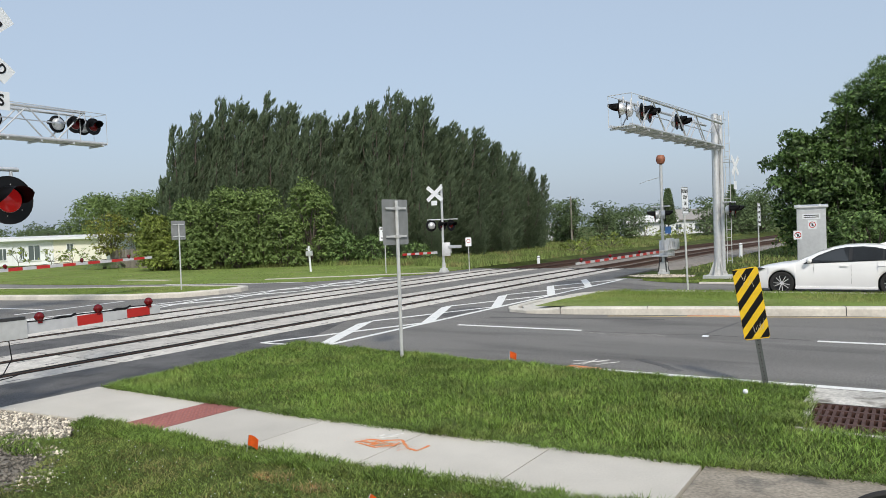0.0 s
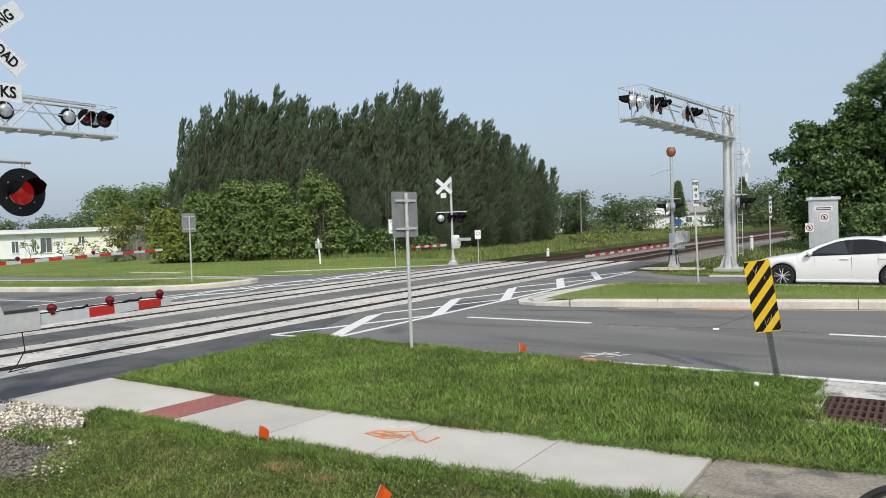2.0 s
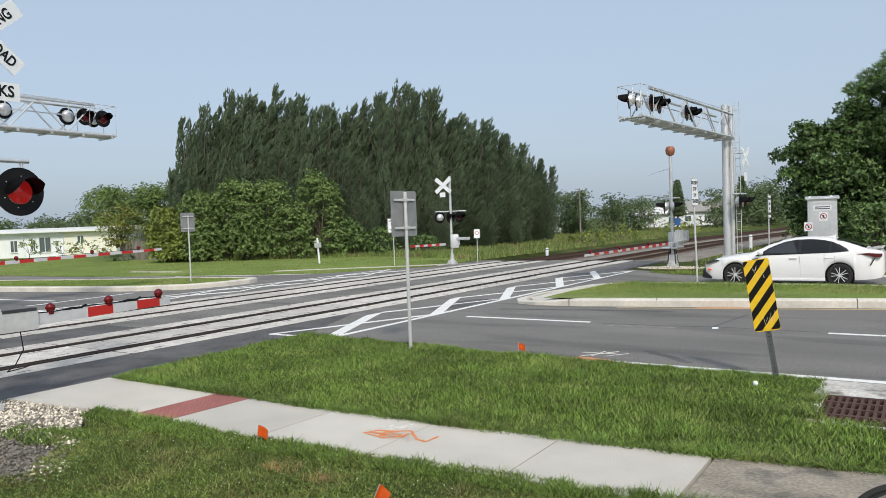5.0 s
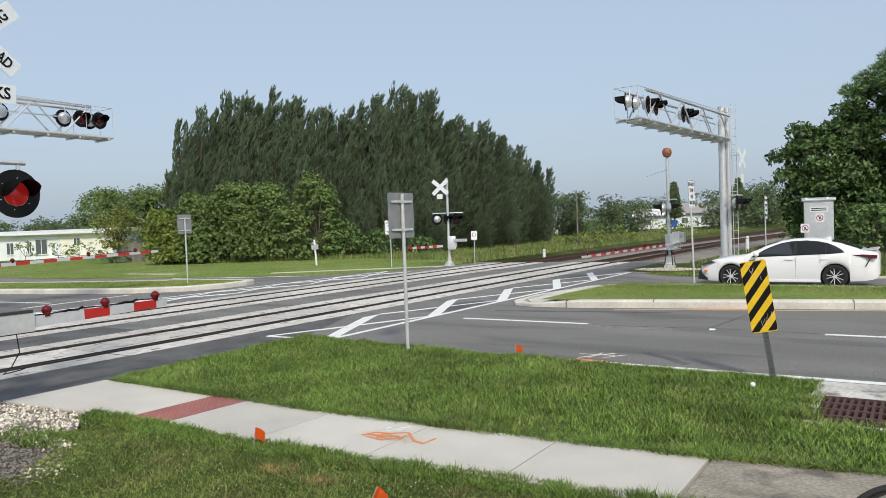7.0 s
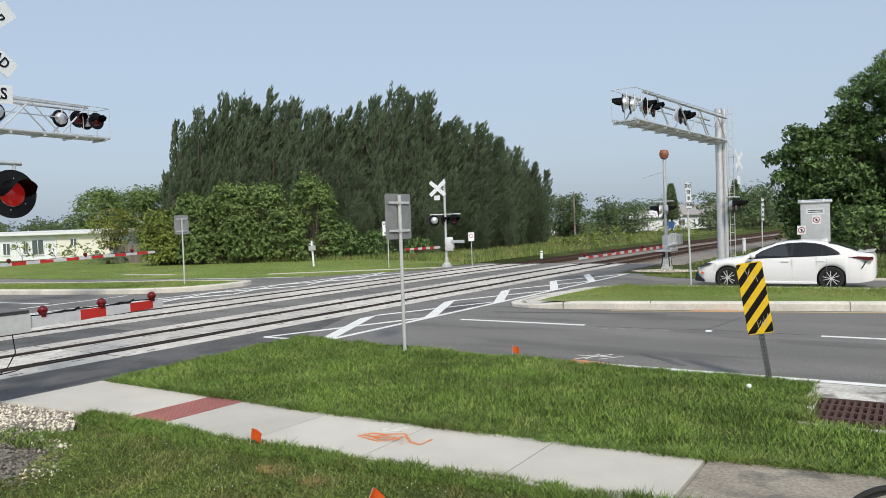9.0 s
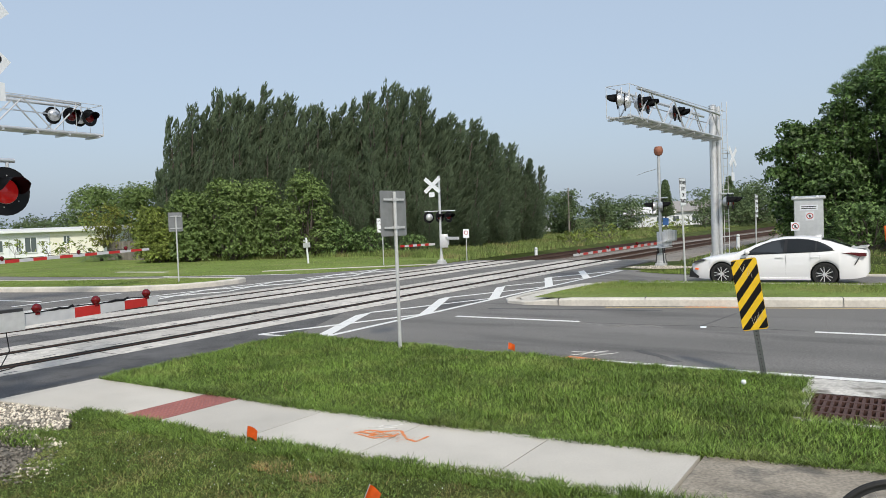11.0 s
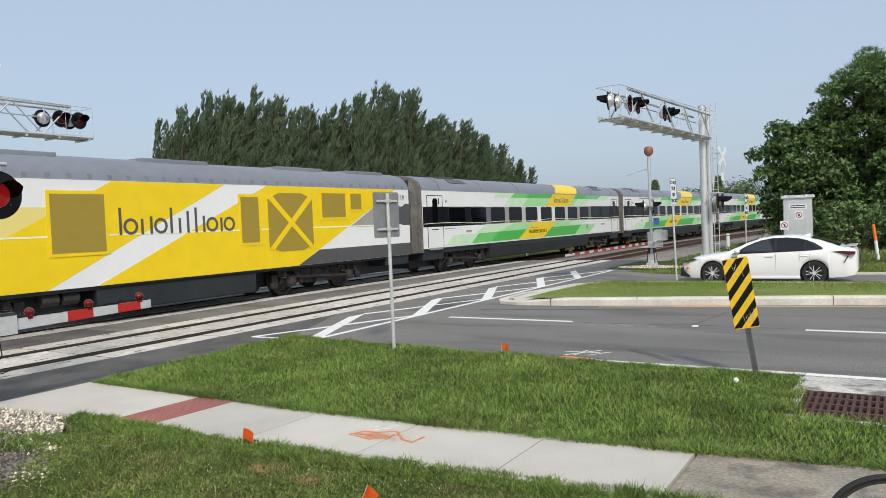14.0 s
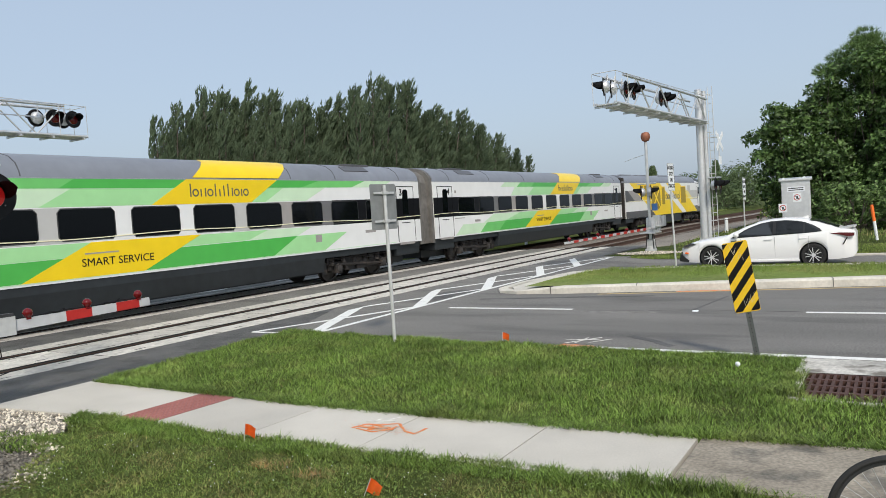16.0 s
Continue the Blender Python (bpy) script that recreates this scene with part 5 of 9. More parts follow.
def plate(t, w, h, z, to, mat, name="plate", off=0.04, bevel=0.03, label="", dx=0.0):
    """A sheet with rounded corners that looks along to."""
    pts = []
    for cx, cz, a0 in ((w / 2 - bevel, h / 2 - bevel, 0), (-w / 2 + bevel, h / 2 - bevel, 90), (-w / 2 + bevel, -h / 2 + bevel, 180), (w / 2 - bevel, -h / 2 + bevel, 270)):
        for k in range(4):
            a = radians(a0 + 30 * k)
            pts.append((cx + bevel * math.cos(a), cz + bevel * math.sin(a)))
    bm = bmesh.new()
    prism(bm, pts, "y", -0.0015, 0.0015)
    for f in bm.faces:
        f.material_index = 0 if f.normal.y < -0.5 else 1
    p = part(name, bm, [mat, ALU_BACK], t, label)
    p.matrix_basis = facing(0, 0, z, to) @ pose(dx, -off, 0)
    return p


def brackets(t, zs, to, w=0.24):
    for z in zs:
        bm = bmesh.new()
        box(bm, -w, w, -0.034, -0.006, -0.018, 0.018, bevel=0.004)
        box(bm, -0.045, 0.045, -0.03, 0.034, -0.028, 0.028, bevel=0.006)
        part("bracket", bm, GALV, t, smooth=False).matrix_basis = facing(0, 0, z, to)


def stop_sign_words(p, w, h):
    for k, text in enumerate(("DO NOT", "STOP", "ON", "TRACKS")):
        words(text, min(h * 0.19, w * 0.31), BLACK, p, pose(0, -0.004, h * (0.33 - 0.22 * k)), wide=0.82, bold=0.015)
    bm = bmesh.new()
    for a, b, c, d in ((-w / 2 + 0.015, w / 2 - 0.015, h / 2 - 0.025, h / 2 - 0.013), (-w / 2 + 0.015, w / 2 - 0.015, -h / 2 + 0.013, -h / 2 + 0.025),
                       (-w / 2 + 0.013, -w / 2 + 0.025, -h / 2 + 0.013, h / 2 - 0.013), (w / 2 - 0.025, w / 2 - 0.013, -h / 2 + 0.013, h / 2 - 0.013)):
        box(bm, a, b, -0.004, 0.0, c, d)
    part("border", bm, BLACK, p)


def build_signs():
    # two plates seen from behind
    t = sign_post(-7.23, 9.86, 2.66, 0.03, label="bare grey metal back of a road sign on a galvanised post")
    plate(t, 0.61, 0.76, 2.30, 172, WHITE_SIGN, label="grey aluminium sign back with bolts")
    brackets(t, (2.53, 2.06), 172)
    t = sign_post(-24.6, 18.8, 2.66, 0.028, label="grey back of a road sign in the grassy median", z0=0.1)
    plate(t, 0.61, 0.76, 2.45, 172, WHITE_SIGN, label="grey aluminium sign back")
    brackets(t, (2.68, 2.2), 172)
    # stop notices
    for x, y, h, z, w, hh, to, lean, base in ((-5.6, 22.1, 3.05, 2.68, 0.56, 0.82, -5, (0, -1.2), 0.1), (-5.3, 32.4, 2.85, 2.35, 0.46, 0.92, -5, (0, 0), 0.0), (-23.6, 31.0, 2.5, 2.12, 0.61, 0.76, -40, (0, 0), 0.0)):
        t = sign_post(x, y, h, 0.028, lean=lean, label="white notice against stopping on the tracks on a thin post", group="stop notices", z0=base)
        p = plate(t, w, hh, z, to, WHITE_SIGN, "notice", label="white plate with black letters")
        stop_sign_words(p, w, hh)
    # striped object marker, knocked out of plumb
    t = sign_post(-1.50, 9.85, 1.55, turn=0, channel=True, lean=(-2.5, 0), name="object_marker", label="leaning black and yellow striped object marker on a steel post")
    t.matrix_world = pose(-1.56, 9.9, 0.0) @ Matrix.Rotation(radians(-9), 4, Vector((-0.5476, 0.8368, 0))) @ pose(0, 0, 0, 0, 0, 12)
    p = plate(t, 0.305, 0.914, 1.08, -90, YELLOW_SHEET, "marker_plate", 0.012, 0.03, "yellow reflective plate with black slanting bands")
    w, h = 0.305, 0.914
    def between(poly, lo, hi):
        """The part of an outline that lies between two heights."""
        for sign, lim in ((1, hi), (-1, -lo)):
            out = []
            for (ax_, az), (bx_, bz) in zip(poly, poly[1:] + poly[:1]):
                da, db = lim - sign * az, lim - sign * bz
                if da >= 0:
                    out.append((ax_, az))
                if da * db < 0:
                    q = da / (da - db)
                    out.append((ax_ + (bx_ - ax_) * q, az + (bz - az) * q))
            poly = out
            if len(poly) < 3:
                return []
        return poly

    for k in range(-2, 5):
        c = -h / 2 - 0.088 + k * 0.2285
        band = between([(-w / 2 + 0.002, c), (w / 2 - 0.002, c + 0.35), (w / 2 - 0.002, c + 0.464), (-w / 2 + 0.002, c + 0.114)], -h / 2 + 0.012, h / 2 - 0.012)
        if len(band) >= 3:
            bm = bmesh.new()
            prism(bm, band, "y", -0.0035, -0.001)
            part("black_band", bm, BLACK, p)
    SCRATCH = material("scratched_sheet", (0.62, 0.55, 0.42), 0.7)
    for k in range(14):
        x, z = rng.uniform(-0.08, 0.11), rng.choice((rng.uniform(0.20, 0.38), rng.uniform(-0.38, -0.28)))
        a = radians(rng.uniform(60, 110))
        l = rng.uniform(0.03, 0.12)
        bm = bmesh.new()
        tube(bm, (x, -0.0045, z), (x + l * math.cos(a), -0.0045, z + l * math.sin(a)), 0.0030, 0.0012, n=4)
        part("scratch", bm, SCRATCH, p, "pale scuffed scratch")
    # small posts
    t = sign_post(-19.2, 32.3, 1.75, 0.02, label="small white regulation sign on a post beside the tracks")
    p = plate(t, 0.3, 0.45, 1.55, -60, WHITE_SIGN, label="white plate with a dark symbol")
    bm = bmesh.new()
    lathe(bm, [(0.10, -0.002), (0.10, 0.0)], 16, pose(0, -0.003, 0.04, 90))
    part("symbol", bm, RED_SHEET, p)
    bm = bmesh.new()
    lathe(bm, [(0.075, -0.002), (0.075, 0.0)], 16, pose(0, -0.005, 0.04, 90))
    part("symbol_ground", bm, WHITE_SIGN, p)
    t = thing("marker_post", pose(-30.5, 32.6, 0, 0, -4), "white cable marker post in tall grass", "post")
    bm = bmesh.new()
    tube(bm, (0, 0, -0.2), (0, 0, 1.55), 0.06, n=10)
    part("post", bm, WHITE_SIGN, t, smooth=True)
    bm = bmesh.new()
    box(bm, -0.2, 0.2, -0.1, 0.1, 0.95, 1.25, bevel=0.02)
    box(bm, -0.22, 0.12, -0.02, 0.02, 1.32, 1.42)
    part("terminal_box", bm, GALV, t)
    for x, y, h, label in ((-20.3, 42.9, 0.85, "white marker post beyond the tracks"), (-8.4, 45.2, 0.85, "white marker post beside the tracks")):
        t = thing("marker_post", pose(x, y, -0.05 if x > -15 else -0.55, 0, 1), label, "post", "white marker posts")
        bm = bmesh.new()
        tube(bm, (0, 0, 0), (0, 0, h), 0.1, n=12)
        lathe(bm, [(0.1, h), (0.07, h + 0.04), (0, h + 0.05)], 12)
        part("post", bm, WHITE_SIGN, t, smooth=True)
        bm = bmesh.new()
        tube(bm, (0, 0, h - 0.08), (0, 0, h - 0.05), 0.104, n=12)
        part("band", bm, DARK, t)
    t = thing("delineator_post", pose(-0.6, 33.2, 0, 0, -6), "orange and white cable marker tube in the grass", "post")
    for a, b, m in ((0, 0.75, WHITE_SIGN), (0.75, 1.4, ORANGE)):
        bm = bmesh.new()
        tube(bm, (0, 0, a), (0, 0, b), 0.06, n=10)
        part("tube", bm, m, t)
    # signal cabinet
    t = thing("signal_cabinet", pose(-3.25, 31.5, 0, 0, 0, 8), "tall grey aluminium signal cabinet with a pitched lid", "cabinet")
    bm = bmesh.new()
    box(bm, -0.5, 0.5, -0.4, 0.4, 0.1, 2.55, bevel=0.012)
    part("body", bm, ALU, t, "brushed aluminium body")
    bm = bmesh.new()
    box(bm, -0.58, 0.58, -0.47, 0.47, 2.52, 2.60, bevel=0.02)
    prism(bm, [(-0.47, 2.60), (0.47, 2.60), (0, 2.66)], "x", -0.58, 0.58)
    part("lid", bm, ALU, t)
    bm = bmesh.new()
    box(bm, -0.62, 0.62, -0.5, 0.5, -0.2, 0.1)
    part("plinth", bm, OLD_CONCRETE, t)
    bm = bmesh.new()
    box(bm, -0.43, 0.43, -0.412, -0.402, 0.2, 2.45, bevel=0.004)
    box(bm, -0.35, -0.33, -0.42, -0.41, 0.2, 2.45)
    part("door", bm, ALU, t)
    bm = bmesh.new()
    for x in (-0.42, 0.3):
        tube(bm, (x, -0.47, 2.62), (x, -0.35, 2.62), 0.05, n=10)
    part("lid_eye", bm, WHITE_SIGN, t)
    p = plate(t, 0.62, 0.2, 2.2, -90, WHITE_SIGN, "notice", 0.42, 0.01, "white notice with unreadable dark lines")
    bm = bmesh.new()
    for k in (0.04, -0.03):
        box(bm, -0.26, 0.26, -0.004, 0, k - 0.018, k + 0.018)
    part("text_bar", bm, DARK, p)
    for dx, z, off in ((0.03, 1.88, 0.42), (-0.48, 1.5, 0.44)):
        p = plate(t, 0.3, 0.34, z, -90, WHITE_SIGN, "notice", off, 0.01, "white notice with a red prohibition ring", dx)
        bm = bmesh.new()
        lathe(bm, [(0.12, -0.002), (0.12, 0.0)], 20, pose(0, -0.003, 0.0, 90))
        ring = part("prohibition_ring", bm, RED_SHEET, p)
        bm = bmesh.new()
        lathe(bm, [(0.092, -0.002), (0.092, 0.0)], 20, pose(0, -0.005, 0.0, 90))
        part("ring_centre", bm, WHITE_SIGN, p)
        bm = bmesh.new()
        box(bm, -0.1, 0.1, -0.009, -0.006, -0.012, 0.012, m=pose(0, 0, 0, 0, 45))
        box(bm, -0.03, 0.03, -0.008, -0.006, -0.06, 0.05)
        part("symbol", bm, DARK, p)


build_near_gate()
build_far_gantry()
build_near_gantry()
build_gates()
build_signs()


# ---- the train ----
T_WHITE = material("train_white", (0.78, 0.79, 0.79), 0.28, var=0.03, scale=2, var2=0.04, scale2=0.3)
T_GREEN = material("train_green", (0.075, 0.44, 0.075), 0.3, var=0.05, scale=2)
T_GREEN_MID = material("train_mid_green", (0.16, 0.55, 0.15), 0.3, var=0.05, scale=2)
T_GREEN_LIGHT = material("train_light_green", (0.36, 0.70, 0.33), 0.3, var=0.05, scale=2)
T_GREEN_PALE = material("train_pale_green", (0.58, 0.77, 0.55), 0.3, var=0.05, scale=2)
T_YELLOW = material("train_yellow", (0.86, 0.61, 0.006), 0.3, var=0.04, scale=2)
T_ROOF = material("train_roof", (0.25, 0.265, 0.30), 0.45, metal=0.3, var=0.06, scale=3, var2=0.08, scale2=0.4)
T_GREY = material("train_dark_grey", (0.085, 0.085, 0.09), 0.4, var=0.08, scale=3)
T_MID = material("train_mid_grey", (0.33, 0.31, 0.30), 0.4, var=0.05, scale=3)
T_SKIRT = material("train_skirt", (0.018, 0.022, 0.025), 0.5, var=0.2, scale=4, var2=0.2, scale2=0.7)
T_SHROUD = material("train_end_shroud", (0.15, 0.142, 0.132), 0.6, var=0.2, scale=4, var2=0.2, scale2=1.0)
T_END = material("train_end_steel", (0.045, 0.040, 0.036), 0.6, metal=0.3, var=0.25, scale=4, var2=0.2, scale2=1.0)
T_GLASS = material("train_glass", (0.003, 0.004, 0.005), 0.06, spec=0.14)
T_BLACK = material("train_black", (0.006, 0.006, 0.008), 0.30, var=0.1, scale=3, spec=0.18)
T_SILVER = material("train_silver", (0.36, 0.36, 0.37), 0.35, metal=0.6, var=0.06, scale=4, var2=0.08, scale2=0.8)
T_MESH = material("train_grille", (0.33, 0.24, 0.03), 0.7, var=0.2, scale=60)
T_LINE = material("train_gold_line", (0.88, 0.83, 0.58), 0.4)
T_GUN = material("train_gunmetal", (0.15, 0.15, 0.155), 0.4, var=0.06, scale=3)
# two darker copies of the nose silver, for its fading reflection
T_SILVER_DEEP_SHADED = material("train_silver_deep_shaded", (0.23, 0.23, 0.235), 0.38, metal=0.2, var=0.06, scale=3)
T_SILVER_SHADED = material("train_silver_shaded", (0.33, 0.33, 0.34), 0.36, metal=0.4, var=0.06, scale=4)
T_PALE = material("train_pale_grey", (0.5, 0.5, 0.49), 0.35, var=0.04, scale=3)
T_SCREEN = material("train_windscreen", (0.012, 0.016, 0.022), 0.04, spec=0.8)
T_LENS = material("headlight_glass", (0.10, 0.10, 0.11), 0.08, spec=0.7)
T_BOGIE = material("bogie_steel", (0.020, 0.018, 0.017), 0.7, var=0.4, scale=6, second=(0.045, 0.034, 0.028), spots=0.58, scale2=3.0)
T_BOGIE_PALE = material("bogie_dusty_steel", (0.055, 0.050, 0.047), 0.65, metal=0.2, var=0.35, scale=8)
T_TRIM = material("train_window_trim", (0.035, 0.035, 0.036), 0.4)
HALF = 1.5


def panel(parent, name, pts, mat, out=0.004, label="", both=True, thin=0.012):
    """A coloured sheet on the vehicle's side: an outline of (along, up), on both sides."""
    made = []
    for s in ((1, -1) if both else (1,)):
        bm = bmesh.new()
        prism(bm, pts, "x", s * (HALF - thin), s * (HALF + out))
        made.append(part(name, bm, mat, parent, label))
    return made[0]


def rect(y0, y1, z0, z1):
    return [(y0, z0), (y1, z0), (y1, z1), (y0, z1)]


def shell(parent, y0, y1, z0=1.1, roof_label="smooth grey rounded roof"):
    """Body and roof of a vehicle as long extrusions."""
    bm = bmesh.new()
    prism(bm, [(-HALF, z0), (HALF, z0), (HALF, 3.52), (-HALF, 3.52)], "y", y0, y1)
    part("body", bm, T_WHITE, parent, "white body side")
    bm = bmesh.new()
    prism(bm, [(HALF + 0.004, 3.50), (HALF - 0.03, 3.66), (HALF - 0.16, 3.86), (HALF - 0.42, 4.03), (HALF - 0.85, 4.14), (0, 4.18), (-HALF + 0.85, 4.14), (-HALF + 0.42, 4.03), (-HALF + 0.16, 3.86), (-HALF + 0.03, 3.66), (-HALF - 0.004, 3.50)], "y", y0, y1)
    part("roof", bm, T_ROOF, parent, roof_label, smooth=True)


def bogie(parent, y, spacing=2.6, r=0.46):
    b = new("bogie")
    b.parent = parent
    b.matrix_basis = pose(0, y, 0)
    for dy in (-spacing / 2, spacing / 2):
        bm = bmesh.new()
        for s in (-1, 1):
            lathe(bm, [(0.0, 0.0), (0.12, 0.02), (0.14, -0.03), (r * 0.8, -0.05), (r * 0.84, -0.0), (r, 0.0), (r, -0.1), (r + 0.03, -0.13), (0.0, -0.13)], 26, pose(s * 0.81, dy, r, 0, 90 * s))
        tube(bm, (-0.7, dy, r), (0.7, dy, r), 0.09, n=10)
        part("wheelset", bm, T_END, b, "worn steel wheels", smooth=True)
    for s in (-1, 1):
        bm = bmesh.new()
        x0, x1 = sorted((s * 0.98, s * 1.16))
        prism(bm, [(-spacing / 2 - 0.45, 0.42), (-spacing / 2 + 0.35, 0.42), (-0.55, 0.34), (0.55, 0.34), (spacing / 2 - 0.35, 0.42), (spacing / 2 + 0.45, 0.42), (spacing / 2 + 0.35, 0.66), (0.7, 0.72), (0.4, 0.86), (-0.4, 0.86), (-0.7, 0.72), (-spacing / 2 - 0.35, 0.66)], "x", x0, x1)
        for dy in (-spacing / 2, spacing / 2):
            box(bm, min(s * 1.1, s * 1.3), max(s * 1.1, s * 1.3), dy - 0.17, dy + 0.17, 0.3, 0.6, bevel=0.03)
            tube(bm, (s * 1.2, dy + 0.5, 0.38), (s * 1.2, dy + 0.3, 0.85), 0.07, n=8)
            tube(bm, (s * 1.1, dy - 0.42, 0.62), (s * 1.1, dy - 0.42, 1.0), 0.09, n=8)
        for k in (-0.3, 0.3):
            tube(bm, (s * 1.1, k, 0.5), (s * 1.1, k, 1.08), 0.13, n=10)
        tube(bm, (s * 1.27, -spacing / 2, 0.6), (s * 1.27, spacing / 2, 0.45), 0.04, n=6)
        part("side_frame", bm, T_BOGIE, b, "grimy black bogie side frame", smooth=False)
        for dy in (-spacing / 2, spacing / 2):
            for e in (-0.3, 0.3):
                bm = bmesh.new()
                lathe(bm, [(0.06, 0.0)] + [p for k in range(6) for p in ((0.105, 0.05 * k + 0.018), (0.080, 0.05 * k + 0.042))] + [(0.06, 0.31)], 8, pose(s * 1.2, dy + e, 0.58))
                part("coil_spring", bm, T_BOGIE_PALE, b, "dusty coil spring")
        for dy in (-spacing / 2, spacing / 2):
            bm = bmesh.new()
            lathe(bm, [(0.0, 0.03), (0.10, 0.02), (0.12, -0.02), (0.17, -0.03), (0.17, -0.1)], 12, pose(s * 1.31, dy, 0.46, 0, 90 * s))
            part("axle_cap", bm, T_BOGIE_PALE, b)
        bm = bmesh.new()
        for y0, y1, z0, z1, xx in ((-0.25, 0.2, 0.36, 0.58, 1.25), (0.5, 0.8, 0.62, 0.88, 1.22), (-0.95, -0.6, 0.66, 0.9, 1.2), (spacing / 2 + 0.5, spacing / 2 + 0.75, 0.3, 0.75, 1.18), (-spacing / 2 - 0.8, -spacing / 2 - 0.55, 0.28, 0.7, 1.18)):
            box(bm, min(s * (xx - 0.12), s * xx), max(s * (xx - 0.12), s * xx), y0, y1, z0, z1, bevel=0.02)
        tube(bm, (s * 1.24, -spacing / 2 - 0.6, 0.82), (s * 1.24, spacing / 2 + 0.6, 0.80), 0.022, n=5)
        tube(bm, (s * 1.26, -0.5, 0.9), (s * 1.26, 0.7, 0.70), 0.03, n=5)
        part("brake_gear", bm, T_BOGIE, b, "rusty brake gear and pipes")


def number(parent, text, size, y, z, mat=BLACK, wide=1.0):
    for s in (1, -1):
        words(text, size, mat, parent, facing(s * (HALF + 0.012), y, z, 0 if s > 0 else 180), "number", wide, bold=0.03)


def bars(parent, y0, y1, z, h, mat, out=0.014, name="word_mark"):
    """Plain thin stems and rings in place of a maker's name."""
    shapes = (("stem", 0.5), ("ring", 0), ("stem", 0.2), ("stem", 0.26), ("ring", 0), ("stem", 0.5), ("stem", 0.2), ("stem", 0.4), ("stem", 0.5), ("stem", 0.26), ("ring", 0), ("stem", 0.2), ("ring", 0))
    pitch = (y1 - y0) / (len(shapes) + 0.6)
    th = h * 0.075
    for s in (1, -1):
        bm = bmesh.new()
        y = y0
        for kind, up in shapes:
            if kind == "stem":
                prism(bm, rect(y + pitch * 0.3, y + pitch * 0.3 + th, z - h * 0.22, z + h * up), "x", s * (HALF + 0.003), s * (HALF + out))
            else:
                r1, r0 = h * 0.22, h * 0.22 - th
                n = 14
                for i in range(n):
                    a, b = 2 * math.pi * i / n, 2 * math.pi * (i + 1) / n
                    prism(bm, [(y + pitch * 0.5 + r * math.cos(c), z + r * math.sin(c)) for r, c in ((r0, a), (r1, a), (r1, b), (r0, b))], "x", s * (HALF + 0.003), s * (HALF + out))
            y += pitch * (1.0 if kind == "stem" else 1.3)
        part(name, bm, mat, parent, "dark plain word mark")


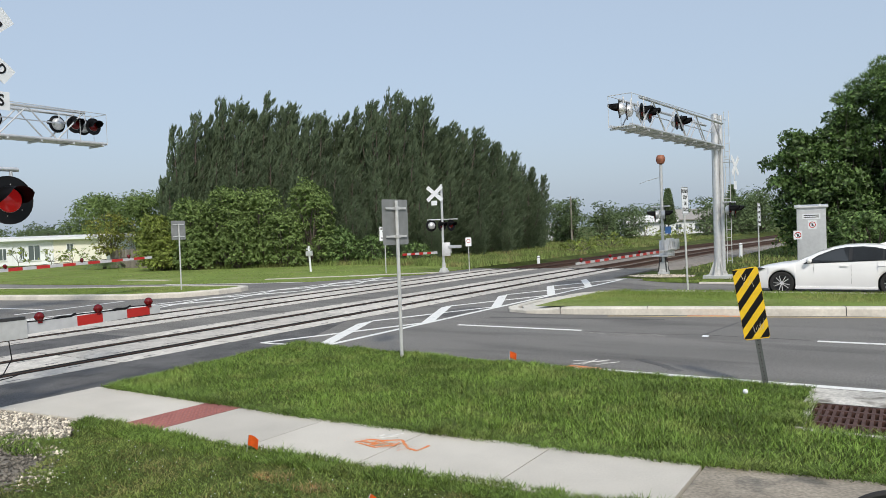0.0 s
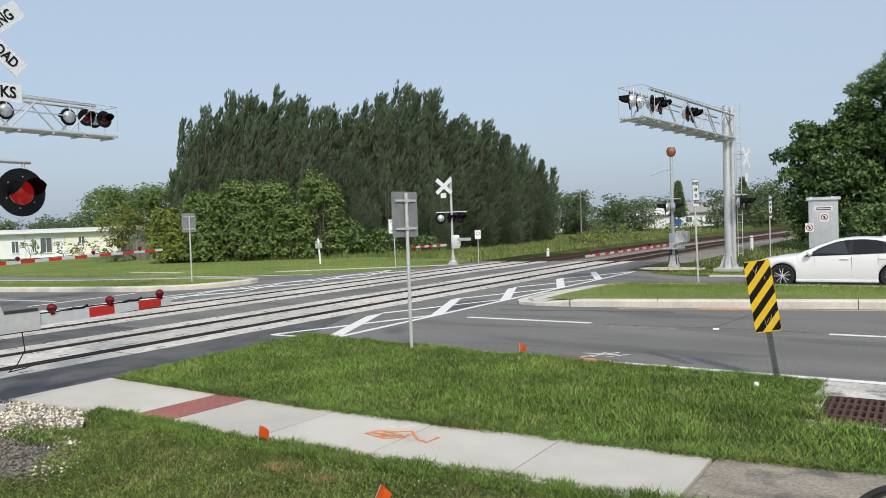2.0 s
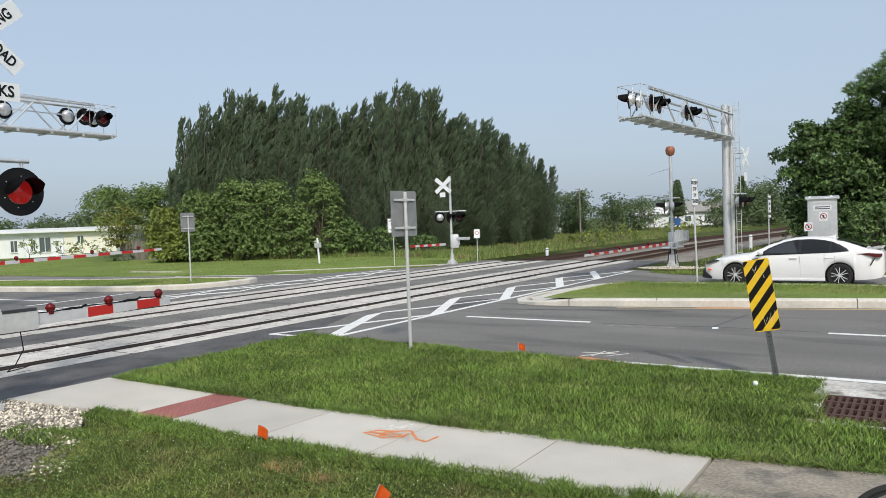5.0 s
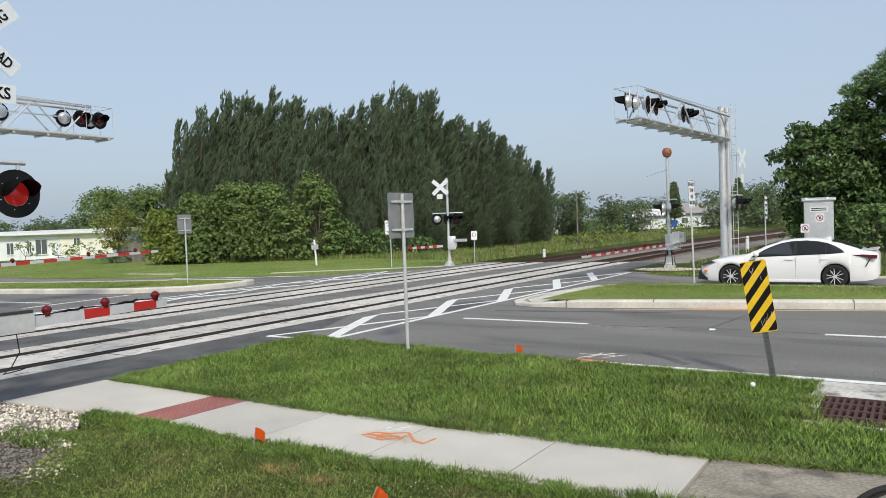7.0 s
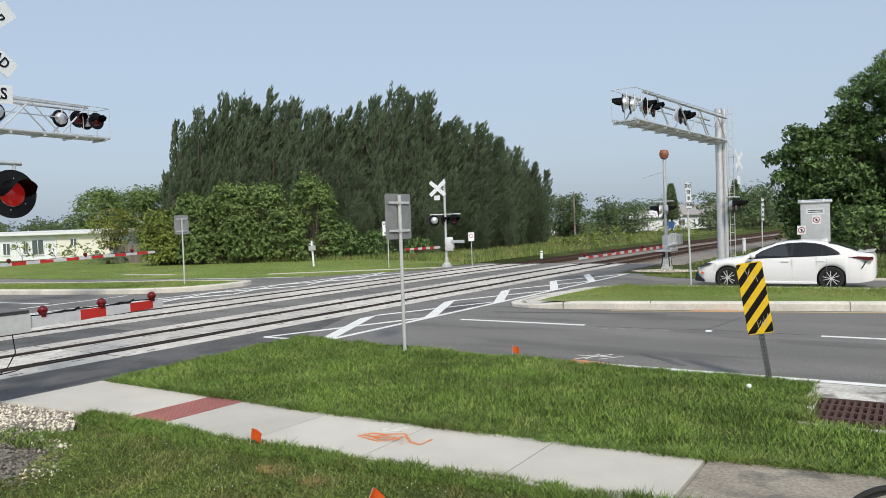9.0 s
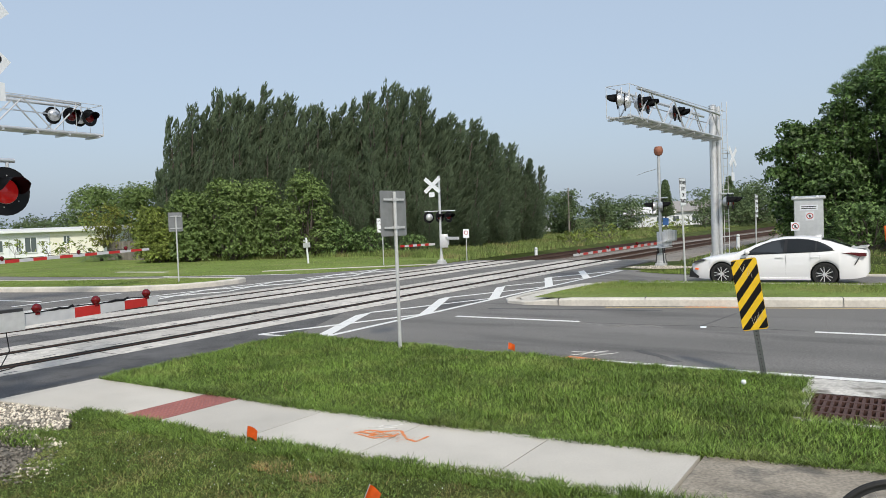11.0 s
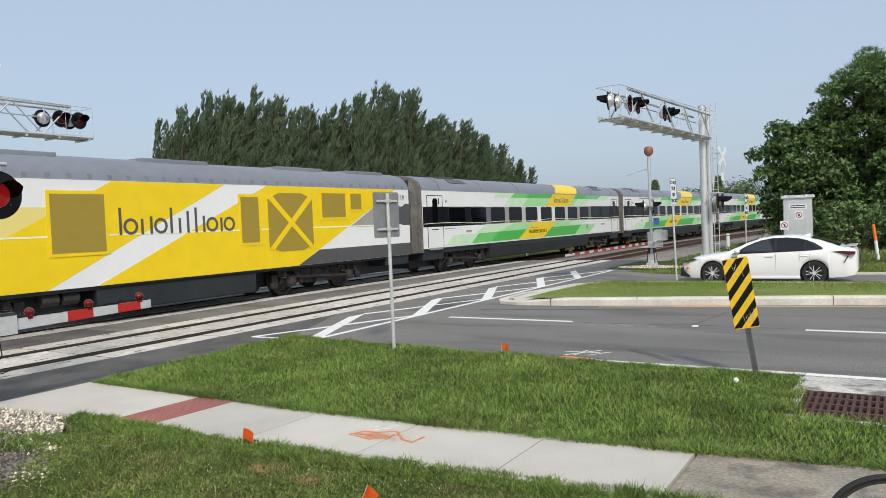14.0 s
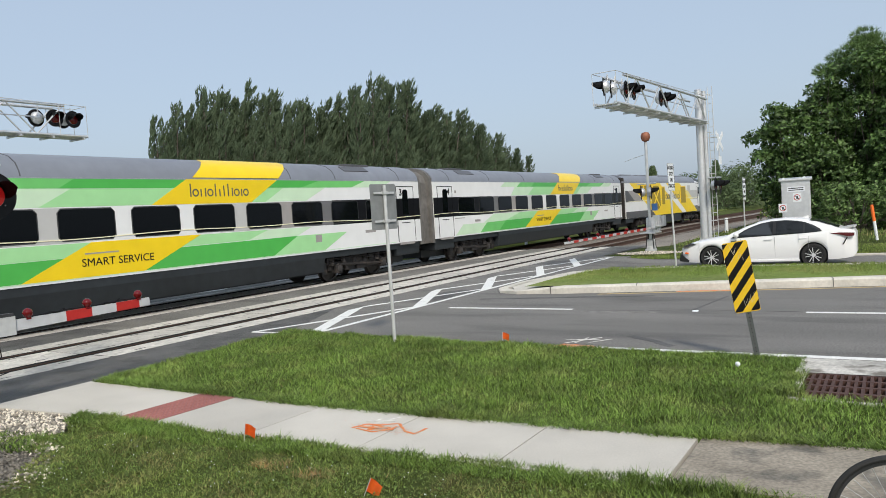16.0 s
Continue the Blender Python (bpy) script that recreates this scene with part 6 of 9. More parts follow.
def coach_mesh(t, no, text):
    """A coach whose front coupling is at local y = 0 and whose rear one is at 25.9."""
    y0, y1 = 0.55, 25.35
    shell(t, y0, y1)
    # window band
    panel(t, "window_band", rect(y0, 5.80, 1.99, 2.83), T_BLACK, 0.004, "glossy black window band")
    panel(t, "window_band", rect(19.95, y1, 1.99, 2.83), T_BLACK, 0.004, "glossy black window band")
    panel(t, "pillar_band", rect(10.9, 15.0, 2.02, 2.80), T_WHITE, 0.003, "white wall between windows")
    for a, b, m in ((5.80, 7.2, T_GUN), (7.2, 9.0, T_MID), (9.0, 10.9, T_PALE), (15.0, 16.9, T_PALE), (16.9, 18.7, T_MID), (18.7, 19.95, T_GUN)):
        panel(t, "pillar_shade", rect(a, b, 2.0, 2.82), m, 0.004, "grey wall between windows")
    for k in range(11):
        y, w = 2.58 + 1.925 * k, 1.42
        for name, g, mat, out in (("window_frame", 0.028, T_TRIM, 0.010), ("window", 0.0, T_GLASS, 0.014)):
            panel(t, name, [(y - g, 2.13), (y + 0.07, 2.06 - g), (y + w - 0.07, 2.06 - g), (y + w + g, 2.13), (y + w + g, 2.71), (y + w - 0.07, 2.78 + g), (y + 0.07, 2.78 + g), (y - g, 2.71)], mat, out, "dark tinted window" if name == "window" else "")
    line = [(y0 + (y1 - y0) * k / 30, 2.11 + 0.022 * math.sin(k * 0.9) + 0.016 * math.sin(k * 0.37 + 1)) for k in range(31)]
    panel(t, "gold_line", [(y, z - 0.011) for y, z in line] + [(y, z + 0.011) for y, z in line[::-1]], T_LINE, 0.018, "thin wavy gold line")
    # greens above the windows
    panel(t, "upper_green", [(6.75, 3.27), (8.55, 3.27), (9.05, 3.50), (7.25, 3.50)], T_GREEN_PALE, 0.003)
    panel(t, "upper_green", [(8.55, 3.27), (10.35, 3.27), (10.75, 3.50), (9.05, 3.50)], T_GREEN_MID, 0.003)
    panel(t, "upper_green", [(10.35, 3.27), (18.45, 3.27), (19.35, 3.50), (10.75, 3.50)], T_GREEN, 0.003)
    panel(t, "upper_green", [(18.45, 3.27), (21.05, 3.27), (21.85, 3.50), (19.35, 3.50)], T_GREEN_MID, 0.003)
    panel(t, "upper_green", [(21.05, 3.27), (22.85, 3.27), (23.45, 3.50), (21.85, 3.50)], T_GREEN_PALE, 0.003)
    panel(t, "upper_pale", [(7.85, 2.84), (9.85, 2.84), (10.65, 3.265), (8.35, 3.265)], T_GREEN_PALE, 0.003)
    panel(t, "upper_light", [(9.85, 2.84), (16.85, 2.84), (17.65, 3.265), (10.65, 3.265)], T_GREEN_LIGHT, 0.003)
    panel(t, "upper_pale", [(16.85, 2.84), (18.65, 2.84), (19.65, 3.265), (17.65, 3.265)], T_GREEN_PALE, 0.003)
    # greens below
    panel(t, "lower_green", [(3.35, 1.17), (4.45, 1.17), (5.15, 1.60), (4.05, 1.60)], T_GREEN_PALE, 0.003)
    panel(t, "lower_green", [(4.45, 1.17), (6.35, 1.17), (7.15, 1.62), (5.15, 1.60)], T_GREEN_MID, 0.003)
    panel(t, "lower_green", [(6.35, 1.17), (17.05, 1.17), (18.15, 1.72), (7.15, 1.62)], T_GREEN, 0.003)
    panel(t, "lower_green", [(17.05, 1.17), (19.45, 1.17), (20.65, 1.72), (18.15, 1.72)], T_GREEN_LIGHT, 0.003)
    panel(t, "lower_light", [(4.85, 1.605), (7.15, 1.625), (8.85, 1.98), (5.85, 1.98)], T_GREEN_PALE, 0.003)
    panel(t, "lower_light", [(7.15, 1.625), (16.05, 1.715), (16.85, 1.98), (8.85, 1.98)], T_GREEN_LIGHT, 0.003)
    panel(t, "lower_light", [(16.05, 1.715), (18.15, 1.725), (18.85, 1.98), (16.85, 1.98)], T_GREEN_PALE, 0.003)
    panel(t, "lower_green", [(2.25, 1.17), (3.35, 1.17), (4.05, 1.60), (2.9, 1.60)], T_GREEN_PALE, 0.003)
    # yellow slants
    panel(t, "yellow_slant", [(9.32, 1.165), (12.45, 1.165), (14.3, 1.985), (11.05, 1.985)], T_YELLOW, 0.007, "yellow slanting field")
    panel(t, "yellow_slant", [(12.8, 2.835), (16.25, 2.835), (17.4, 3.51), (13.95, 3.51)], T_YELLOW, 0.007, "yellow slanting field")
    bm = bmesh.new()
    for s in (1, -1):
        prof = [(HALF + 0.010, 3.56), (HALF - 0.022, 3.665), (HALF - 0.150, 3.872), (HALF - 0.41, 4.043), (HALF - 0.85, 4.153)]
        shift = [0.0, 0.15, 0.45, 0.7, 0.9]
        rows = [[bm.verts.new((s * x, yy + d, z)) for yy in (14.15, 17.45)] for (x, z), d in zip(prof, shift)]
        for a, b in zip(rows, rows[1:]):
            bm.faces.new((a[0], a[1], b[1], b[0]))
    part("yellow_slant", bm, T_YELLOW, t, "yellow field on the roof edge", smooth=True)
    bars(t, 14.0, 16.1, 3.14, 0.50, T_GREY)
    for s in (1, -1):
        words(text, 0.27, BLACK, t, facing(s * (HALF + 0.012), 11.75, 1.5, 0 if s > 0 else 180), "lettering", 1.05)
    panel(t, "small_print", rect(10.85, 11.75, 1.70, 1.735), T_MID, 0.011, "faint small print above the lettering")
    # doors with frames
    for d0, d1 in ((0.85, 2.08), (23.75, 24.95)):
        panel(t, "door", rect(d0 + 0.03, d1 - 0.03, 1.17, 1.96), T_WHITE, 0.010, "white lower door leaf")
        panel(t, "door", rect(d0 + 0.03, d1 - 0.03, 2.86, 3.28), T_WHITE, 0.010, "white upper door leaf")
        panel(t, "door_window", [(d0 + 0.42, 2.2), (d1 - 0.42, 2.2), (d1 - 0.42, 3.10), (d1 - 0.5, 3.18), (d0 + 0.5, 3.18), (d0 + 0.42, 3.10)], T_GLASS, 0.014, "dark narrow door window")
        for a, b, c, e in ((d0, d0 + 0.03, 1.15, 3.3), (d1 - 0.03, d1, 1.15, 3.3), (d0, d1, 3.28, 3.31)):
            panel(t, "door_seal", rect(a, b, c, e), T_BLACK, 0.012)
        panel(t, "door_mark", rect(d0 + 0.30, d0 + 0.85, 1.86, 1.90), T_GREY, 0.014, "small dark word mark on the door")
        panel(t, "side_print", rect(d1 + 0.12, d1 + 1.0, 1.88, 1.91) if d0 < 5 else rect(d0 - 1.0, d0 - 0.12, 1.88, 1.91), T_MID, 0.010, "thin line of grey small print")
        panel(t, "door_step", rect(d0 + 0.1, d1 - 0.1, 1.03, 1.12), T_MID, 0.02, "grey door step")
    panel(t, "door_lamp", rect(2.3, 2.42, 3.0, 3.12), T_MID, 0.012)
    panel(t, "side_plate", rect(4.0, 4.5, 1.68, 1.78), T_MID, 0.009, "small grey plate")
    panel(t, "side_plate", rect(19.0, 19.3, 1.45, 1.7), T_MID, 0.009, "small grey plate")
    panel(t, "side_plate", rect(21.7, 22.3, 1.62, 1.72), T_MID, 0.009, "small grey plate")
    number(t, no, 0.36, 1.75, 3.06, wide=1.1)
    number(t, no, 0.36, 24.05, 3.06, wide=1.1)
    # sill line, skirts and underframe
    panel(t, "sill_line", rect(2.2, 23.6, 1.145, 1.165), T_GREEN_PALE, 0.008)
    bm = bmesh.new()
    prism(bm, [(-HALF + 0.03, 1.15), (HALF - 0.03, 1.15), (HALF - 0.02, 0.9), (HALF - 0.1, 0.42), (-HALF + 0.1, 0.42), (-HALF + 0.02, 0.9)], "y", 6.3, 19.4)
    part("skirt", bm, T_SKIRT, t, "dark grey skirt between the bogies")
    bm = bmesh.new()
    box(bm, -1.42, 1.42, 0.6, 25.3, 0.88, 1.13)
    box(bm, -0.6, 0.6, 0.7, 25.2, 0.30, 0.88)
    for a, b in ((0.6, 2.2), (23.7, 25.3)):
        box(bm, -1.40, 1.40, a, b, 0.62, 1.0, bevel=0.04)
    part("underframe", bm, T_SKIRT, t, "dark underframe")
    bogie(t, 4.25)
    bogie(t, 21.65)
    # ends
    for ye, s in ((y0, -1), (y1, 1)):
        bm = bmesh.new()
        a, b = sorted((ye, ye + s * 0.16))
        hoop = [(1.46, 0.95), (1.46, 3.5), (1.43, 3.66), (1.31, 3.85), (1.05, 4.02), (0.62, 4.12), (0.0, 4.16)]
        prism(bm, hoop + [(-x, z) for x, z in hoop[-2::-1]], "y", a, b)
        part("end_wall", bm, T_SHROUD, t, "grey rounded end wall")
        bm = bmesh.new()
        a, b = sorted((ye + s * 0.14, ye + s * 0.54))
        inner = [(1.28, 0.95), (1.28, 3.45), (1.15, 3.75), (0.85, 3.95), (0.0, 4.05)]
        prism(bm, inner + [(-x, z) for x, z in inner[-2::-1]], "y", a, b)
        part("gangway", bm, T_SHROUD, t, "dusty grey gangway shroud")
        bm = bmesh.new()
        a, b = sorted((ye, ye + s * 0.54))
        box(bm, -0.12, 0.12, a, b, 0.6, 0.85)
        tube(bm, (0.7, ye, 0.8), (0.7, ye + s * 0.5, 0.62), 0.035, n=6)
        part("coupler", bm, T_END, t, "dark coupler and hoses")
    # roof details
    for ya, yb in ((2.6, 4.1), (21.4, 22.9)):
        bm = bmesh.new()
        box(bm, -0.9, 0.9, ya, yb, 4.02, 4.165, bevel=0.02)
        part("roof_hatch", bm, T_GREY, t, "dark roof hatch")
    for k in (1.9, 5.6, 9.5, 18.0, 20.2, 24.0):
        bm = bmesh.new()
        prism(bm, [(1.505, 3.55), (1.475, 3.67), (1.345, 3.87), (1.085, 4.04), (0.65, 4.152), (0.65, 4.10), (1.0, 4.0), (1.3, 3.82), (1.44, 3.62)], "y", k, k + 0.025)
        part("roof_seam", bm, T_GREY, t)
    for ya, yb in ((3.0, 4.4), (20.9, 22.3)):
        bm = bmesh.new()
        prism(bm, [(1.36, 3.875), (1.10, 4.046), (1.10, 4.0), (1.33, 3.83)], "y", ya, yb)
        part("roof_vent", bm, T_GREY, t, "dark roof vent")


def loco_mesh(t):
    """A locomotive whose rear coupling is at local y = 0 and whose nose points to -y."""
    tail, cab = -0.45, -17.95
    shell(t, cab, tail, 0.95, "grey ribbed roof")
    # the cab and its sloping nose: level slices with a rounded front and straight sides
    slope = [(0.30, -21.55), (0.45, -21.95), (0.65, -22.22), (0.9, -22.32), (1.1, -22.28), (1.45, -22.10), (1.78, -21.95), (2.19, -21.62), (2.72, -21.22), (3.22, -20.78), (3.58, -20.38), (3.85, -19.92), (4.05, -19.3), (4.15, -18.65), (4.18, -18.2)]
    sides = [(0.30, 1.36), (0.55, 1.46), (0.9, 1.50), (3.4, 1.50), (3.52, 1.495), (3.66, 1.47), (3.86, 1.34), (4.03, 1.08), (4.14, 0.65), (4.18, 0.02)]
    edge = [(0.3, -21.45), (1.45, -21.43), (1.8, -21.29), (2.21, -21.05), (2.63, -20.59), (3.03, -20.14), (3.35, -19.69), (3.55, -19.01), (3.69, -18.12), (3.72, -17.95), (4.2, -17.95)]

    def at(table, z):
        for (z0, v0), (z1, v1) in zip(table, table[1:]):
            if z <= z1:
                return v0 + (v1 - v0) * max(0.0, (z - z0) / (z1 - z0))
        return table[-1][1]

    def nose(x, z, lift=0.0):
        """A point of the rounded front at x and height z, lifted off along the slope."""
        w = at(sides, z) + 0.001
        q = min(abs(x) / w, 1.0)
        y = at(slope, z) + 1.02 * w / 1.5 * (1 - (1 - q ** 2.1) ** 0.476)
        return Vector((x + lift * 0.6 * x / w, y - lift * 0.75, z + lift * 0.55))

    def silver_top(u):
        return 0.74 + 0.71 * abs(u) ** 1.7

    half = 26
    columns = [("front", k / half) for k in range(-half, half + 1)]

    bm = bmesh.new()
    levels = [("low", k / 8) for k in range(9)] + [("mid", k / 16) for k in range(1, 17)] + [("top", z) for z in (2.21, 2.3, 2.42, 2.52, 2.63, 2.73, 2.83, 2.93, 3.03, 3.13, 3.22, 3.3, 3.35, 3.42, 3.5, 3.55, 3.6, 3.64, 3.69, 3.74, 3.8, 3.86, 3.92, 3.98, 4.03, 4.08, 4.12, 4.15, 4.17)]
    side_marks = [0.0, 0.33, 0.66, 1.0, 1.12, 1.3, 1.55, 1.85, 2.0]
    grid = []
    for kind, v in levels:
        row = []
        for side in [-1] * len(side_marks) + [0] * len(columns) + [1] * len(side_marks):
            k = len(row)
            if side == 0:
                u = columns[k - len(side_marks)][1]
            else:
                u = side
            ang = u * math.pi / 2
            z = (0.30 + (silver_top(u) - 0.30) * v) if kind == "low" else (silver_top(u) + (2.12 - silver_top(u)) * v) if kind == "mid" else v
            w = at(sides, z)
            d = 1.02 * w / 1.5
            if side == 0:
                x = w * math.copysign(abs(math.sin(ang)) ** 0.952, u)
                y = at(slope, z) + d - d * math.cos(ang) ** 0.952 if abs(u) < 1 else at(slope, z) + d
            else:
                m = side_marks[len(side_marks) - 1 - k] if side < 0 else side_marks[k - len(side_marks) - len(columns)]
                x = side * w
                y0 = at(slope, z) + d
                y1 = max(at(edge, z), y0 + 0.02)
                y = y0 + (y1 - y0) * m if m <= 1 else y1 + (-17.9 - y1) * (m - 1)
            row.append(bm.verts.new((x, y, z)))
        grid.append(row)
    ns = len(side_marks)
    for a, b in zip(grid, grid[1:]):
        for i in range(len(a) - 1):
            f = bm.faces.new((a[i], a[i + 1], b[i + 1], b[i]))
            c = f.calc_center_median()
            behind = (i < ns - 4) or (i >= len(a) - ns + 3)
            low = a in grid[:8]
            k = 1
            if low:
                # low silver steps darker rearwards; the reflection's fade is put into the colour
                k = 4 if c.y < -21.25 else 6 if c.y < -20.75 else 7 if c.y < -20.2 else 2
                if behind and c.z < 0.92 and c.y > -19.75:
                    bm.faces.remove(f)
                    continue
            elif behind and c.y > at(edge, c.z) - 0.03:
                k = 0 if c.z < 2.02 or c.z > 2.83 else 5 if c.y < -18.9 else 8
            f.material_index = k
    bmesh.ops.recalc_face_normals(bm, faces=bm.faces)
    part("cab", bm, [T_WHITE, T_BLACK, T_GUN, T_SKIRT, T_SILVER, T_MID, T_SILVER_SHADED, T_SILVER_DEEP_SHADED, T_PALE], t, "streamlined black, white and silver cab", smooth=True)

    def slope_sheet(name, outline, mat, lift, label="", steps=6):
        """outline: rows of (z, x0, x1)."""
        fine = []
        for (za, a0, a1), (zb, b0, b1) in zip(outline, outline[1:]):
            n = max(1, int(abs(zb - za) / 0.08))
            fine += [(za + (zb - za) * k / n, a0 + (b0 - a0) * k / n, a1 + (b1 - a1) * k / n) for k in range(n)]
        fine.append(outline[-1])
        bm = bmesh.new()
        rows = [[bm.verts.new(nose(x0 + (x1 - x0) * k / steps, z, lift)) for k in range(steps + 1)] for z, x0, x1 in fine]
        for a, b in zip(rows, rows[1:]):
            for k in range(steps):
                bm.faces.new((a[k], a[k + 1], b[k + 1], b[k]))
        return part(name, bm, mat, t, label, smooth=True)

    for s in (-1, 1):
        slope_sheet("window_surround", [(2.52, s * 0.02, s * 1.10), (2.75, s * 0.02, s * 1.12), (3.40, s * 0.02, s * 1.02)], T_GREY, 0.014, "", 10)
        slope_sheet("windscreen", [(2.55, s * 0.05, s * 1.06), (2.75, s * 0.05, s * 1.08), (3.37, s * 0.05, s * 0.98)], T_SCREEN, 0.022, "sloping dark windscreen", 10)
        bm = bmesh.new()
        a, b = nose(s * 0.85 - 0.25, 2.60, 0.04), nose(s * 0.85 + 0.1, 2.98, 0.05)
        tube(bm, a, b, 0.014, n=5)
        tube(bm, nose(s * 0.85 - 0.3, 2.86, 0.045), nose(s * 0.85 + 0.28, 3.06, 0.045), 0.012, n=5)
        part("wiper", bm, BLACK, t)
        bm = bmesh.new()
        bmesh.ops.create_uvsphere(bm, u_segments=14, v_segments=8, radius=0.13, matrix=Matrix.Translation(nose(s * 1.15, 1.85, -0.03)) @ Matrix.Diagonal((0.8, 0.7, 1.5, 1)))
        part("headlight", bm, T_LENS, t, "clear headlight in a dark cover", smooth=True)
        slope_sheet("pale_point", [(2.14, s * 1.24, s * 1.28), (2.24, s * 1.20, s * 1.23)], T_LINE, 0.012, "", 2)
        slope_sheet("pale_point", [(2.20, s * 1.14, s * 1.18), (2.27, s * 1.08, s * 1.11)], T_LINE, 0.012, "", 2)
        n0 = nose(s * 0.72, 3.50, 0.015)
        right = (nose(s * 0.72 + 0.1, 3.50) - nose(s * 0.72 - 0.1, 3.50)).normalized()
        out = right.cross((nose(s * 0.72, 3.56) - nose(s * 0.72, 3.44)).normalized()).normalized()
        up = out.cross(right)
        words("119", 0.17, WHITE_SIGN, t, Matrix.Translation(n0) @ Matrix((right, up, out)).transposed().to_4x4(), "number", 1.1)
    slope_sheet("yellow_blaze", [(1.5, -0.32, 0.32), (1.7, -0.40, 0.40), (1.95, -0.54, 0.54), (2.17, -0.66, 0.66)], T_YELLOW, 0.012, "bright yellow nose blaze", 10)
    random.seed(19)
    for k in range(9):
        x = -0.29 + k * 0.0725
        slope_sheet("yellow_streak", [(0.66 + 0.16 * random.random(), x * 0.85 - 0.012, x * 0.85 + 0.014), (1.05, x * 0.92 - 0.026, x * 0.92 + 0.030), (1.3, x - 0.038, x + 0.042), (1.54, x - 0.050, x + 0.046)], T_YELLOW, 0.012, "", 1)
    for s in (-1, 1):
        for k in range(5):
            x = 0.66 + k * 0.1
            slope_sheet("yellow_streak", [(2.16 - 0.42 + 0.08 * k, s * (x - 0.10), s * (x - 0.075)), (2.17, s * (x - 0.03), s * (x + 0.035))], T_YELLOW, 0.012, "", 1)
    slope_sheet("brow", [(3.68, -0.5, 0.5), (3.74, -0.56, 0.56), (3.86, -0.44, 0.44), (3.9, -0.2, 0.3)], T_YELLOW, 0.012, "yellow streaks over the windscreen", 8)
    for k in range(17):
        x = -0.88 + k * 0.11
        top = 3.99 - 0.22 * abs(x) ** 2
        slope_sheet("brow_streak", [(3.63 + 0.02 * (k % 2), x * 0.93 - 0.014, x * 0.93 + 0.016), (3.72, x * 0.97 - 0.03, x * 0.97 + 0.03), (top, x - 0.012, x + 0.02)], T_YELLOW, 0.016, "", 1)
    # a plain mark and a hatch line low on the nose
    for k, (x, h) in enumerate(((-0.62, 0.2), (-0.5, 0.1), (-0.4, 0.1), (0.38, 0.1), (0.5, 0.12), (0.62, 0.12))):
        slope_sheet("word_mark", [(1.02, x - 0.012, x + 0.012), (1.02 + h, x - 0.012, x + 0.012)], WHITE_SIGN, 0.014, "", 1)
    for k in range(16):
        x0, x1 = -0.9 + k * 0.1125, -0.9 + (k + 1) * 0.1125
        z0, z1 = 1.3 - 0.42 * abs(x0) ** 2.2, 1.3 - 0.42 * abs(x1) ** 2.2
        bm = bmesh.new()
        tube(bm, nose(x0, z0, 0.012), nose(x1, z1, 0.012), 0.010, n=4)
        part("hatch_line", bm, BLACK, t)
    # the low front under the nose, with the coupler door
    bm = bmesh.new()
    prism(bm, [(-1.0, -19.9), (1.0, -19.9), (1.05, -20.9), (0.7, -21.35), (-0.7, -21.35), (-1.05, -20.9)], "z", 0.16, 0.36)
    part("pilot", bm, T_SKIRT, t, "dark pilot under the nose")
    bm = bmesh.new()
    for s in (-1, 1):
        box(bm, s * 1.15 - 0.2, s * 1.15 + 0.2, -20.9, -20.3, 0.1, 0.4, bevel=0.03)
    part("rail_guard", bm, T_END, t, "grey steel rail guards")
    # side lines: black arch over the door and the wavy gold line
    def ribbon(name, pts, wide, mat, out):
        for s in (1, -1):
            bm = bmesh.new()
            for (y0, z0), (y1, z1) in zip(pts, pts[1:]):
                dx = Vector((y1 - y0, z1 - z0)).normalized() * wide / 2
                prism(bm, [(y0 + dx.y, z0 - dx.x), (y1 + dx.y, z1 - dx.x), (y1 - dx.y, z1 + dx.x), (y0 - dx.y, z0 + dx.x)], "x", s * (HALF - 0.02), s * (HALF + out))
            part(name, bm, mat, t)
    ribbon("black_arch", [(-20.03, 3.00), (-19.85, 3.15), (-19.6, 3.29), (-19.35, 3.38), (-19.1, 3.43), (-18.7, 3.47), (-18.1, 3.49)], 0.05, T_BLACK, 0.006)
    ribbon("gold_wave", [(-21.25, 2.10), (-21.15, 2.20), (-21.02, 2.29), (-20.88, 2.32), (-20.76, 2.30), (-20.64, 2.22), (-20.52, 2.13), (-20.40, 2.11), (-20.28, 2.14), (-20.15, 2.20), (-20.0, 2.20), (-18.15, 2.18)], 0.065, T_LINE, 0.009)
    ribbon("skirt_groove", [(-20.8, 0.98), (-19.6, 0.98)], 0.03, BLACK, 0.006)
    for s in (1, -1):
        bm = bmesh.new()
        prism(bm, [(-19.5, 1.2), (-19.3, 1.2), (-19.3, 1.24), (-19.5, 1.24)], "x", s * (HALF - 0.02), s * (HALF + 0.01))
        part("latch", bm, T_SILVER, t)
    # livery on the sides
    panel(t, "yellow_field", [(-18.38, 0.955), (-15.05, 0.955), (-9.75, 3.49), (-13.3, 3.49)], T_YELLOW, 0.004, "yellow slanting field")
    panel(t, "yellow_field", [(-13.8, 0.955), (-6.85, 0.955), (-1.35, 3.49), (-8.1, 3.49)], T_YELLOW, 0.004, "yellow slanting field")
    panel(t, "grey_field", [(-6.85, 0.955), (tail, 0.955), (tail, 1.42), (-5.8, 1.42)], T_GREY, 0.003, "dark grey lower field")
    panel(t, "grey_field", [(-4.2, 2.12), (-2.4, 2.12), (-0.9, 2.95), (-2.45, 2.95)], T_MID, 0.003)
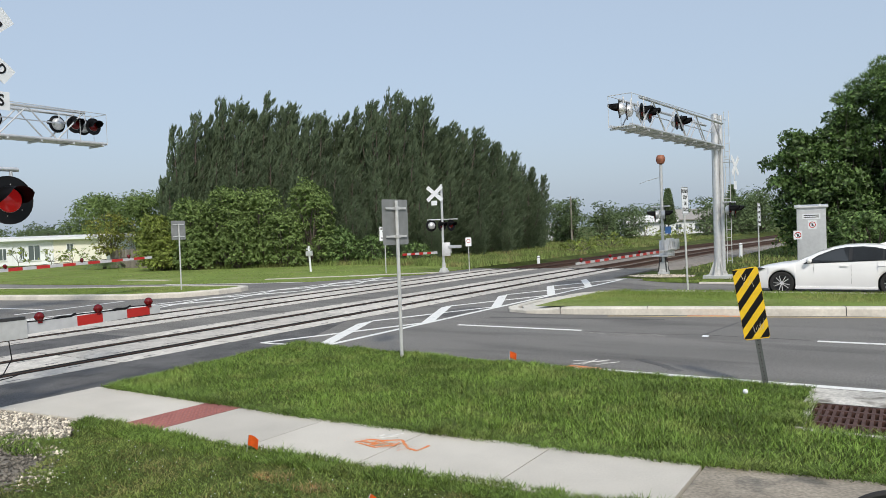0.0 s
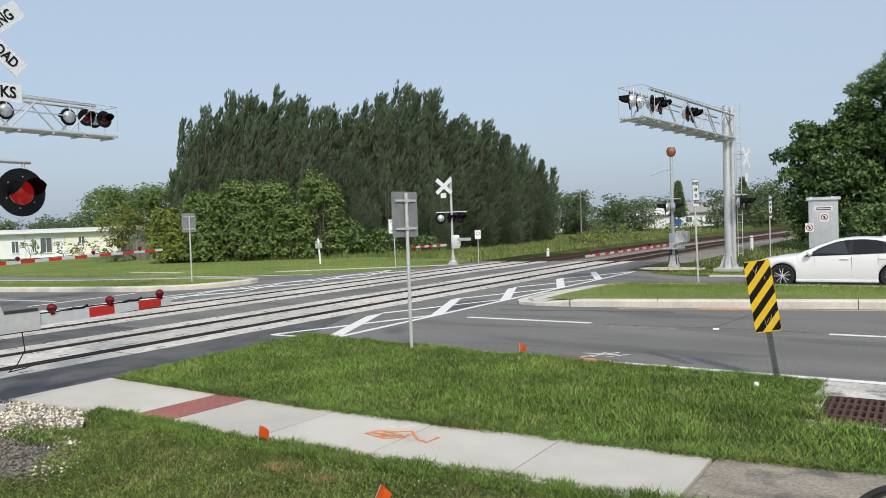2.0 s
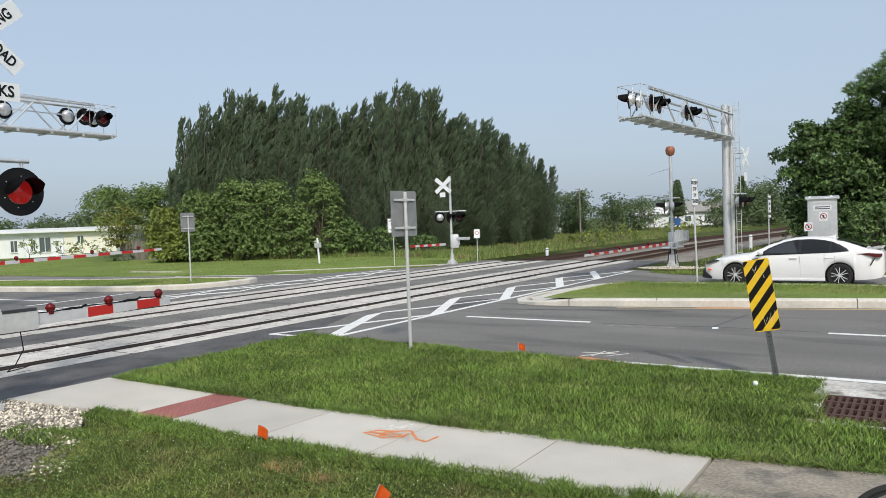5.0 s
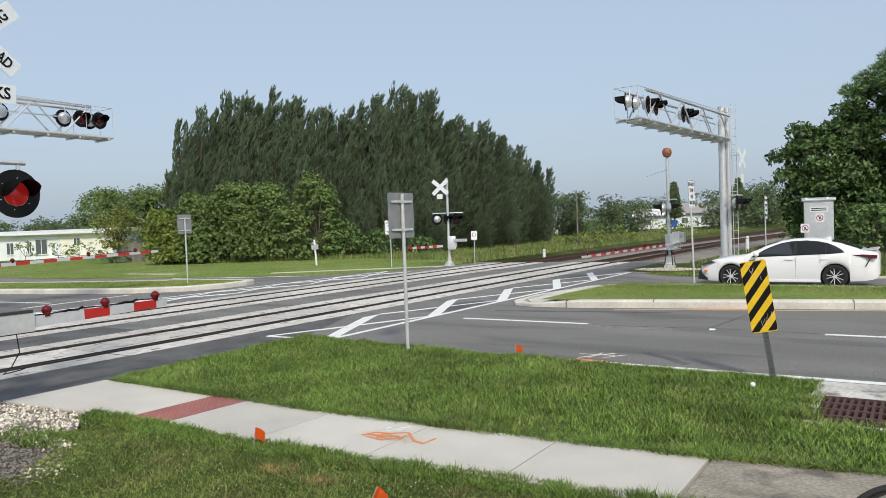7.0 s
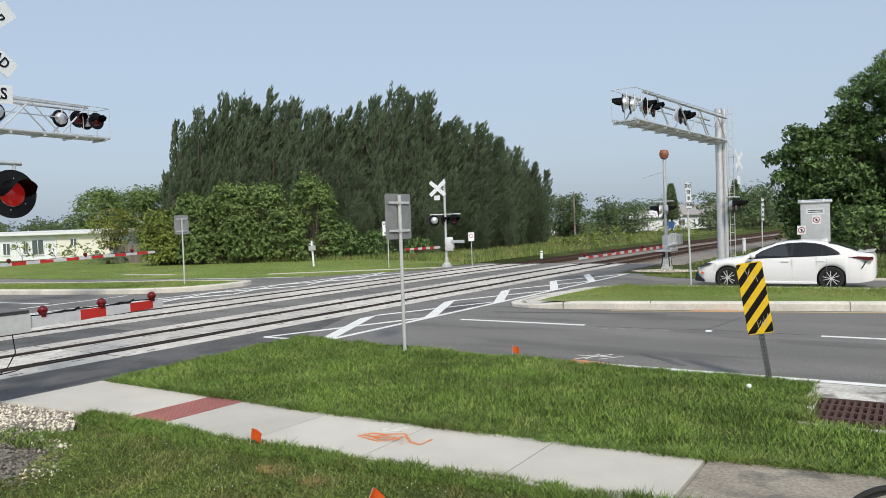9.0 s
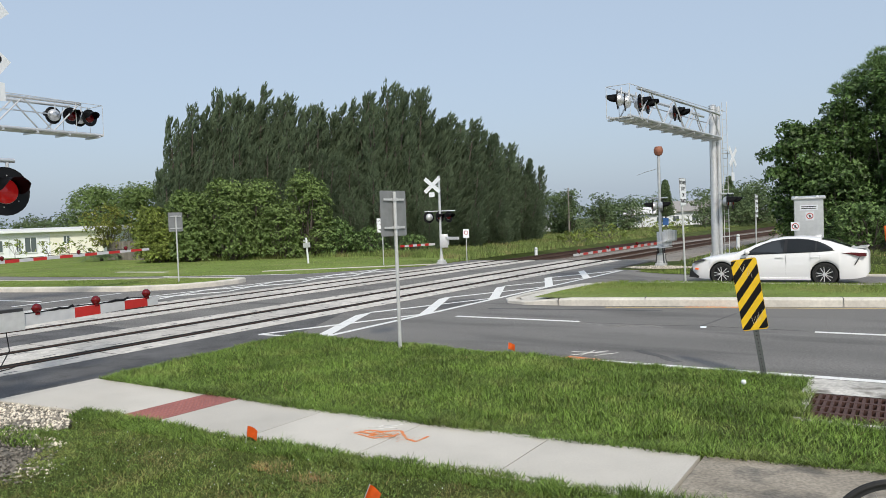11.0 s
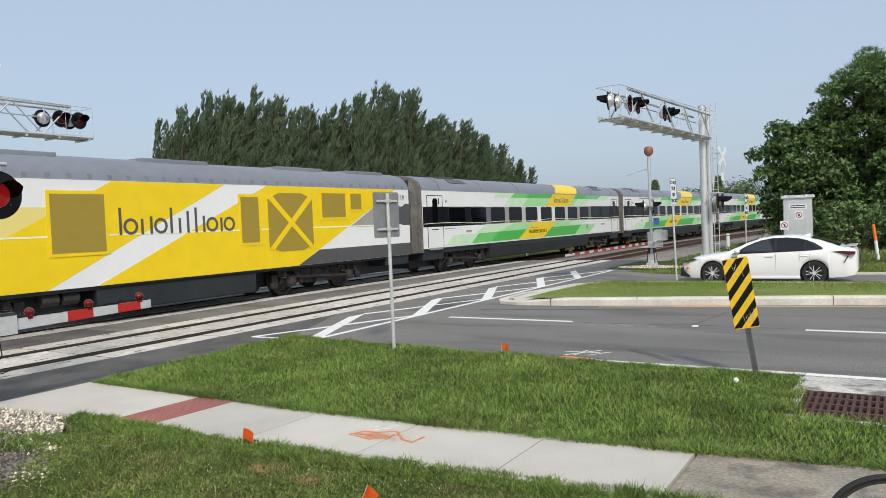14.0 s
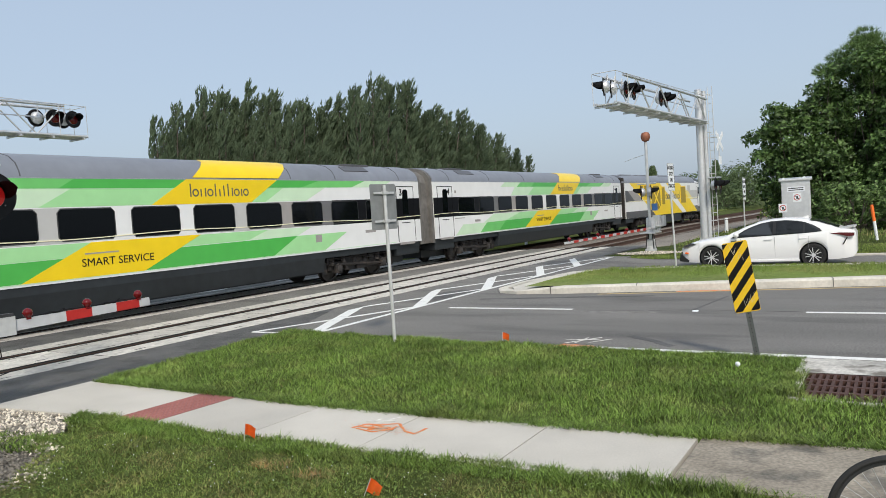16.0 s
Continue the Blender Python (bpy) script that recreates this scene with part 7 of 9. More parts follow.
    panel(t, "grey_field", [(-2.4, 2.12), (tail, 2.12), (tail, 2.95), (-0.9, 2.95)], T_GREY, 0.003)
    panel(t, "grey_field", [(-17.9, 2.04), (-17.2, 2.04), (-15.6, 2.85), (-17.9, 2.85)], T_PALE, 0.003, "grey window stripe")
    panel(t, "pale_yellow_field", [(-17.2, 2.04), (-16.05, 2.04), (-14.35, 2.85), (-15.6, 2.85)], material("train_pale_yellow", (0.80, 0.68, 0.22), 0.3), 0.003)
    panel(t, "grey_field", [(-17.94, 1.17), (-17.36, 1.44), (-17.94, 1.44)], T_GUN, 0.003)
    panel(t, "vent_plate", rect(-16.35, -15.6, 2.78, 3.28), T_PALE, 0.008, "pale flush vent plate")
    bm = bmesh.new()
    prism(bm, [(1.478, 3.68), (1.355, 3.875), (1.10, 4.043), (1.05, 3.98), (1.3, 3.8), (1.42, 3.66)], "y", -17.55, -16.95)
    part("roof_window", bm, T_GLASS, t, "dark slanting roof hatch")
    bm = bmesh.new()
    for y in (-17.95, -16.9):
        prism(bm, [(1.51, 3.55), (1.485, 3.68), (1.36, 3.885), (1.10, 4.055), (0.65, 4.165), (0.6, 4.0), (1.3, 3.7)], "y", y, y + 0.05)
    part("roof_edge", bm, T_SILVER, t)
    panel(t, "gold_line", [(-18.2, 2.16), (-1.0, 2.13), (-1.0, 2.17), (-18.2, 2.20)], T_LINE, 0.007)
    # grilles and the crossed radiator vent
    for a, b, c, e in ((-14.9, -13.55, 1.78, 3.16), (-9.2, -8.5, 1.78, 3.14), (-5.62, -4.4, 2.48, 3.30), (-4.1, -3.5, 2.75, 3.30)):
        panel(t, "grille_frame", rect(a - 0.08, b + 0.08, c - 0.08, e + 0.08), T_YELLOW, 0.022)
        panel(t, "grille", rect(a, b, c, e), T_MESH, 0.026, "fine yellow-brown grille")
    panel(t, "radiator", [(-8.1, 1.6), (-7.6, 1.45), (-6.6, 1.45), (-6.1, 1.6), (-6.1, 3.1), (-6.6, 3.28), (-7.6, 3.28), (-8.1, 3.1)], T_MESH, 0.016, "large grille with crossed bars")
    panel(t, "radiator_bar", [(-8.1, 1.55), (-7.92, 1.50), (-6.1, 3.1), (-6.28, 3.2)], T_YELLOW, 0.03)
    panel(t, "radiator_bar", [(-6.1, 1.55), (-6.28, 1.50), (-8.1, 3.1), (-7.92, 3.2)], T_YELLOW, 0.029)
    bars(t, -13.25, -9.6, 2.36, 0.95, T_GREY)
    # cab door, windows and handrails
    for s in (1, -1):
        for name, pts, mat, out in (("cab_window", [(-20.05, 2.55), (-19.97, 2.49), (-19.68, 2.52), (-19.60, 2.6), (-19.58, 3.1), (-19.66, 3.19), (-19.8, 3.18), (-19.95, 3.08), (-20.05, 2.9)], T_GLASS, 0.014),
                                    ("cab_door", rect(-19.36, -18.62, 1.38, 3.28), T_WHITE, 0.008), ("door_shade", rect(-19.36, -18.62, 2.26, 2.83), T_PALE, 0.010), ("door_window", [(-19.22, 2.55), (-19.18, 2.5), (-18.84, 2.5), (-18.80, 2.55), (-18.80, 3.06), (-18.84, 3.11), (-19.18, 3.11), (-19.22, 3.06)], T_GLASS, 0.016),
                                    ("step_recess", rect(-19.15, -18.85, 1.12, 1.34), T_BLACK, 0.008)):
            bm = bmesh.new()
            prism(bm, pts, "x", s * (HALF - 0.05), s * (HALF + out))
            part(name, bm, mat, t)
        for y in (-19.42, -18.5):
            bm = bmesh.new()
            tube(bm, (s * (HALF + 0.06), y, 1.28), (s * (HALF + 0.06), y, 3.15), 0.02, n=6)
            for z in (1.28, 3.15):
                tube(bm, (s * HALF, y, z), (s * (HALF + 0.06), y, z), 0.02, n=6)
            part("handrail", bm, T_SILVER, t)
    bm = bmesh.new()
    lathe(bm, [(0.33, -0.001), (0.33, 0.006)], 20, facing(HALF + 0.006, -1.0, 3.17, 0) @ pose(0, 0, 0, 90))
    part("number_disc", bm, T_WHITE, t)
    words("119", 0.3, BLACK, t, facing(HALF + 0.022, -1.0, 3.17, 0), "number", 0.9)
    # roof ribs, underframe, tank and bogies
    bm = bmesh.new()
    for k in range(34):
        y = cab + 0.4 + k * 0.52
        box(bm, 1.30, 1.5, y, y + 0.10, 3.52, 3.64)
        box(bm, -1.5, -1.30, y, y + 0.10, 3.52, 3.64)
    for y in (-16.5, -12.0, -7.0, -3.5):
        box(bm, -0.9, 0.9, y, y + 2.2, 4.05, 4.19, bevel=0.03)
    part("roof_rib", bm, T_ROOF, t, "dark roof ribs and fans")
    bm = bmesh.new()
    box(bm, -1.40, 1.40, -19.7, -0.5, 0.86, 0.955)
    box(bm, -1.40, 1.40, -13.8, -8.6, 0.28, 0.94, bevel=0.06)
    box(bm, -0.6, 0.6, -19.6, -0.6, 0.32, 0.86)
    box(bm, -1.42, 1.42, -2.0, -0.5, 0.6, 1.0, bevel=0.04)
    part("underframe", bm, T_SKIRT, t, "dark underframe with a fuel tank")
    bm = bmesh.new()
    for y in (-15.1, -14.6):
        tube(bm, (1.2, y, 0.72), (1.2, y + 0.4, 0.72), 0.16, n=10)
    part("air_tank", bm, T_END, t)
    bogie(t, -5.5, 2.9, 0.53)
    bogie(t, -17.6, 2.9, 0.53)
    bm = bmesh.new()
    box(bm, -1.44, 1.44, -0.46, -0.3, 0.95, 3.9, bevel=0.05)
    box(bm, -0.85, 0.85, -0.4, -0.05, 0.9, 3.7, bevel=0.08)
    part("end_wall", bm, T_END, t, "grimy steel end with a gangway")


TRACK_X = TRACKS[1]
SPEED, GAP_AT_14 = 38.43, 24.25
LAG_T, LAG = (13.0, 13.5, 14.0, 14.5, 15.0, 15.5, 16.0), (0.0, 0.2, 0.0, -0.45, 0.0, -0.25, 0.15)   # slight unevenness of the run, in metres
RAIL_Z = 0.018
train = []
loco = thing("locomotive", pose(TRACK_X, 500, RAIL_Z), "yellow, white and black streamlined diesel locomotive", "locomotive", "train")
loco_mesh(loco)
train.append((loco, 0.0, 0))
for i in range(4):
    c = thing("passenger_coach", pose(TRACK_X, 520, RAIL_Z), "white passenger coach with green bands and yellow slants", "railway coach", "train")
    coach_mesh(c, str(i + 1), "PREMIUM SERVICE" if i == 0 else "SMART SERVICE")
    train.append((c, 25.9 * i, 0))
rear_loco = copy_thing(loco, pose(TRACK_X, 620, RAIL_Z, 0, 0, 180))
train.append((rear_loco, 25.9 * 4, 180))


# ---- the white car ----
def build_car():
    """A saloon facing -x; its origin lies on the road midway between the axles."""
    t = thing("car", pose(-3.45, 24.4, -0.1), "white four-door saloon car waiting at the crossing", "car")
    PAINT = material("white_car_paint", (0.80, 0.80, 0.80), 0.18, var=0.02, scale=2, spec=0.6)
    GAP_GREY = material("car_panel_gap", (0.16, 0.16, 0.165), 0.5)
    TRIM = material("car_black_trim", (0.012, 0.012, 0.013), 0.4)
    GLASS = material("tinted_car_glass", (0.03, 0.034, 0.037), 0.05, spec=0.8)
    TYRE = material("tyre", (0.018, 0.018, 0.018), 0.85, var=0.2, scale=20)
    RIM = material("machined_rim", (0.78, 0.78, 0.79), 0.3, metal=0.35)
    front, rear = -2.38, 2.50
    ax = (-1.41, 1.415)
    R, ARCH = 0.335, 0.375

    def lerp(table, x):
        for (a, u), (b, v) in zip(table, table[1:]):
            if a <= x <= b:
                k = (x - a) / (b - a)
                k = k * k * (3 - 2 * k) * 0.4 + k * 0.6
                return u + (v - u) * k
        return table[0][1] if x < table[0][0] else table[-1][1]

    belt = [(-2.38, 0.62), (-2.25, 0.70), (-1.9, 0.79), (-1.4, 0.85), (-0.95, 0.90), (0, 0.93), (1.0, 0.965), (1.7, 1.0), (2.2, 1.03), (2.42, 1.0), (2.5, 0.93)]
    crown = [(-2.38, 0.64), (-2.25, 0.74), (-1.9, 0.845), (-1.4, 0.93), (-0.95, 0.985), (0, 0.99), (1.0, 1.0), (1.6, 1.06), (2.0, 1.085), (2.35, 1.10), (2.43, 1.08), (2.5, 0.95)]
    half = [(-2.38, 0.55), (-2.3, 0.74), (-2.1, 0.84), (-1.7, 0.895), (-1.0, 0.91), (1.2, 0.915), (1.9, 0.89), (2.25, 0.82), (2.42, 0.72), (2.5, 0.58)]
    sill = [(-2.38, 0.30), (-2.2, 0.20), (-1.9, 0.18), (1.9, 0.20), (2.2, 0.22), (2.42, 0.26), (2.5, 0.36)]
    xs = sorted(set([round(float(v), 3) for v in np.linspace(front, rear, 62)] + [round(a + ARCH * math.cos(math.pi * k / 16), 3) for a in ax for k in range(17)]))
    bm = bmesh.new()
    rows = []
    for x in xs:
        z0 = lerp(sill, x)
        for a in ax:
            d = ARCH ** 2 - (x - a) ** 2
            if d > 0:
                z0 = max(z0, R + math.sqrt(d))
        zb, zc, w = lerp(belt, x), lerp(crown, x), lerp(half, x)
        z0 = min(z0, zb - 0.06)
        pts = []
        for u, k in ((0.0, 0.955), (0.12, 0.985), (0.3, 1.0), (0.5, 1.0), (0.66, 0.992), (0.72, 0.985), (0.86, 0.975), (1.0, 0.94)):
            pts.append((w * k, z0 + (zb - z0) * u))
        pts += [(w * 0.86, zb + (zc - zb) * 0.45), (w * 0.66, zb + (zc - zb) * 0.82), (w * 0.35, zc - 0.004), (0.0, zc)]
        line = [(y, z) for y, z in pts]
        row = [bm.verts.new((x, -y, z)) for y, z in line] + [bm.verts.new((x, y, z)) for y, z in line[-2::-1]]
        rows.append(row)
    for a, b in zip(rows, rows[1:]):
        for i in range(len(a) - 1):
            bm.faces.new((a[i], a[i + 1], b[i + 1], b[i]))
    bm.faces.new(rows[0])
    bm.faces.new(rows[-1][::-1])
    bmesh.ops.recalc_face_normals(bm, faces=bm.faces)
    part("body", bm, PAINT, t, "glossy white body", smooth=True)
    # floor and wheel wells
    bm = bmesh.new()
    box(bm, -2.1, 2.0, -0.70, 0.70, 0.19, 0.55)
    for a in ax:
        for s in (-1, 1):
            lathe(bm, [(0.0, 0.0), (ARCH + 0.02, 0.0), (ARCH + 0.02, 0.22)], 24, pose(a, s * 0.60, R + 0.02, 90 * s * -1), cap=False)
    part("floor_pan", bm, TRIM, t, "black underside")
    # greenhouse
    top = [(-1.02, 0.96), (-0.75, 1.10), (-0.35, 1.28), (-0.05, 1.375), (0.3, 1.43), (0.7, 1.445), (1.1, 1.42), (1.5, 1.345), (1.85, 1.22), (2.05, 1.12), (2.12, 1.08)]
    gx = [float(v) for v in np.linspace(-1.02, 2.12, 44)]
    bm = bmesh.new()
    rows = []
    for x in gx:
        zt = lerp(top, x)
        zb = lerp(belt, x) - 0.01
        w0 = lerp(half, x) * 0.935
        k = (zt - zb) / 0.5
        w1 = w0 - 0.26 * k
        pts = [(w0, zb), (w0 - 0.07 * k, zb + (zt - zb) * 0.35), (w0 - 0.18 * k, zb + (zt - zb) * 0.80), (w1 - 0.02, zb + (zt - zb) * 0.93), (w1 * 0.8, zt - 0.012), (w1 * 0.4, zt - 0.002), (0, zt)]
        rows.append([bm.verts.new((x, -y, z)) for y, z in pts] + [bm.verts.new((x, y, z)) for y, z in pts[-2::-1]])
    for a, b in zip(rows, rows[1:]):
        for i in range(len(a) - 1):
            bm.faces.new((a[i], a[i + 1], b[i + 1], b[i]))
    bmesh.ops.recalc_face_normals(bm, faces=bm.faces)
    part("cabin", bm, PAINT, t, "white roof and pillars", smooth=True)

    def side_glass(name, outline, mat=GLASS, off=0.024):
        """outline of (x, share of the cabin's height) as glass just outside the cabin."""
        for s in (-1, 1):
            bm = bmesh.new()
            vs = []
            for x, u in outline:
                zt, zb, w0 = lerp(top, x), lerp(belt, x) - 0.01, lerp(half, x) * 0.935
                k = (zt - zb) / 0.5
                y = w0 - 0.07 * k * (u / 0.35) if u < 0.35 else w0 - 0.07 * k - 0.11 * k * (u - 0.35) / 0.45
                vs.append(bm.verts.new((x, s * (y + off), zb + (zt - zb) * u)))
            f = bm.faces.new(vs)
            bmesh.ops.solidify(bm, geom=[f], thickness=0.006)
            bmesh.ops.recalc_face_normals(bm, faces=bm.faces)
            part(name, bm, mat, t, "dark tinted side window" if mat is GLASS else "black window surround", smooth=mat is GLASS)

    side_glass("window_surround", [(-0.84, 0.05), (1.30, 0.05), (1.66, 0.12), (1.60, 0.34), (1.44, 0.60), (1.24, 0.76), (1.0, 0.84), (0.7, 0.87), (0.3, 0.875), (0.0, 0.85), (-0.22, 0.79), (-0.44, 0.68), (-0.64, 0.45)], TRIM, 0.016)
    side_glass("side_window", [(-0.74, 0.10), (0.34, 0.09), (0.36, 0.83), (0.2, 0.83), (0.0, 0.80), (-0.2, 0.74), (-0.42, 0.62), (-0.60, 0.40)])
    side_glass("side_window", [(0.43, 0.09), (1.16, 0.09), (1.18, 0.74), (1.0, 0.79), (0.7, 0.82), (0.44, 0.83)])
    side_glass("side_window", [(1.21, 0.09), (1.58, 0.15), (1.50, 0.40), (1.38, 0.58), (1.22, 0.72)])
    for name, x0, x1 in (("windscreen", -0.93, -0.12), ("rear_window", 1.34, 2.07)):
        bm = bmesh.new()
        rows = []
        for j in range(9):
            x = x0 + (x1 - x0) * j / 8
            zt, zb, w0 = lerp(top, x), lerp(belt, x) - 0.01, lerp(half, x) * 0.935
            w1 = (w0 - 0.26 * (zt - zb) / 0.5) * (0.92 if x1 < 0 else 1.03)
            rows.append([bm.verts.new((x, u * w1, zt + 0.006 - 0.02 * abs(u) ** 3)) for u in (-1, -0.6, -0.2, 0.2, 0.6, 1)])
        for a, b in zip(rows, rows[1:]):
            for i in range(5):
                bm.faces.new((a[i], a[i + 1], b[i + 1], b[i]))
        bmesh.ops.recalc_face_normals(bm, faces=bm.faces)
        part(name, bm, GLASS, t, "tinted glass", smooth=True)
    # trim lines, lamps, mirrors, spoiler, bumper details
    for s in (-1, 1):
        bm = bmesh.new()
        for x in (0.40, 1.30):
            box(bm, x - 0.0025, x + 0.0025, s * 0.908 - 0.006, s * 0.908 + 0.006, 0.33, 0.9)
        box(bm, -0.55, -0.546, s * 0.90 - 0.006, s * 0.90 + 0.006, 0.33, 0.88)
        part("door_gap", bm, GAP_GREY, t)
        bm = bmesh.new()
        for x in (0.12, 1.06):
            box(bm, x, x + 0.2, s * 0.91 - 0.02, s * 0.91 + 0.02, 0.82, 0.85, bevel=0.008)
        part("door_handle", bm, PAINT, t)
        bm = bmesh.new()
        bmesh.ops.create_uvsphere(bm, u_segments=14, v_segments=8, radius=0.1, matrix=pose(-0.66, s * 0.98, 1.0) @ Matrix.Diagonal((0.8, 1.1, 0.75, 1)))
        tube(bm, (-0.66, s * 0.84, 0.94), (-0.66, s * 0.95, 0.98), 0.025, n=6)
        part("wing_mirror", bm, PAINT, t, smooth=True)
        bm = bmesh.new()
        prism(bm, [(-2.28, 0.66), (-1.95, 0.735), (-1.86, 0.775), (-2.02, 0.80), (-2.24, 0.72)], "y", *sorted((s * 0.70, s * 0.872)))
        part("headlight", bm, material("car_headlight", (0.05, 0.05, 0.055), 0.08, spec=0.8), t, "dark headlight", smooth=False)
        bm = bmesh.new()
        prism(bm, [(1.86, 0.945), (2.15, 0.895), (2.30, 0.845), (2.46, 0.865), (2.465, 0.945), (2.1, 0.965)], "y", *sorted((s * 0.60, s * 0.872)))
        part("tail_lamp", bm, material("tail_lamp", (0.11, 0.018, 0.022), 0.12, spec=0.7), t, "dark red tail lamp")
        bm = bmesh.new()
        box(bm, -1.05, 1.05, s * 0.89 - 0.03, s * 0.89 + 0.03, 0.17, 0.24, bevel=0.015)
        part("side_skirt", bm, PAINT, t)
        bm = bmesh.new()
        prism(bm, [(-2.40, 0.24), (-2.12, 0.20), (-2.10, 0.26), (-2.24, 0.36), (-2.36, 0.48)], "y", *sorted((s * 0.58, s * 0.836)))
        part("bumper_vent", bm, TRIM, t, "black bumper vent")
        bm = bmesh.new()
        prism(bm, [(2.27, 0.82), (2.30, 0.82), (2.19, 0.62), (2.16, 0.62)], "y", *sorted((s * 0.7, s * 0.86)))
        part("rear_vent", bm, TRIM, t, "black slanting rear vent")
        bm = bmesh.new()
        prism(bm, [(-2.22, 0.47), (-2.12, 0.46), (-2.11, 0.50), (-2.20, 0.52)], "y", *sorted((s * 0.7, s * 0.862)))
        part("side_marker", bm, ORANGE, t, "small orange side marker")
    bm = bmesh.new()
    prism(bm, [(-2.42, 0.22), (-2.36, 0.52), (-2.30, 0.52), (-2.3, 0.20)], "y", -0.62, 0.62)
    part("grille", bm, TRIM, t, "black lower grille")
    bm = bmesh.new()
    prism(bm, [(2.22, 1.09), (2.47, 1.115), (2.49, 1.095), (2.3, 1.08)], "y", -0.70, 0.70)
    part("spoiler", bm, PAINT, t, "small white boot spoiler")
    bm = bmesh.new()
    prism(bm, [(1.08, 1.42), (1.24, 1.475), (1.28, 1.46), (1.26, 1.38)], "y", -0.03, 0.03)
    part("aerial_fin", bm, PAINT, t)
    wheels = []
    for a in ax:
        for s in (-1, 1):
            w = new("wheel")
            w.parent = t
            w.matrix_basis = pose(a, s * 0.80, R)
            bm = bmesh.new()
            lathe(bm, [(0.235, -0.10), (0.31, -0.11), (0.33, -0.085), (0.335, -0.04), (0.335, 0.04), (0.33, 0.085), (0.31, 0.11), (0.235, 0.10)], 32, pose(0, 0, 0, 90), cap=False)
            part("tyre", bm, TYRE, w, "black rubber tyre", smooth=True)
            bm = bmesh.new()
            lathe(bm, [(0.238, -0.10), (0.228, -0.10), (0.215, -0.02), (0.215, 0.02), (0.228, 0.10), (0.238, 0.10)], 32, pose(0, 0, 0, 90), cap=False, mi=1)
            lathe(bm, [(0.0, -0.03), (0.215, -0.03), (0.215, 0.03), (0.0, 0.03)], 24, pose(0, 0, 0, 90), mi=1)
            for k in range(10):
                q = pose(0, 0, 0, 0, k * 36 + (5 if k % 2 else -5))
                box(bm, -0.009, 0.009, s * 0.098 - 0.012, s * 0.098 + 0.012, 0.04, 0.225, m=q)
            lathe(bm, [(0.05, -0.09), (0.05, 0.09), (0.0, 0.10)], 12, pose(0, 0, 0, 90))
            part("rim", bm, [RIM, TRIM], w, "black and silver ten-spoke rim")
            wheels.append(w)
    return t, wheels


car, car_wheels = build_car()


# ---- houses, fence and distant trees ----
def build_house(x, y, turn, w, d, eave, ridge, wall_mat, roof_mat, label, windows, group=""):
    """A single-storey house; its long front faces local -y."""
    t = thing("house", pose(x, y, -0.1, 0, 0, turn), label, "house", group)
    bm = bmesh.new()
    box(bm, -w / 2, w / 2, 0, d, 0, eave)
    part("wall", bm, wall_mat, t, "smooth stucco wall")
    bm = bmesh.new()
    prism(bm, [(-0.7, eave - 0.02), (-0.7, eave + 0.14), (d / 2, ridge), (d + 0.7, eave + 0.14), (d + 0.7, eave - 0.02)], "x", -w / 2 - 0.6, w / 2 + 0.6)
    part("roof", bm, roof_mat, t, "low-pitched roof with a deep eave")
    for wx, wz, ww, wh in windows:
        win = new("window")
        win.parent = t
        win.matrix_basis = pose(wx, 0, wz)
        bm = bmesh.new()
        box(bm, -ww / 2, ww / 2, -0.075, 0.02, -wh / 2, wh / 2)
        part("pane", bm, GLASS_DARK, win)
        bm = bmesh.new()
        for a, b, c, e in ((-ww / 2 - 0.07, -ww / 2, -wh / 2, wh / 2), (ww / 2, ww / 2 + 0.07, -wh / 2, wh / 2), (-ww / 2 - 0.07, ww / 2 + 0.07, wh / 2, wh / 2 + 0.07), (-0.03, 0.03, -wh / 2, wh / 2)):
            box(bm, a, b, -0.10, 0.02, c, e)
        part("window_frame", bm, WHITE_SIGN, win)
        bm = bmesh.new()
        box(bm, -ww / 2 - 0.12, ww / 2 + 0.12, -0.14, 0.02, -wh / 2 - 0.09, -wh / 2)
        part("window_sill", bm, STUCCO, win)
    return t


HOUSE = build_house(-84.2, 42.5, 33.2, 20.5, 8, 2.95, 3.4, STUCCO, ROOF_WHITE, "long low white stucco house with a white roof",
                    [(2.25, 1.5, 1.25, 1.6), (0.9, 1.45, 0.42, 1.3), (-1.25, 1.4, 0.75, 1.25), (6.25, 1.95, 0.65, 0.75), (-6.0, 1.4, 1.2, 1.2)])
bm = bmesh.new()
box(bm, -0.85, -0.05, -0.04, 0.02, 0.1, 2.1)
part("door", bm, WHITE_SIGN, HOUSE, "white front door")
bm = bmesh.new()
box(bm, -0.35, -0.12, -0.05, -0.03, 1.3, 1.75)
part("door_pane", bm, GLASS_DARK, HOUSE)
bm = bmesh.new()
box(bm, 4.4, 10.27, -0.06, -0.003, 0.0, 2.94)
box(bm, 5.85, 6.65, -0.08, -0.05, 1.5, 1.57)
part("cream_wall", bm, material("cream_stucco", (0.80, 0.79, 0.70), 0.85, var=0.05, scale=6, var2=0.06, scale2=0.5), HOUSE, "cream stucco end of the front")
bm = bmesh.new()
box(bm, -10.9, 10.9, -0.78, -0.72, 2.86, 3.10)
part("fascia", bm, WHITE_SIGN, HOUSE, "white roof fascia")
for px_ in (-0.2, 4.3):
    bm = bmesh.new()
    tube(bm, (px_, -0.08, 0.1), (px_, -0.08, 2.6), 0.045, n=8)
    tube(bm, (px_, -0.08, 2.6), (px_ - 0.2, -0.7, 2.86), 0.045, n=8)
    part("downpipe", bm, WHITE_SIGN, HOUSE, "white rain pipe")
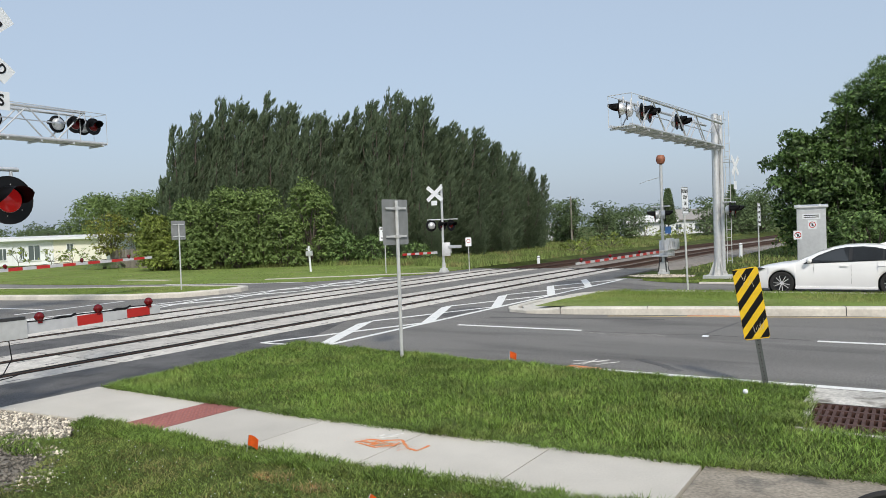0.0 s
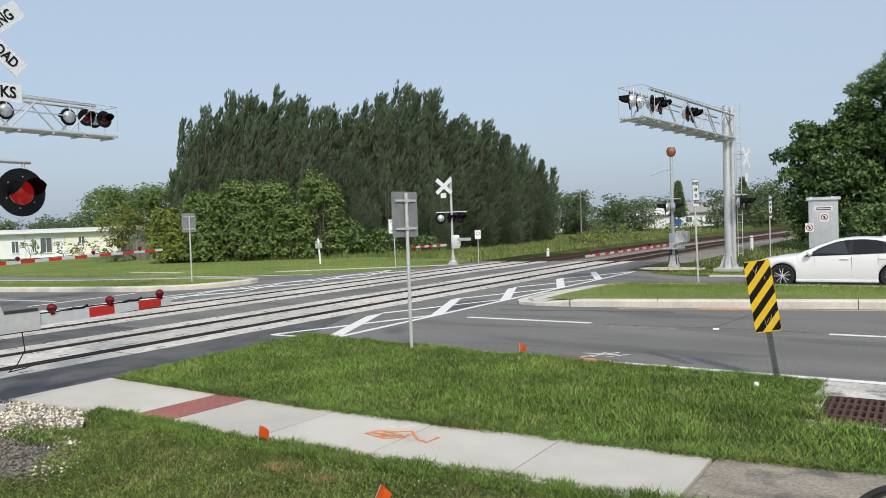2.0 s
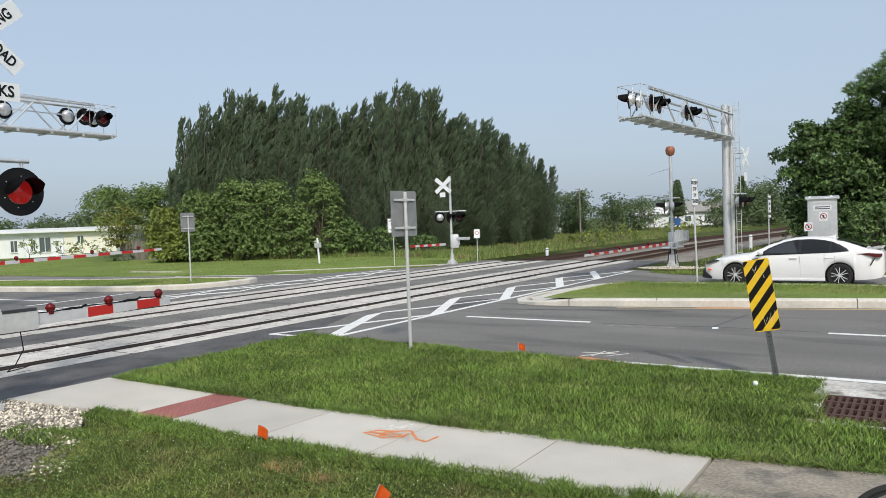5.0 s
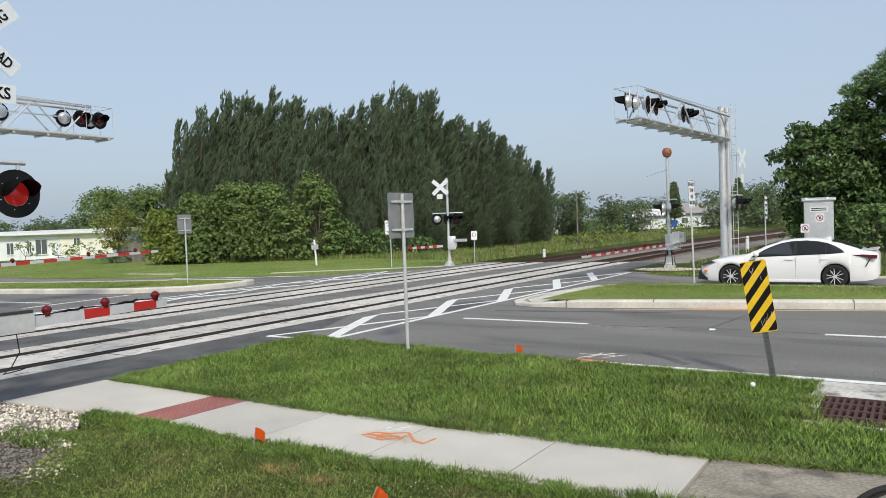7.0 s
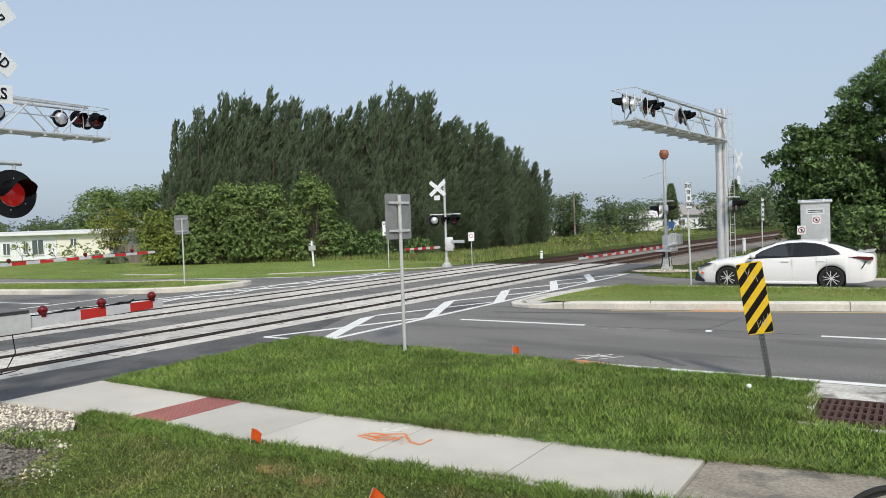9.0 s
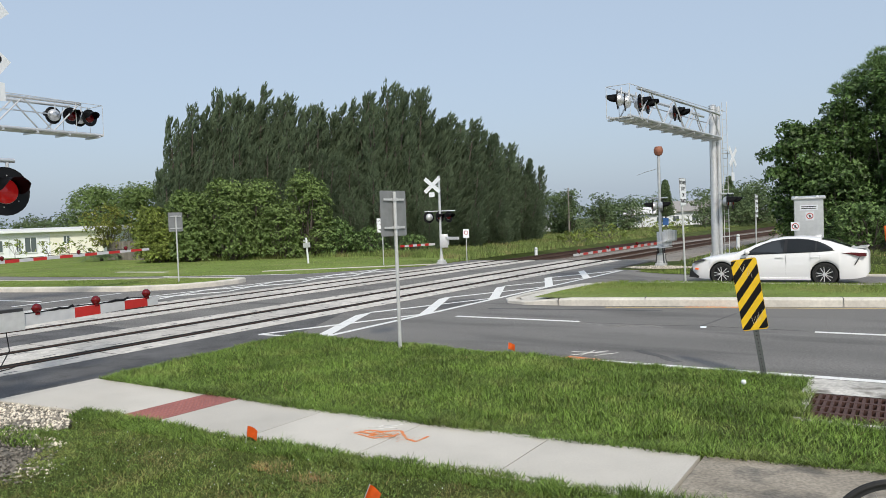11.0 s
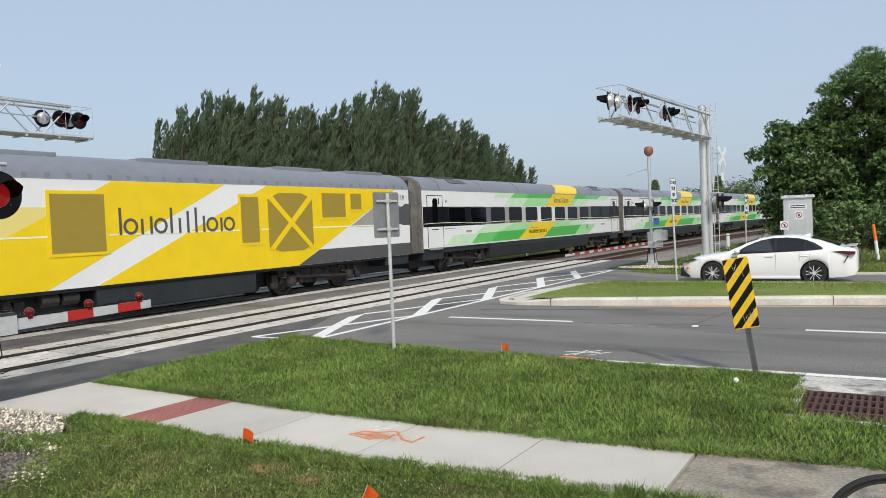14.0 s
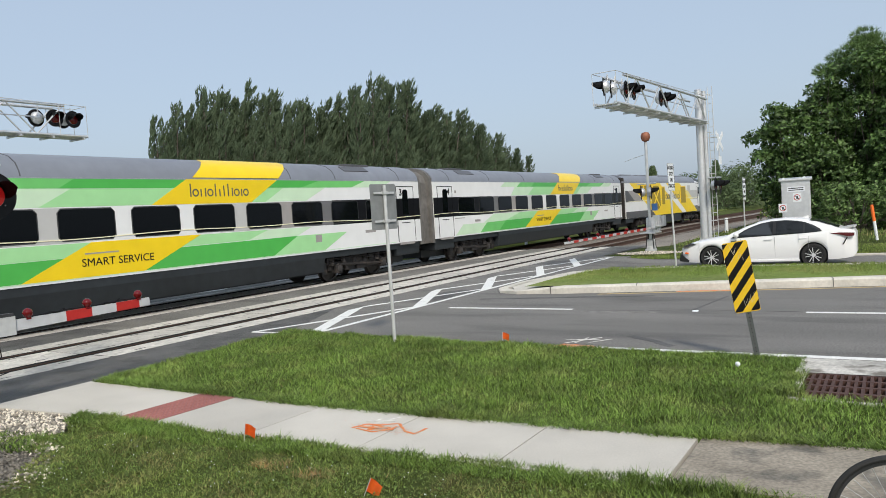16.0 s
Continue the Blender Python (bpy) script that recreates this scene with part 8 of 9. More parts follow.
build_house(-42.0, 140, 33.2, 9, 7, 2.6, 4.0, STUCCO, ROOF_WHITE, "distant white house behind the tracks", [(-2, 1.4, 1.2, 1.1), (2, 1.4, 1.2, 1.1)], "distant houses")
build_house(-38.0, 155, 33.2, 11, 8, 2.9, 5.2, STUCCO, ROOF_GREY, "distant house with a grey shingle roof", [(-3, 1.5, 1.2, 1.1), (1, 1.5, 1.2, 1.1)], "distant houses")
build_house(-52.5, 111, 33.2, 5.5, 6, 2.3, 3.0, STUCCO, ROOF_WHITE, "small distant white house among trees", [(1, 1.4, 1.2, 1.0)], "distant houses")


def build_fence():
    t = thing("fence", Matrix(), "weathered grey wooden board fence beside the house", "fence")
    a, b = Vector((-58.5, 37.6)), Vector((-48.3, 37.0))
    n = 44
    me = None
    for i in range(n):
        p = a.lerp(b, i / n)
        if me is None:
            bm = bmesh.new()
            prism(bm, [(-0.095, -0.1), (0.095, -0.1), (0.095, 1.52), (0.06, 1.58), (-0.06, 1.58), (-0.095, 1.52)], "y", -0.012, 0.012)
            ob = part("board", bm, FENCE, t)
            me = ob.data
        else:
            ob = new("board", me)
            ob.parent = t
        ob.matrix_basis = pose(p.x, p.y, rng.uniform(-0.04, 0.04), 0, rng.uniform(-1.2, 1.2), -3)
    bm = bmesh.new()
    for z in (0.4, 1.2):
        tube(bm, (a.x, a.y + 0.05, z), (b.x, b.y + 0.05, z), 0.04, n=4)
    part("rail", bm, FENCE, t)


build_fence()


def broad_tree(name, x, y, h, w, mat, label, size, blobs, density, trunk_h=0.3, group="", r_k=(0.13, 0.24), lean=(0, 0), droop=0.0):
    """A tapered trunk, limbs and an uneven crown of leafy clumps with gaps."""
    t = thing(name, pose(x, y, -0.1), label, "tree", group)
    bm = bmesh.new()
    fork = Vector((lean[0] * 0.3, lean[1] * 0.3, h * trunk_h))
    limb(bm, (0, 0, -0.2), fork, 0.035 * h * 0.6, 0.025 * h * 0.6, 9, 0.05)
    cs = []
    for i in range(blobs):
        a = rng.uniform(0, 6.28)
        u = rng.uniform(0, 1) ** 0.5
        z = h * (trunk_h + (0.97 - trunk_h) * rng.uniform(0, 1))
        k = (z / h - trunk_h) / (1 - trunk_h)
        spread = w / 2 * (0.55 + 0.9 * k - 1.15 * k * k * k)
        r = w * rng.uniform(*r_k)
        c = Vector((math.cos(a) * u * spread + lean[0] * k, math.sin(a) * u * spread + lean[1] * k, z - r * 0.5))
        cs.append((c.x, c.y, c.z, r))
        limb(bm, fork, c, 0.006 * h, 0.012, 5)
    part("trunk", bm, BARK, t)
    v, f = clump_crown(cs, density / (size / 0.2) ** 2, size, droop=droop)
    c = new("crown", mesh_from_arrays("crown", v, f, mat))
    c.parent = t
    return t


def build_open_pine(x, y, h, spread, label):
    """A tall old pine: a bare forking trunk with round cushions of needles at the limbs' ends and sky between them."""
    t = thing("open_pine", pose(x, y, -0.1), label, "tree")
    bm = bmesh.new()
    limb(bm, (0, 0, -0.2), (0.2, 0.1, h * 0.55), 0.28, 0.17, 9, 0.04)
    limb(bm, (0.2, 0.1, h * 0.55), (0.1, 0.2, h * 0.96), 0.17, 0.05, 7, 0.06)
    cs, ds = [], []
    for i in range(52):
        k = rng.uniform(0.70, 1.0)
        a = rng.uniform(0, 6.28)
        reach = spread * min(1.0, (1.06 - k) / 0.26) ** 0.7 * rng.uniform(0.35, 1.0)
        root = Vector((0.15, 0.1, h * (k - 0.06)))
        tip = Vector((math.cos(a) * reach, math.sin(a) * reach, h * k + rng.uniform(-0.3, 0.4)))
        limb(bm, root, tip, 0.06, 0.02, 5, 0.25)
        r = rng.uniform(0.5, 0.95)
        n = int(170 * r)
        d = unit(n)
        cs.append(np.array(tip) + d * r * np.array((1, 1, 0.42)) * rng.uniform(0.5, 1.0, (n, 1)))
        ds.append(d + np.array((0, 0, 0.5)))
    part("trunk", bm, BARK, t)
    c, d = np.repeat(np.vstack(cs), 5, 0), np.repeat(np.vstack(ds), 5, 0)
    n = len(c)
    along = d + rng.normal(0, 0.6, (n, 3))
    along /= np.linalg.norm(along, axis=1, keepdims=True)
    side = np.cross(along, rng.normal(size=(n, 3)))
    side /= np.linalg.norm(side, axis=1, keepdims=True)
    v = np.empty((n, 3, 3))
    v[:, 0], v[:, 1], v[:, 2] = c + side * 0.018, c - side * 0.018, c + along * rng.uniform(0.22, 0.38, (n, 1))
    crown = new("crown", mesh_from_arrays("crown", v.reshape(-1, 3), np.arange(n * 3).reshape(n, 3), LEAF_MID))
    crown.parent = t


# the large tree and its undergrowth beyond the far lanes
broad_tree("broadleaf_tree", -0.7, 47.6, 9.9, 7.2, LEAF_DARK, "large dark green broadleaf tree with hanging clumps", 0.23, 110, 820, 0.05, r_k=(0.075, 0.13), droop=0.55)
broad_tree("broadleaf_tree", 2.2, 48.6, 9.6, 8.0, LEAF_DARK, "tall dark green tree beside the cabinet", 0.24, 70, 640, 0.08, r_k=(0.09, 0.15), droop=0.55)
broad_tree("broadleaf_tree", -4.8, 46.8, 7.6, 5.0, LEAF_DARK, "dark green leafy tree edge with drooping twigs", 0.23, 74, 900, 0.10, r_k=(0.10, 0.16), droop=0.55)
broad_tree("broadleaf_tree", -3.0, 47.4, 8.8, 4.5, LEAF_DARK, "dark green broadleaf tree between its larger neighbours", 0.23, 48, 820, 0.10, r_k=(0.10, 0.17), droop=0.55)
build_open_pine(-0.5, 50.0, 10.8, 3.5, "tall old pine with open cushions of needles above the broadleaf trees")
for x, y, w, d, h in ((-1.6, 40.8, 4.5, 3, 2.7), (0.8, 40.2, 4.5, 3, 2.4), (3.6, 40.4, 4.5, 3, 2.6), (-2.4, 43.5, 4.5, 4, 2.7), (1.2, 43.2, 5, 4, 3.4)):
    bush("undergrowth", x, y, w, d, h, LEAF_MID, "rambling green undergrowth below the trees", 0.18, 460, "undergrowth", 16, low=0.1)
bush("undergrowth", -3.4, 45.6, 6.5, 4, 5.0, LEAF_DARK, "dark leafy mass under the large trees", 0.22, 520, "undergrowth", 30, low=0.1)
bush("undergrowth", 1.8, 45.8, 7.0, 4, 5.4, LEAF_DARK, "dark leafy mass under the large trees", 0.22, 520, "undergrowth", 30, low=0.1)
# growth along the railway
for x, y, w, d, h in ((-7.5, 64, 4, 4, 1.6), (-6.5, 84, 5, 5, 2.4), (-6.0, 104, 6, 6, 2.8), (-24.5, 60, 4, 4, 1.2), (-26, 72, 5, 5, 1.5), (-25, 90, 6, 6, 1.6), (-37, 119, 7, 6, 2.2), (-31, 118, 7, 6, 2.0)):
    bush("wild_bush", x, y, w, d, h, LEAF_LIGHT, "low wild bush beside the railway", 0.3, 200, "wild bushes", 14, low=0.1)
# trees far off, by the houses
broad_tree("distant_tree", -22.0, 135.0, 6.6, 8.0, LEAF_FAR, "rounded dark green tree beyond the field", 0.34, 36, 150, 0.05, "distant trees", (0.14, 0.22))
for x, y, h, w in ((-42.4, 97.7, 6.0, 6.5), (-39.6, 95, 6.3, 5.5), (-37.3, 101.1, 5.6, 5.5), (-36.0, 108.5, 5.2, 6), (-44.5, 102, 4.6, 5)):
    broad_tree("distant_tree", x, y, h, w, LEAF_FAR, "rounded green tree in the distance", 0.25, 36, 190, 0.05, "distant trees", (0.15, 0.25))
for x, y, h, w in ((-25.9, 114.5, 6.4, 6), (-25.5, 126, 6.6, 9), (-7.0, 124, 6.2, 8), (-28, 150, 7.5, 10), (-24, 152, 8.5, 11), (-5, 152, 9.5, 12), (-6, 140, 9, 12), (-48, 165, 6.5, 14), (-60, 170, 5.5, 14), (-31, 170, 7, 14), (-24, 128, 4.5, 6)):
    broad_tree("distant_tree", x, y, h, w, LEAF_FAR, "hazy green tree in the distance", 0.34, 32, 130, 0.05, "distant trees", (0.15, 0.25))
for x, y, h, w in ((-88.0, 55.9, 8.6, 10), (-81.7, 57.5, 8.8, 10), (-77, 60, 8.0, 9)):
    broad_tree("shade_tree", x, y, h, w, SHRUB, "broad green shade tree behind the house", 0.26, 50, 300, 0.2, "shade trees", (0.13, 0.22))
for x, y, h, w in ((-114.8, 56.4, 6.0, 9), (-110.5, 60.2, 5.6, 9), (-102.0, 60.7, 6.4, 8), (-124, 54, 6.0, 10), (-133, 50, 6.2, 10), (-95, 62, 6.0, 8)):
    broad_tree("distant_tree", x, y, h, w, LEAF_FAR, "olive green tree behind the house", 0.30, 32, 140, 0.12, "trees behind the house", (0.15, 0.25))
broad_tree("garden_tree", -58.8, 37.9, 5.1, 5.0, LEAF_YELLOW, "sparse yellow-green garden tree with bare stems", 0.2, 40, 200, 0.25, "", (0.10, 0.17))
broad_tree("garden_tree", -56.3, 38.4, 3.6, 3.0, LEAF_YELLOW, "sparse yellow-green garden tree with bare stems", 0.2, 12, 80, 0.25, "", (0.10, 0.17))
for x, y in ((-76.0, 38.7), (-72.8, 40.3), (-70.6, 41.2), (-68.8, 42.0)):
    broad_tree("garden_shrub", x, y, 2.0, 2.6, LEAF_LIGHT, "small garden shrub with leaf tufts on bare stems", 0.26, 10, 170, 0.3, "garden shrubs", (0.10, 0.16))


def build_palm(x, y, h, reach, n, label, z0=0.0):
    """A palm: a ringed trunk and arching fronds of narrow leaflets."""
    t = thing("palm_tree", pose(x, y, -0.1), label, "palm tree", "palms")
    bm = bmesh.new()
    tube(bm, (0, 0, 0), (0.05, 0.02, h), 0.16, 0.12, 9)
    part("trunk", bm, BARK, t)
    vs, fs, k = [], [], 0
    for i in range(n):
        a = 6.283 * i / n + rng.uniform(-0.2, 0.2)
        rise = rng.uniform(0.1, 0.9)
        for j in range(24):
            u = (j + 1) / 24
            c = np.array((math.cos(a) * reach * u, math.sin(a) * reach * u, h + reach * (rise * u - (0.55 + rise) * u * u)))
            for s in (-1, 1):
                side = np.array((-math.sin(a) * s, math.cos(a) * s, -0.5)) * reach * 0.28 * (1 - u * 0.6)
                fwd = np.array((math.cos(a), math.sin(a), -0.2)) * reach * 0.1
                vs += [c, c + fwd * 0.35, c + side + fwd]
                fs.append((k, k + 1, k + 2))
                k += 3
    c = new("crown", mesh_from_arrays("crown", np.array(vs), np.array(fs), LEAF_FAR))
    c.parent = t


build_palm(-99.1, 54.6, 4.2, 2.4, 22, "shaggy fan palm behind the house")
build_palm(-119.0, 50, 4.4, 2.6, 20, "shaggy fan palm behind the house")
build_palm(-57.0, 36.0, 0.6, 2.2, 16, "young palm with arching fronds by the fence")


def build_norfolk_pine(x, y, h, label):
    """A tall thin pine with level tiers of branches."""
    t = thing("norfolk_pine", pose(x, y, -0.1), label, "tree", "norfolk pines")
    bm = bmesh.new()
    tube(bm, (0, 0, 0), (0, 0, h), 0.2, 0.03, 7)
    vs = []
    cs = []
    for i in range(18):
        z = h * (0.25 + 0.74 * i / 18)
        r = h * 0.17 * (1 - i / 18) ** 0.8 + 0.15
        for j in range(7):
            a = 6.283 * j / 7 + i
            tip = Vector((math.cos(a) * r, math.sin(a) * r, z + r * 0.25))
            tube(bm, (0, 0, z), tip, 0.03, 0.01, 3, cap=False)
            for u in np.linspace(0.3, 1.0, 9):
                cs.append((tip.x * u, tip.y * u, z + r * 0.25 * u))
    part("trunk", bm, BARK, t)
    c = np.repeat(np.array(cs), 5, 0)
    c = c + rng.normal(0, 0.12, c.shape)
    v, f = leaves(c, unit(len(c)), 0.5, 0.25)
    o = new("crown", mesh_from_arrays("crown", v, f, LEAF_FAR))
    o.parent = t


build_norfolk_pine(-36.5, 131.5, 8.6, "thin layered pine in the distance")
build_norfolk_pine(-31.0, 159.0, 10.0, "thin layered pine in the distance")
t = thing("utility_pole", pose(-38.9, 93.0, 0), "distant wooden utility pole", "utility pole")
bm = bmesh.new()
tube(bm, (0, 0, 0), (0, 0, 6.3), 0.12, 0.09, 8)
part("pole", bm, FENCE, t)


# ---- small things on the near ground ----
def build_flag(x, y, turn, tilt, h=0.18):
    t = thing("marker_flag", pose(x, y, 0.0, 0, tilt, turn), "small orange utility marking flag stuck in the grass", "flag", "marking flags")
    bm = bmesh.new()
    tube(bm, (0, 0, -0.05), (0, 0, h), 0.003, n=5)
    part("wire", bm, GALV, t)
    bm = bmesh.new()
    n = 5
    rows = []
    for i in range(n + 1):
        u = i / n
        rows.append([bm.verts.new((u * 0.105, 0.02 * math.sin(u * 4), z0 - 0.035 * u)) for z0 in (h - 0.105, h)])
    for a, b in zip(rows, rows[1:]):
        bm.faces.new((a[0], b[0], b[1], a[1]))
    bmesh.ops.solidify(bm, geom=bm.faces[:], thickness=0.002)
    part("flag_sheet", bm, ORANGE, t, smooth=True)


build_flag(-5.46, 4.84, 33, 8, 0.21)
build_flag(-3.50, 4.20, 40, 24, 0.17)
build_flag(-5.36, 10.17, 33, 4, 0.19)


def paint_strokes(strokes, mat, z, label, name="survey_paint", w=0.05):
    bm = bmesh.new()
    for (x0, y0), (x1, y1), k in strokes:
        a, b = Vector((x0, y0)), Vector((x1, y1))
        d = (b - a).normalized()
        s = Vector((-d.y, d.x)) * w * k / 2
        n = 6
        pts = []
        for i in range(n + 1):
            p = a.lerp(b, i / n)
            pts.append(p + s * rng.uniform(0.7, 1.3))
        for i in range(n, -1, -1):
            p = a.lerp(b, i / n)
            pts.append(p - s * rng.uniform(0.7, 1.3))
        prism(bm, pts, "z", z - 0.003, z)
        z += 0.0003
    return tagged(part(name, bm, mat), label, "paint marking", kind="structure")


def chain(points, k):
    """Strokes from point to point."""
    return [(a, b, k) for a, b in zip(points, points[1:])]


paint_strokes(chain([(-4.70, 5.57), (-4.63, 5.72), (-4.46, 5.75), (-4.32, 5.85), (-4.21, 5.74), (-4.10, 5.64), (-3.97, 5.60), (-3.96, 5.80)], 0.8) + chain([(-4.64, 5.56), (-4.40, 5.52), (-4.29, 5.66), (-4.52, 5.72), (-4.50, 5.57), (-4.27, 5.62), (-4.28, 5.75)], 0.6) + chain([(-4.66, 5.62), (-4.45, 5.63), (-4.32, 5.70)], 0.9),
              ORANGE_PAINT, 0.0385, "sprayed orange survey paint on the sidewalk", w=0.034)
paint_strokes(chain([(-4.63, 5.79), (-4.60, 5.93), (-4.51, 5.96), (-4.55, 5.80), (-4.44, 6.04)], 0.5) + chain([(-4.70, 5.80), (-4.52, 5.88), (-4.40, 5.90)], 0.5), WHITE_MARK, 0.0385, "sprayed white survey paint on the sidewalk", w=0.04)


def build_overspray():
    """Fine drops of orange paint round the sprayed marks."""
    p = rng.normal((-4.42, 5.65), (0.17, 0.06), (420, 2))
    r = rng.uniform(0.002, 0.007, 420)
    a = np.arange(5) * 1.2566
    v = np.empty((420, 5, 3))
    v[..., 0] = p[:, :1] + r[:, None] * np.cos(a)
    v[..., 1] = p[:, 1:] + r[:, None] * np.sin(a)
    v[..., 2] = 0.0375
    base = np.arange(420)[:, None] * 5
    f = np.concatenate([base + np.array((0, 1, 2)), base + np.array((0, 2, 3)), base + np.array((0, 3, 4))])
    tagged(new("paint_drops", mesh_from_arrays("paint_drops", v.reshape(-1, 3), f, ORANGE_PAINT)), "fine orange paint drops on the sidewalk", "paint marking", kind="stuff")


build_overspray()
paint_strokes([((-4.6, 10.16), (-3.85, 10.2), 2.0), ((-4.4, 10.3), (-3.9, 10.24), 1.6)], ORANGE_PAINT, 0.010, "sprayed orange survey paint on the road edge")
paint_strokes([((-4.4, 10.4), (-4.0, 10.95), 0.7), ((-4.5, 10.7), (-3.95, 10.75), 0.6), ((-4.25, 10.45), (-4.2, 10.9), 0.6), ((-4.05, 10.5), (-3.8, 10.85), 0.6)], WHITE_MARK, 0.010, "sprayed white survey paint on the road")
paint_strokes([((-4.3, 16.84), (-3.0, 17.12), 2.2), ((-4.0, 16.96), (-3.2, 17.12), 1.8)], ORANGE_PAINT, 0.0075, "sprayed orange survey paint by the kerb")

# marks on the road: scuffs, sealed cracks, darker streaks, kerb joints
paint_strokes(chain([(-5.6, 13.80), (-4.9, 13.52), (-4.35, 13.66), (-3.9, 13.70)], 1.0) + chain([(-5.2, 13.62), (-4.6, 13.74), (-4.1, 13.86)], 0.7), SCUFF, 0.0035, "pale scuffed patch on the asphalt", "road_scuff", w=0.11)
paint_strokes(chain([(-5.5, 13.86), (-4.06, 13.93), (-3.26, 14.08), (-1.5, 14.0)], 0.5) + chain([(-3.3, 14.1), (-3.05, 16.1)], 0.9), SEAL, 0.003, "dark sealed crack in the asphalt", "sealed_crack", w=0.05)
paint_strokes(chain([(-3.62, 11.20), (-3.15, 10.85), (-2.8, 10.5)], 1.0) + chain([(-8.6, 15.4), (-6.0, 15.9), (-4.6, 16.1)], 1.2), ASPHALT_DARK, 0.003, "dark streaks on the asphalt", "tyre_mark", w=0.14)
paint_strokes(chain([(-10.1, 15.1), (-10.0, 17.3)], 1.0), ASPHALT_DARK, 0.0045, "dark oily asphalt patch between the markings", "asphalt_patch", w=0.75)
for kx, ky, turn in ((-7.24, 16.55, 11.9), (-5.23, 16.97, 11.9), (-3.2, 17.40, 11.9), (-1.2, 17.8, 11.9), (0.9, 18.07, 0), (2.9, 18.18, 0), (4.9, 18.18, 0)):
    bm = bmesh.new()
    box(bm, -0.005, 0.005, -0.13, 0.30, 0.0, 0.19 if kx > -6.6 else 0.165, m=pose(kx, ky - 0.02, 0.006, 0, 0, turn))
    tagged(part("kerb_joint", bm, SEAL), "dark open joint across the kerb", "kerb joint", kind="structure")

# litter and a raised marker
t = thing("golf_ball", pose(-1.66, 9.08, 0.10), "small white ball lying in the grass", "ball")
bm = bmesh.new()
bmesh.ops.create_uvsphere(bm, u_segments=12, v_segments=8, radius=0.03)
part("ball", bm, WHITE_SIGN, t, smooth=True)
t = thing("road_stud", pose(-3.22, 13.9, 0.0), "white reflective road stud between lanes", "road stud")
bm = bmesh.new()
prism(bm, [(-0.05, 0.0), (0.05, 0.0), (0.03, 0.02), (-0.03, 0.02)], "x", -0.05, 0.05)
part("stud", bm, WHITE_SIGN, t)


# ---- the bicycle wheel at the edge of the walk ----
def build_bicycle():
    t = thing("bicycle", pose(-0.06, 4.37, 0.016, 0, 0, 14), "parked bicycle with a black tyre standing on the grass", "bicycle")
    RUB = material("bicycle_tyre", (0.02, 0.02, 0.02), 0.8, var=0.2, scale=30)
    r = 0.34
    w = new("front_wheel")
    w.parent = t
    w.matrix_basis = pose(0, 0, r, 90)
    bm = bmesh.new()
    prof = [(r - 0.036 + 0.018 * math.cos(a), 0.018 * math.sin(a)) for a in [k * math.pi / 4 for k in range(8)]]
    prof = [(q + 0.018, z) for q, z in prof]
    lathe(bm, prof + prof[:1], 56)
    bmesh.ops.delete(bm, geom=[f for f in bm.faces if len(f.verts) > 4], context="FACES_ONLY")
    part("tyre", bm, RUB, w, "black rubber tyre", smooth=True)
    bm = bmesh.new()
    lathe(bm, [(r - 0.034, -0.011), (r - 0.05, -0.009), (r - 0.05, 0.009), (r - 0.034, 0.011)], 56)
    bmesh.ops.delete(bm, geom=[f for f in bm.faces if len(f.verts) > 4], context="FACES_ONLY")
    part("rim", bm, DARK, w, "dark rim")
    bm = bmesh.new()
    tube(bm, (0, 0, -0.04), (0, 0, 0.04), 0.018, n=10)
    part("hub", bm, GALV, w)
    bm = bmesh.new()
    for k in range(32):
        a = 6.283 * k / 32
        b = a + (0.35 if k % 2 else -0.35)
        tube(bm, (0.017 * math.cos(b), 0.017 * math.sin(b), 0.03 if k % 4 < 2 else -0.03), ((r - 0.05) * math.cos(a), (r - 0.05) * math.sin(a), 0), 0.0012, n=4)
    part("spokes", bm, GALV, w, "thin steel spokes")
    bm = bmesh.new()
    for s in (-0.05, 0.05):
        tube(bm, (0, s, r), (0.12, s * 0.8, 0.74), 0.012, n=8)
    tube(bm, (0.12, 0, 0.72), (0.19, 0, 1.0), 0.018, n=8)
    part("fork", bm, DARK, t)


build_bicycle()


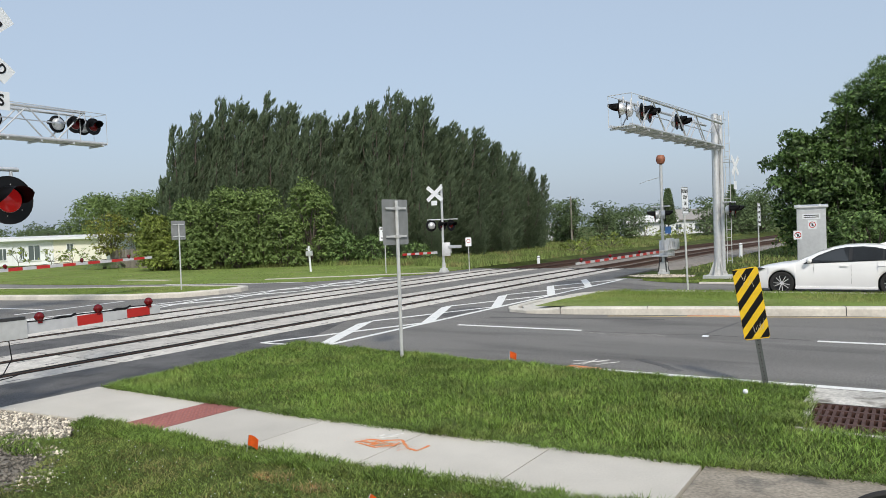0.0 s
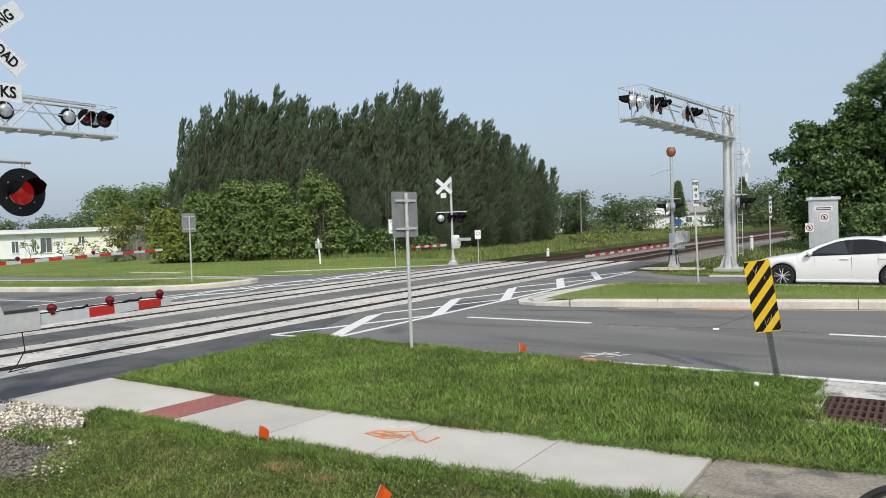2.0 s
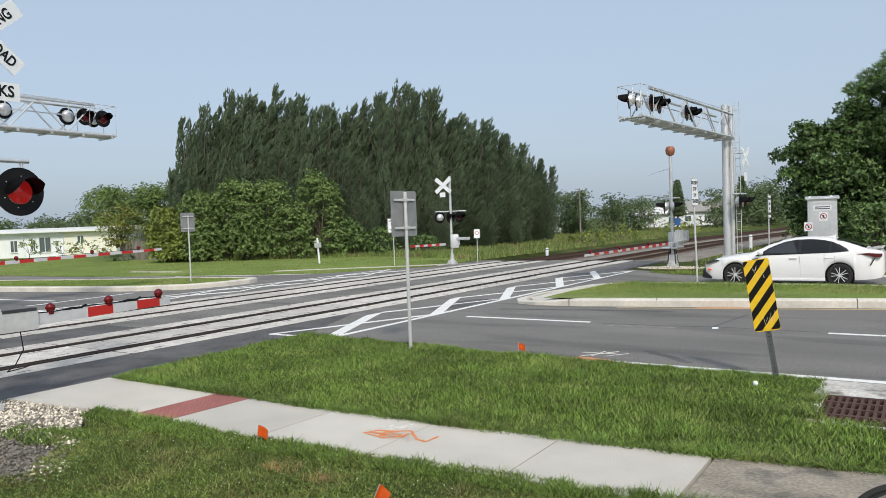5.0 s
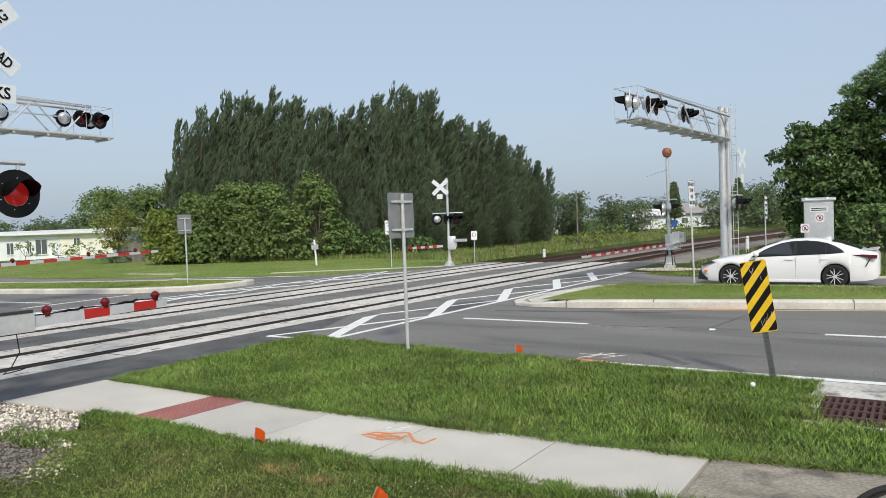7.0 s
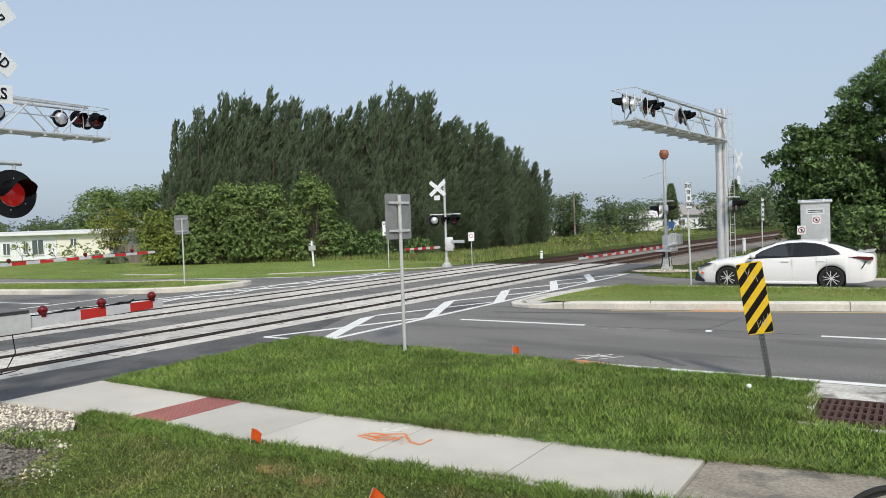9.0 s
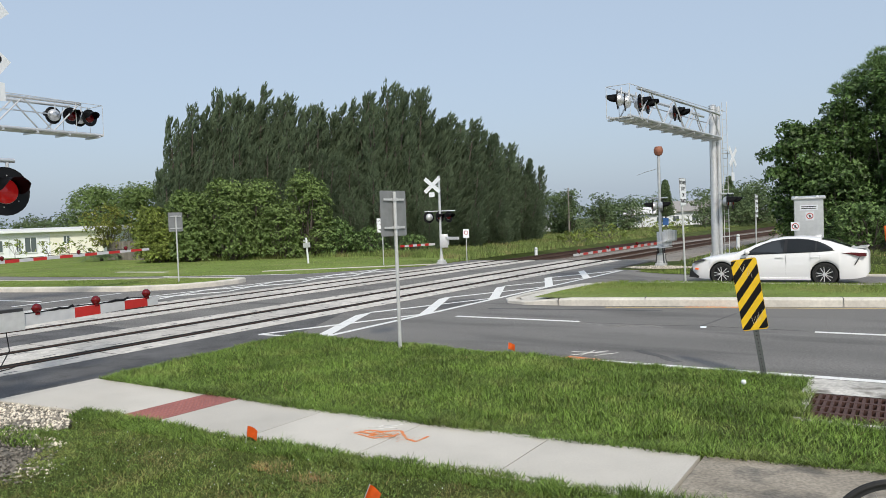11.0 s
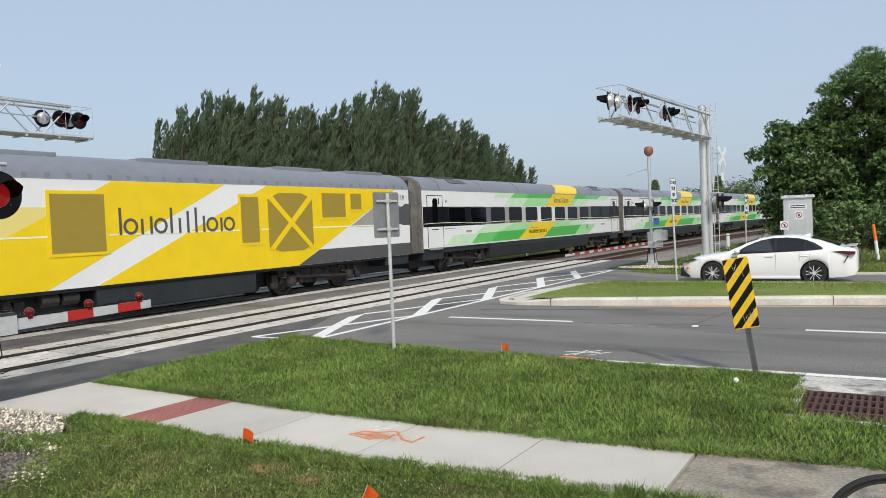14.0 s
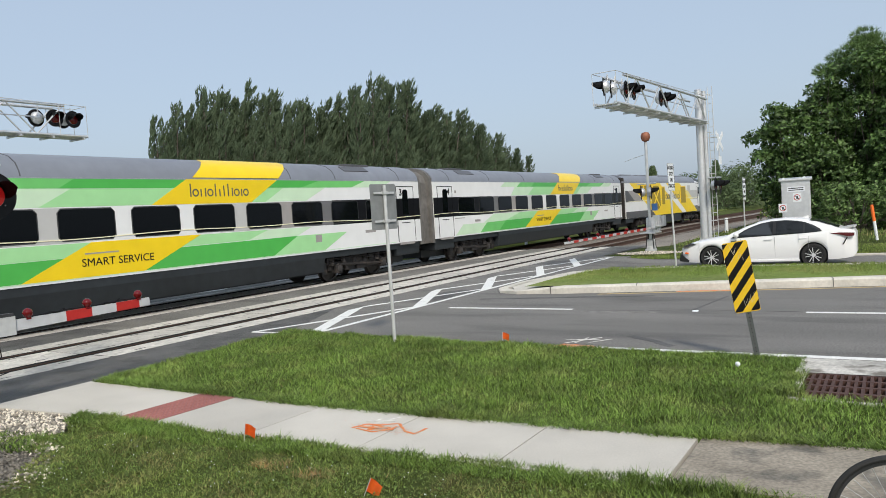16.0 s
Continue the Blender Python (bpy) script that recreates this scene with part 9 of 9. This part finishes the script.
# ---- crossing panels and ties, piece by piece ----
def build_panels():
    for xc in TRACKS:
        t = thing("crossing_panels", pose(xc, 0, 0), "worn concrete crossing panels between and beside the rails", "crossing panel", kind="structure")
        meshes = []
        for w, slots in ((1.02, ((-0.4, 0.55), (0.35, 0.6), (-0.38, -0.6), (0.4, -0.5))), (0.58, ((-0.12, 0.6), (0.14, -0.55)))):
            bm = bmesh.new()
            box(bm, -w / 2, w / 2, -1.198, 1.198, -0.1, 0.014, bevel=0.012)
            for sx, sy in slots:
                box(bm, sx - 0.022, sx + 0.022, sy - 0.11, sy + 0.11, 0.008, 0.0155, mi=1)
            o = part("panel", bm, [PANEL, DARK], t)
            meshes.append(o.data)
            bpy.data.objects.remove(o)
        y = 4.0
        while y < 34.5:
            for x, me in ((0, meshes[0]), (-1.21, meshes[1]), (1.21, meshes[1])):
                o = new("panel", me)
                o.parent = t
                o.matrix_basis = pose(x, y, rng.uniform(-0.003, 0.003), 0, rng.uniform(-0.15, 0.15), 180 * int(rng.integers(0, 2)))
            y += 2.44
    for xc in TRACKS:
        t = thing("railway_ties", pose(xc, 0, 0), "weathered grey ties under the rails", "railway tie", kind="structure")
        bm = bmesh.new()
        box(bm, -1.3, 1.3, -0.115, 0.115, -0.36, -0.165, bevel=0.012)
        o = part("tie", bm, TIE, t)
        me = o.data
        o.matrix_basis = pose(0, 35.7, 0)
        for k in range(1, 110):
            o = new("tie", me)
            o.parent = t
            o.matrix_basis = pose(bend(35.7 + 0.53 * k), 35.7 + 0.53 * k, rng.uniform(-0.006, 0.006), 0, 0, rng.uniform(-1, 1))


build_panels()


# ---- what moves ----
def motions():
    for unit_ob, back, turn in train:
        rows = []
        for t in [float(v) for v in range(10)] + [10.0 + 0.25 * k for k in range(25)]:
            y = GAP_AT_14 + back - SPEED * (t - 14.0) + float(np.interp(t, LAG_T, LAG))
            ahead, behind = (y - 22.4, y) if unit_ob is loco else (y, y + 25.0)
            swing = math.degrees(math.atan2(bend(behind) - bend(ahead), behind - ahead))
            rows.append((t, pose(TRACK_X + bend(y), y, RAIL_Z, 0, 0, turn - swing)))
        walk(unit_ob, rows)
    # the car rolls up to the crossing and stops
    creep = [(0.0, 1.62), (0.5, 1.60), (1.0, 1.56), (1.5, 1.47), (2.0, 1.33), (2.5, 1.11), (3.0, 0.82), (3.5, 0.53), (4.0, 0.28), (4.5, 0.11), (5.0, 0.03), (5.5, 0.0), (10.0, 0.0), (16.0, 0.0)]
    walk(car, [(t, pose(CAR_X + d, CAR_Y, LANE_Z + 0.005)) for t, d in creep])
    for w in car_wheels:
        p = w.matrix_basis.translation.copy()
        walk(w, [(t, Matrix.Translation(p) @ pose(0, 0, 0, 0, math.degrees(d / 0.335), 0)) for t, d in creep])


CAR_X, CAR_Y = -3.45, 24.4
motions()
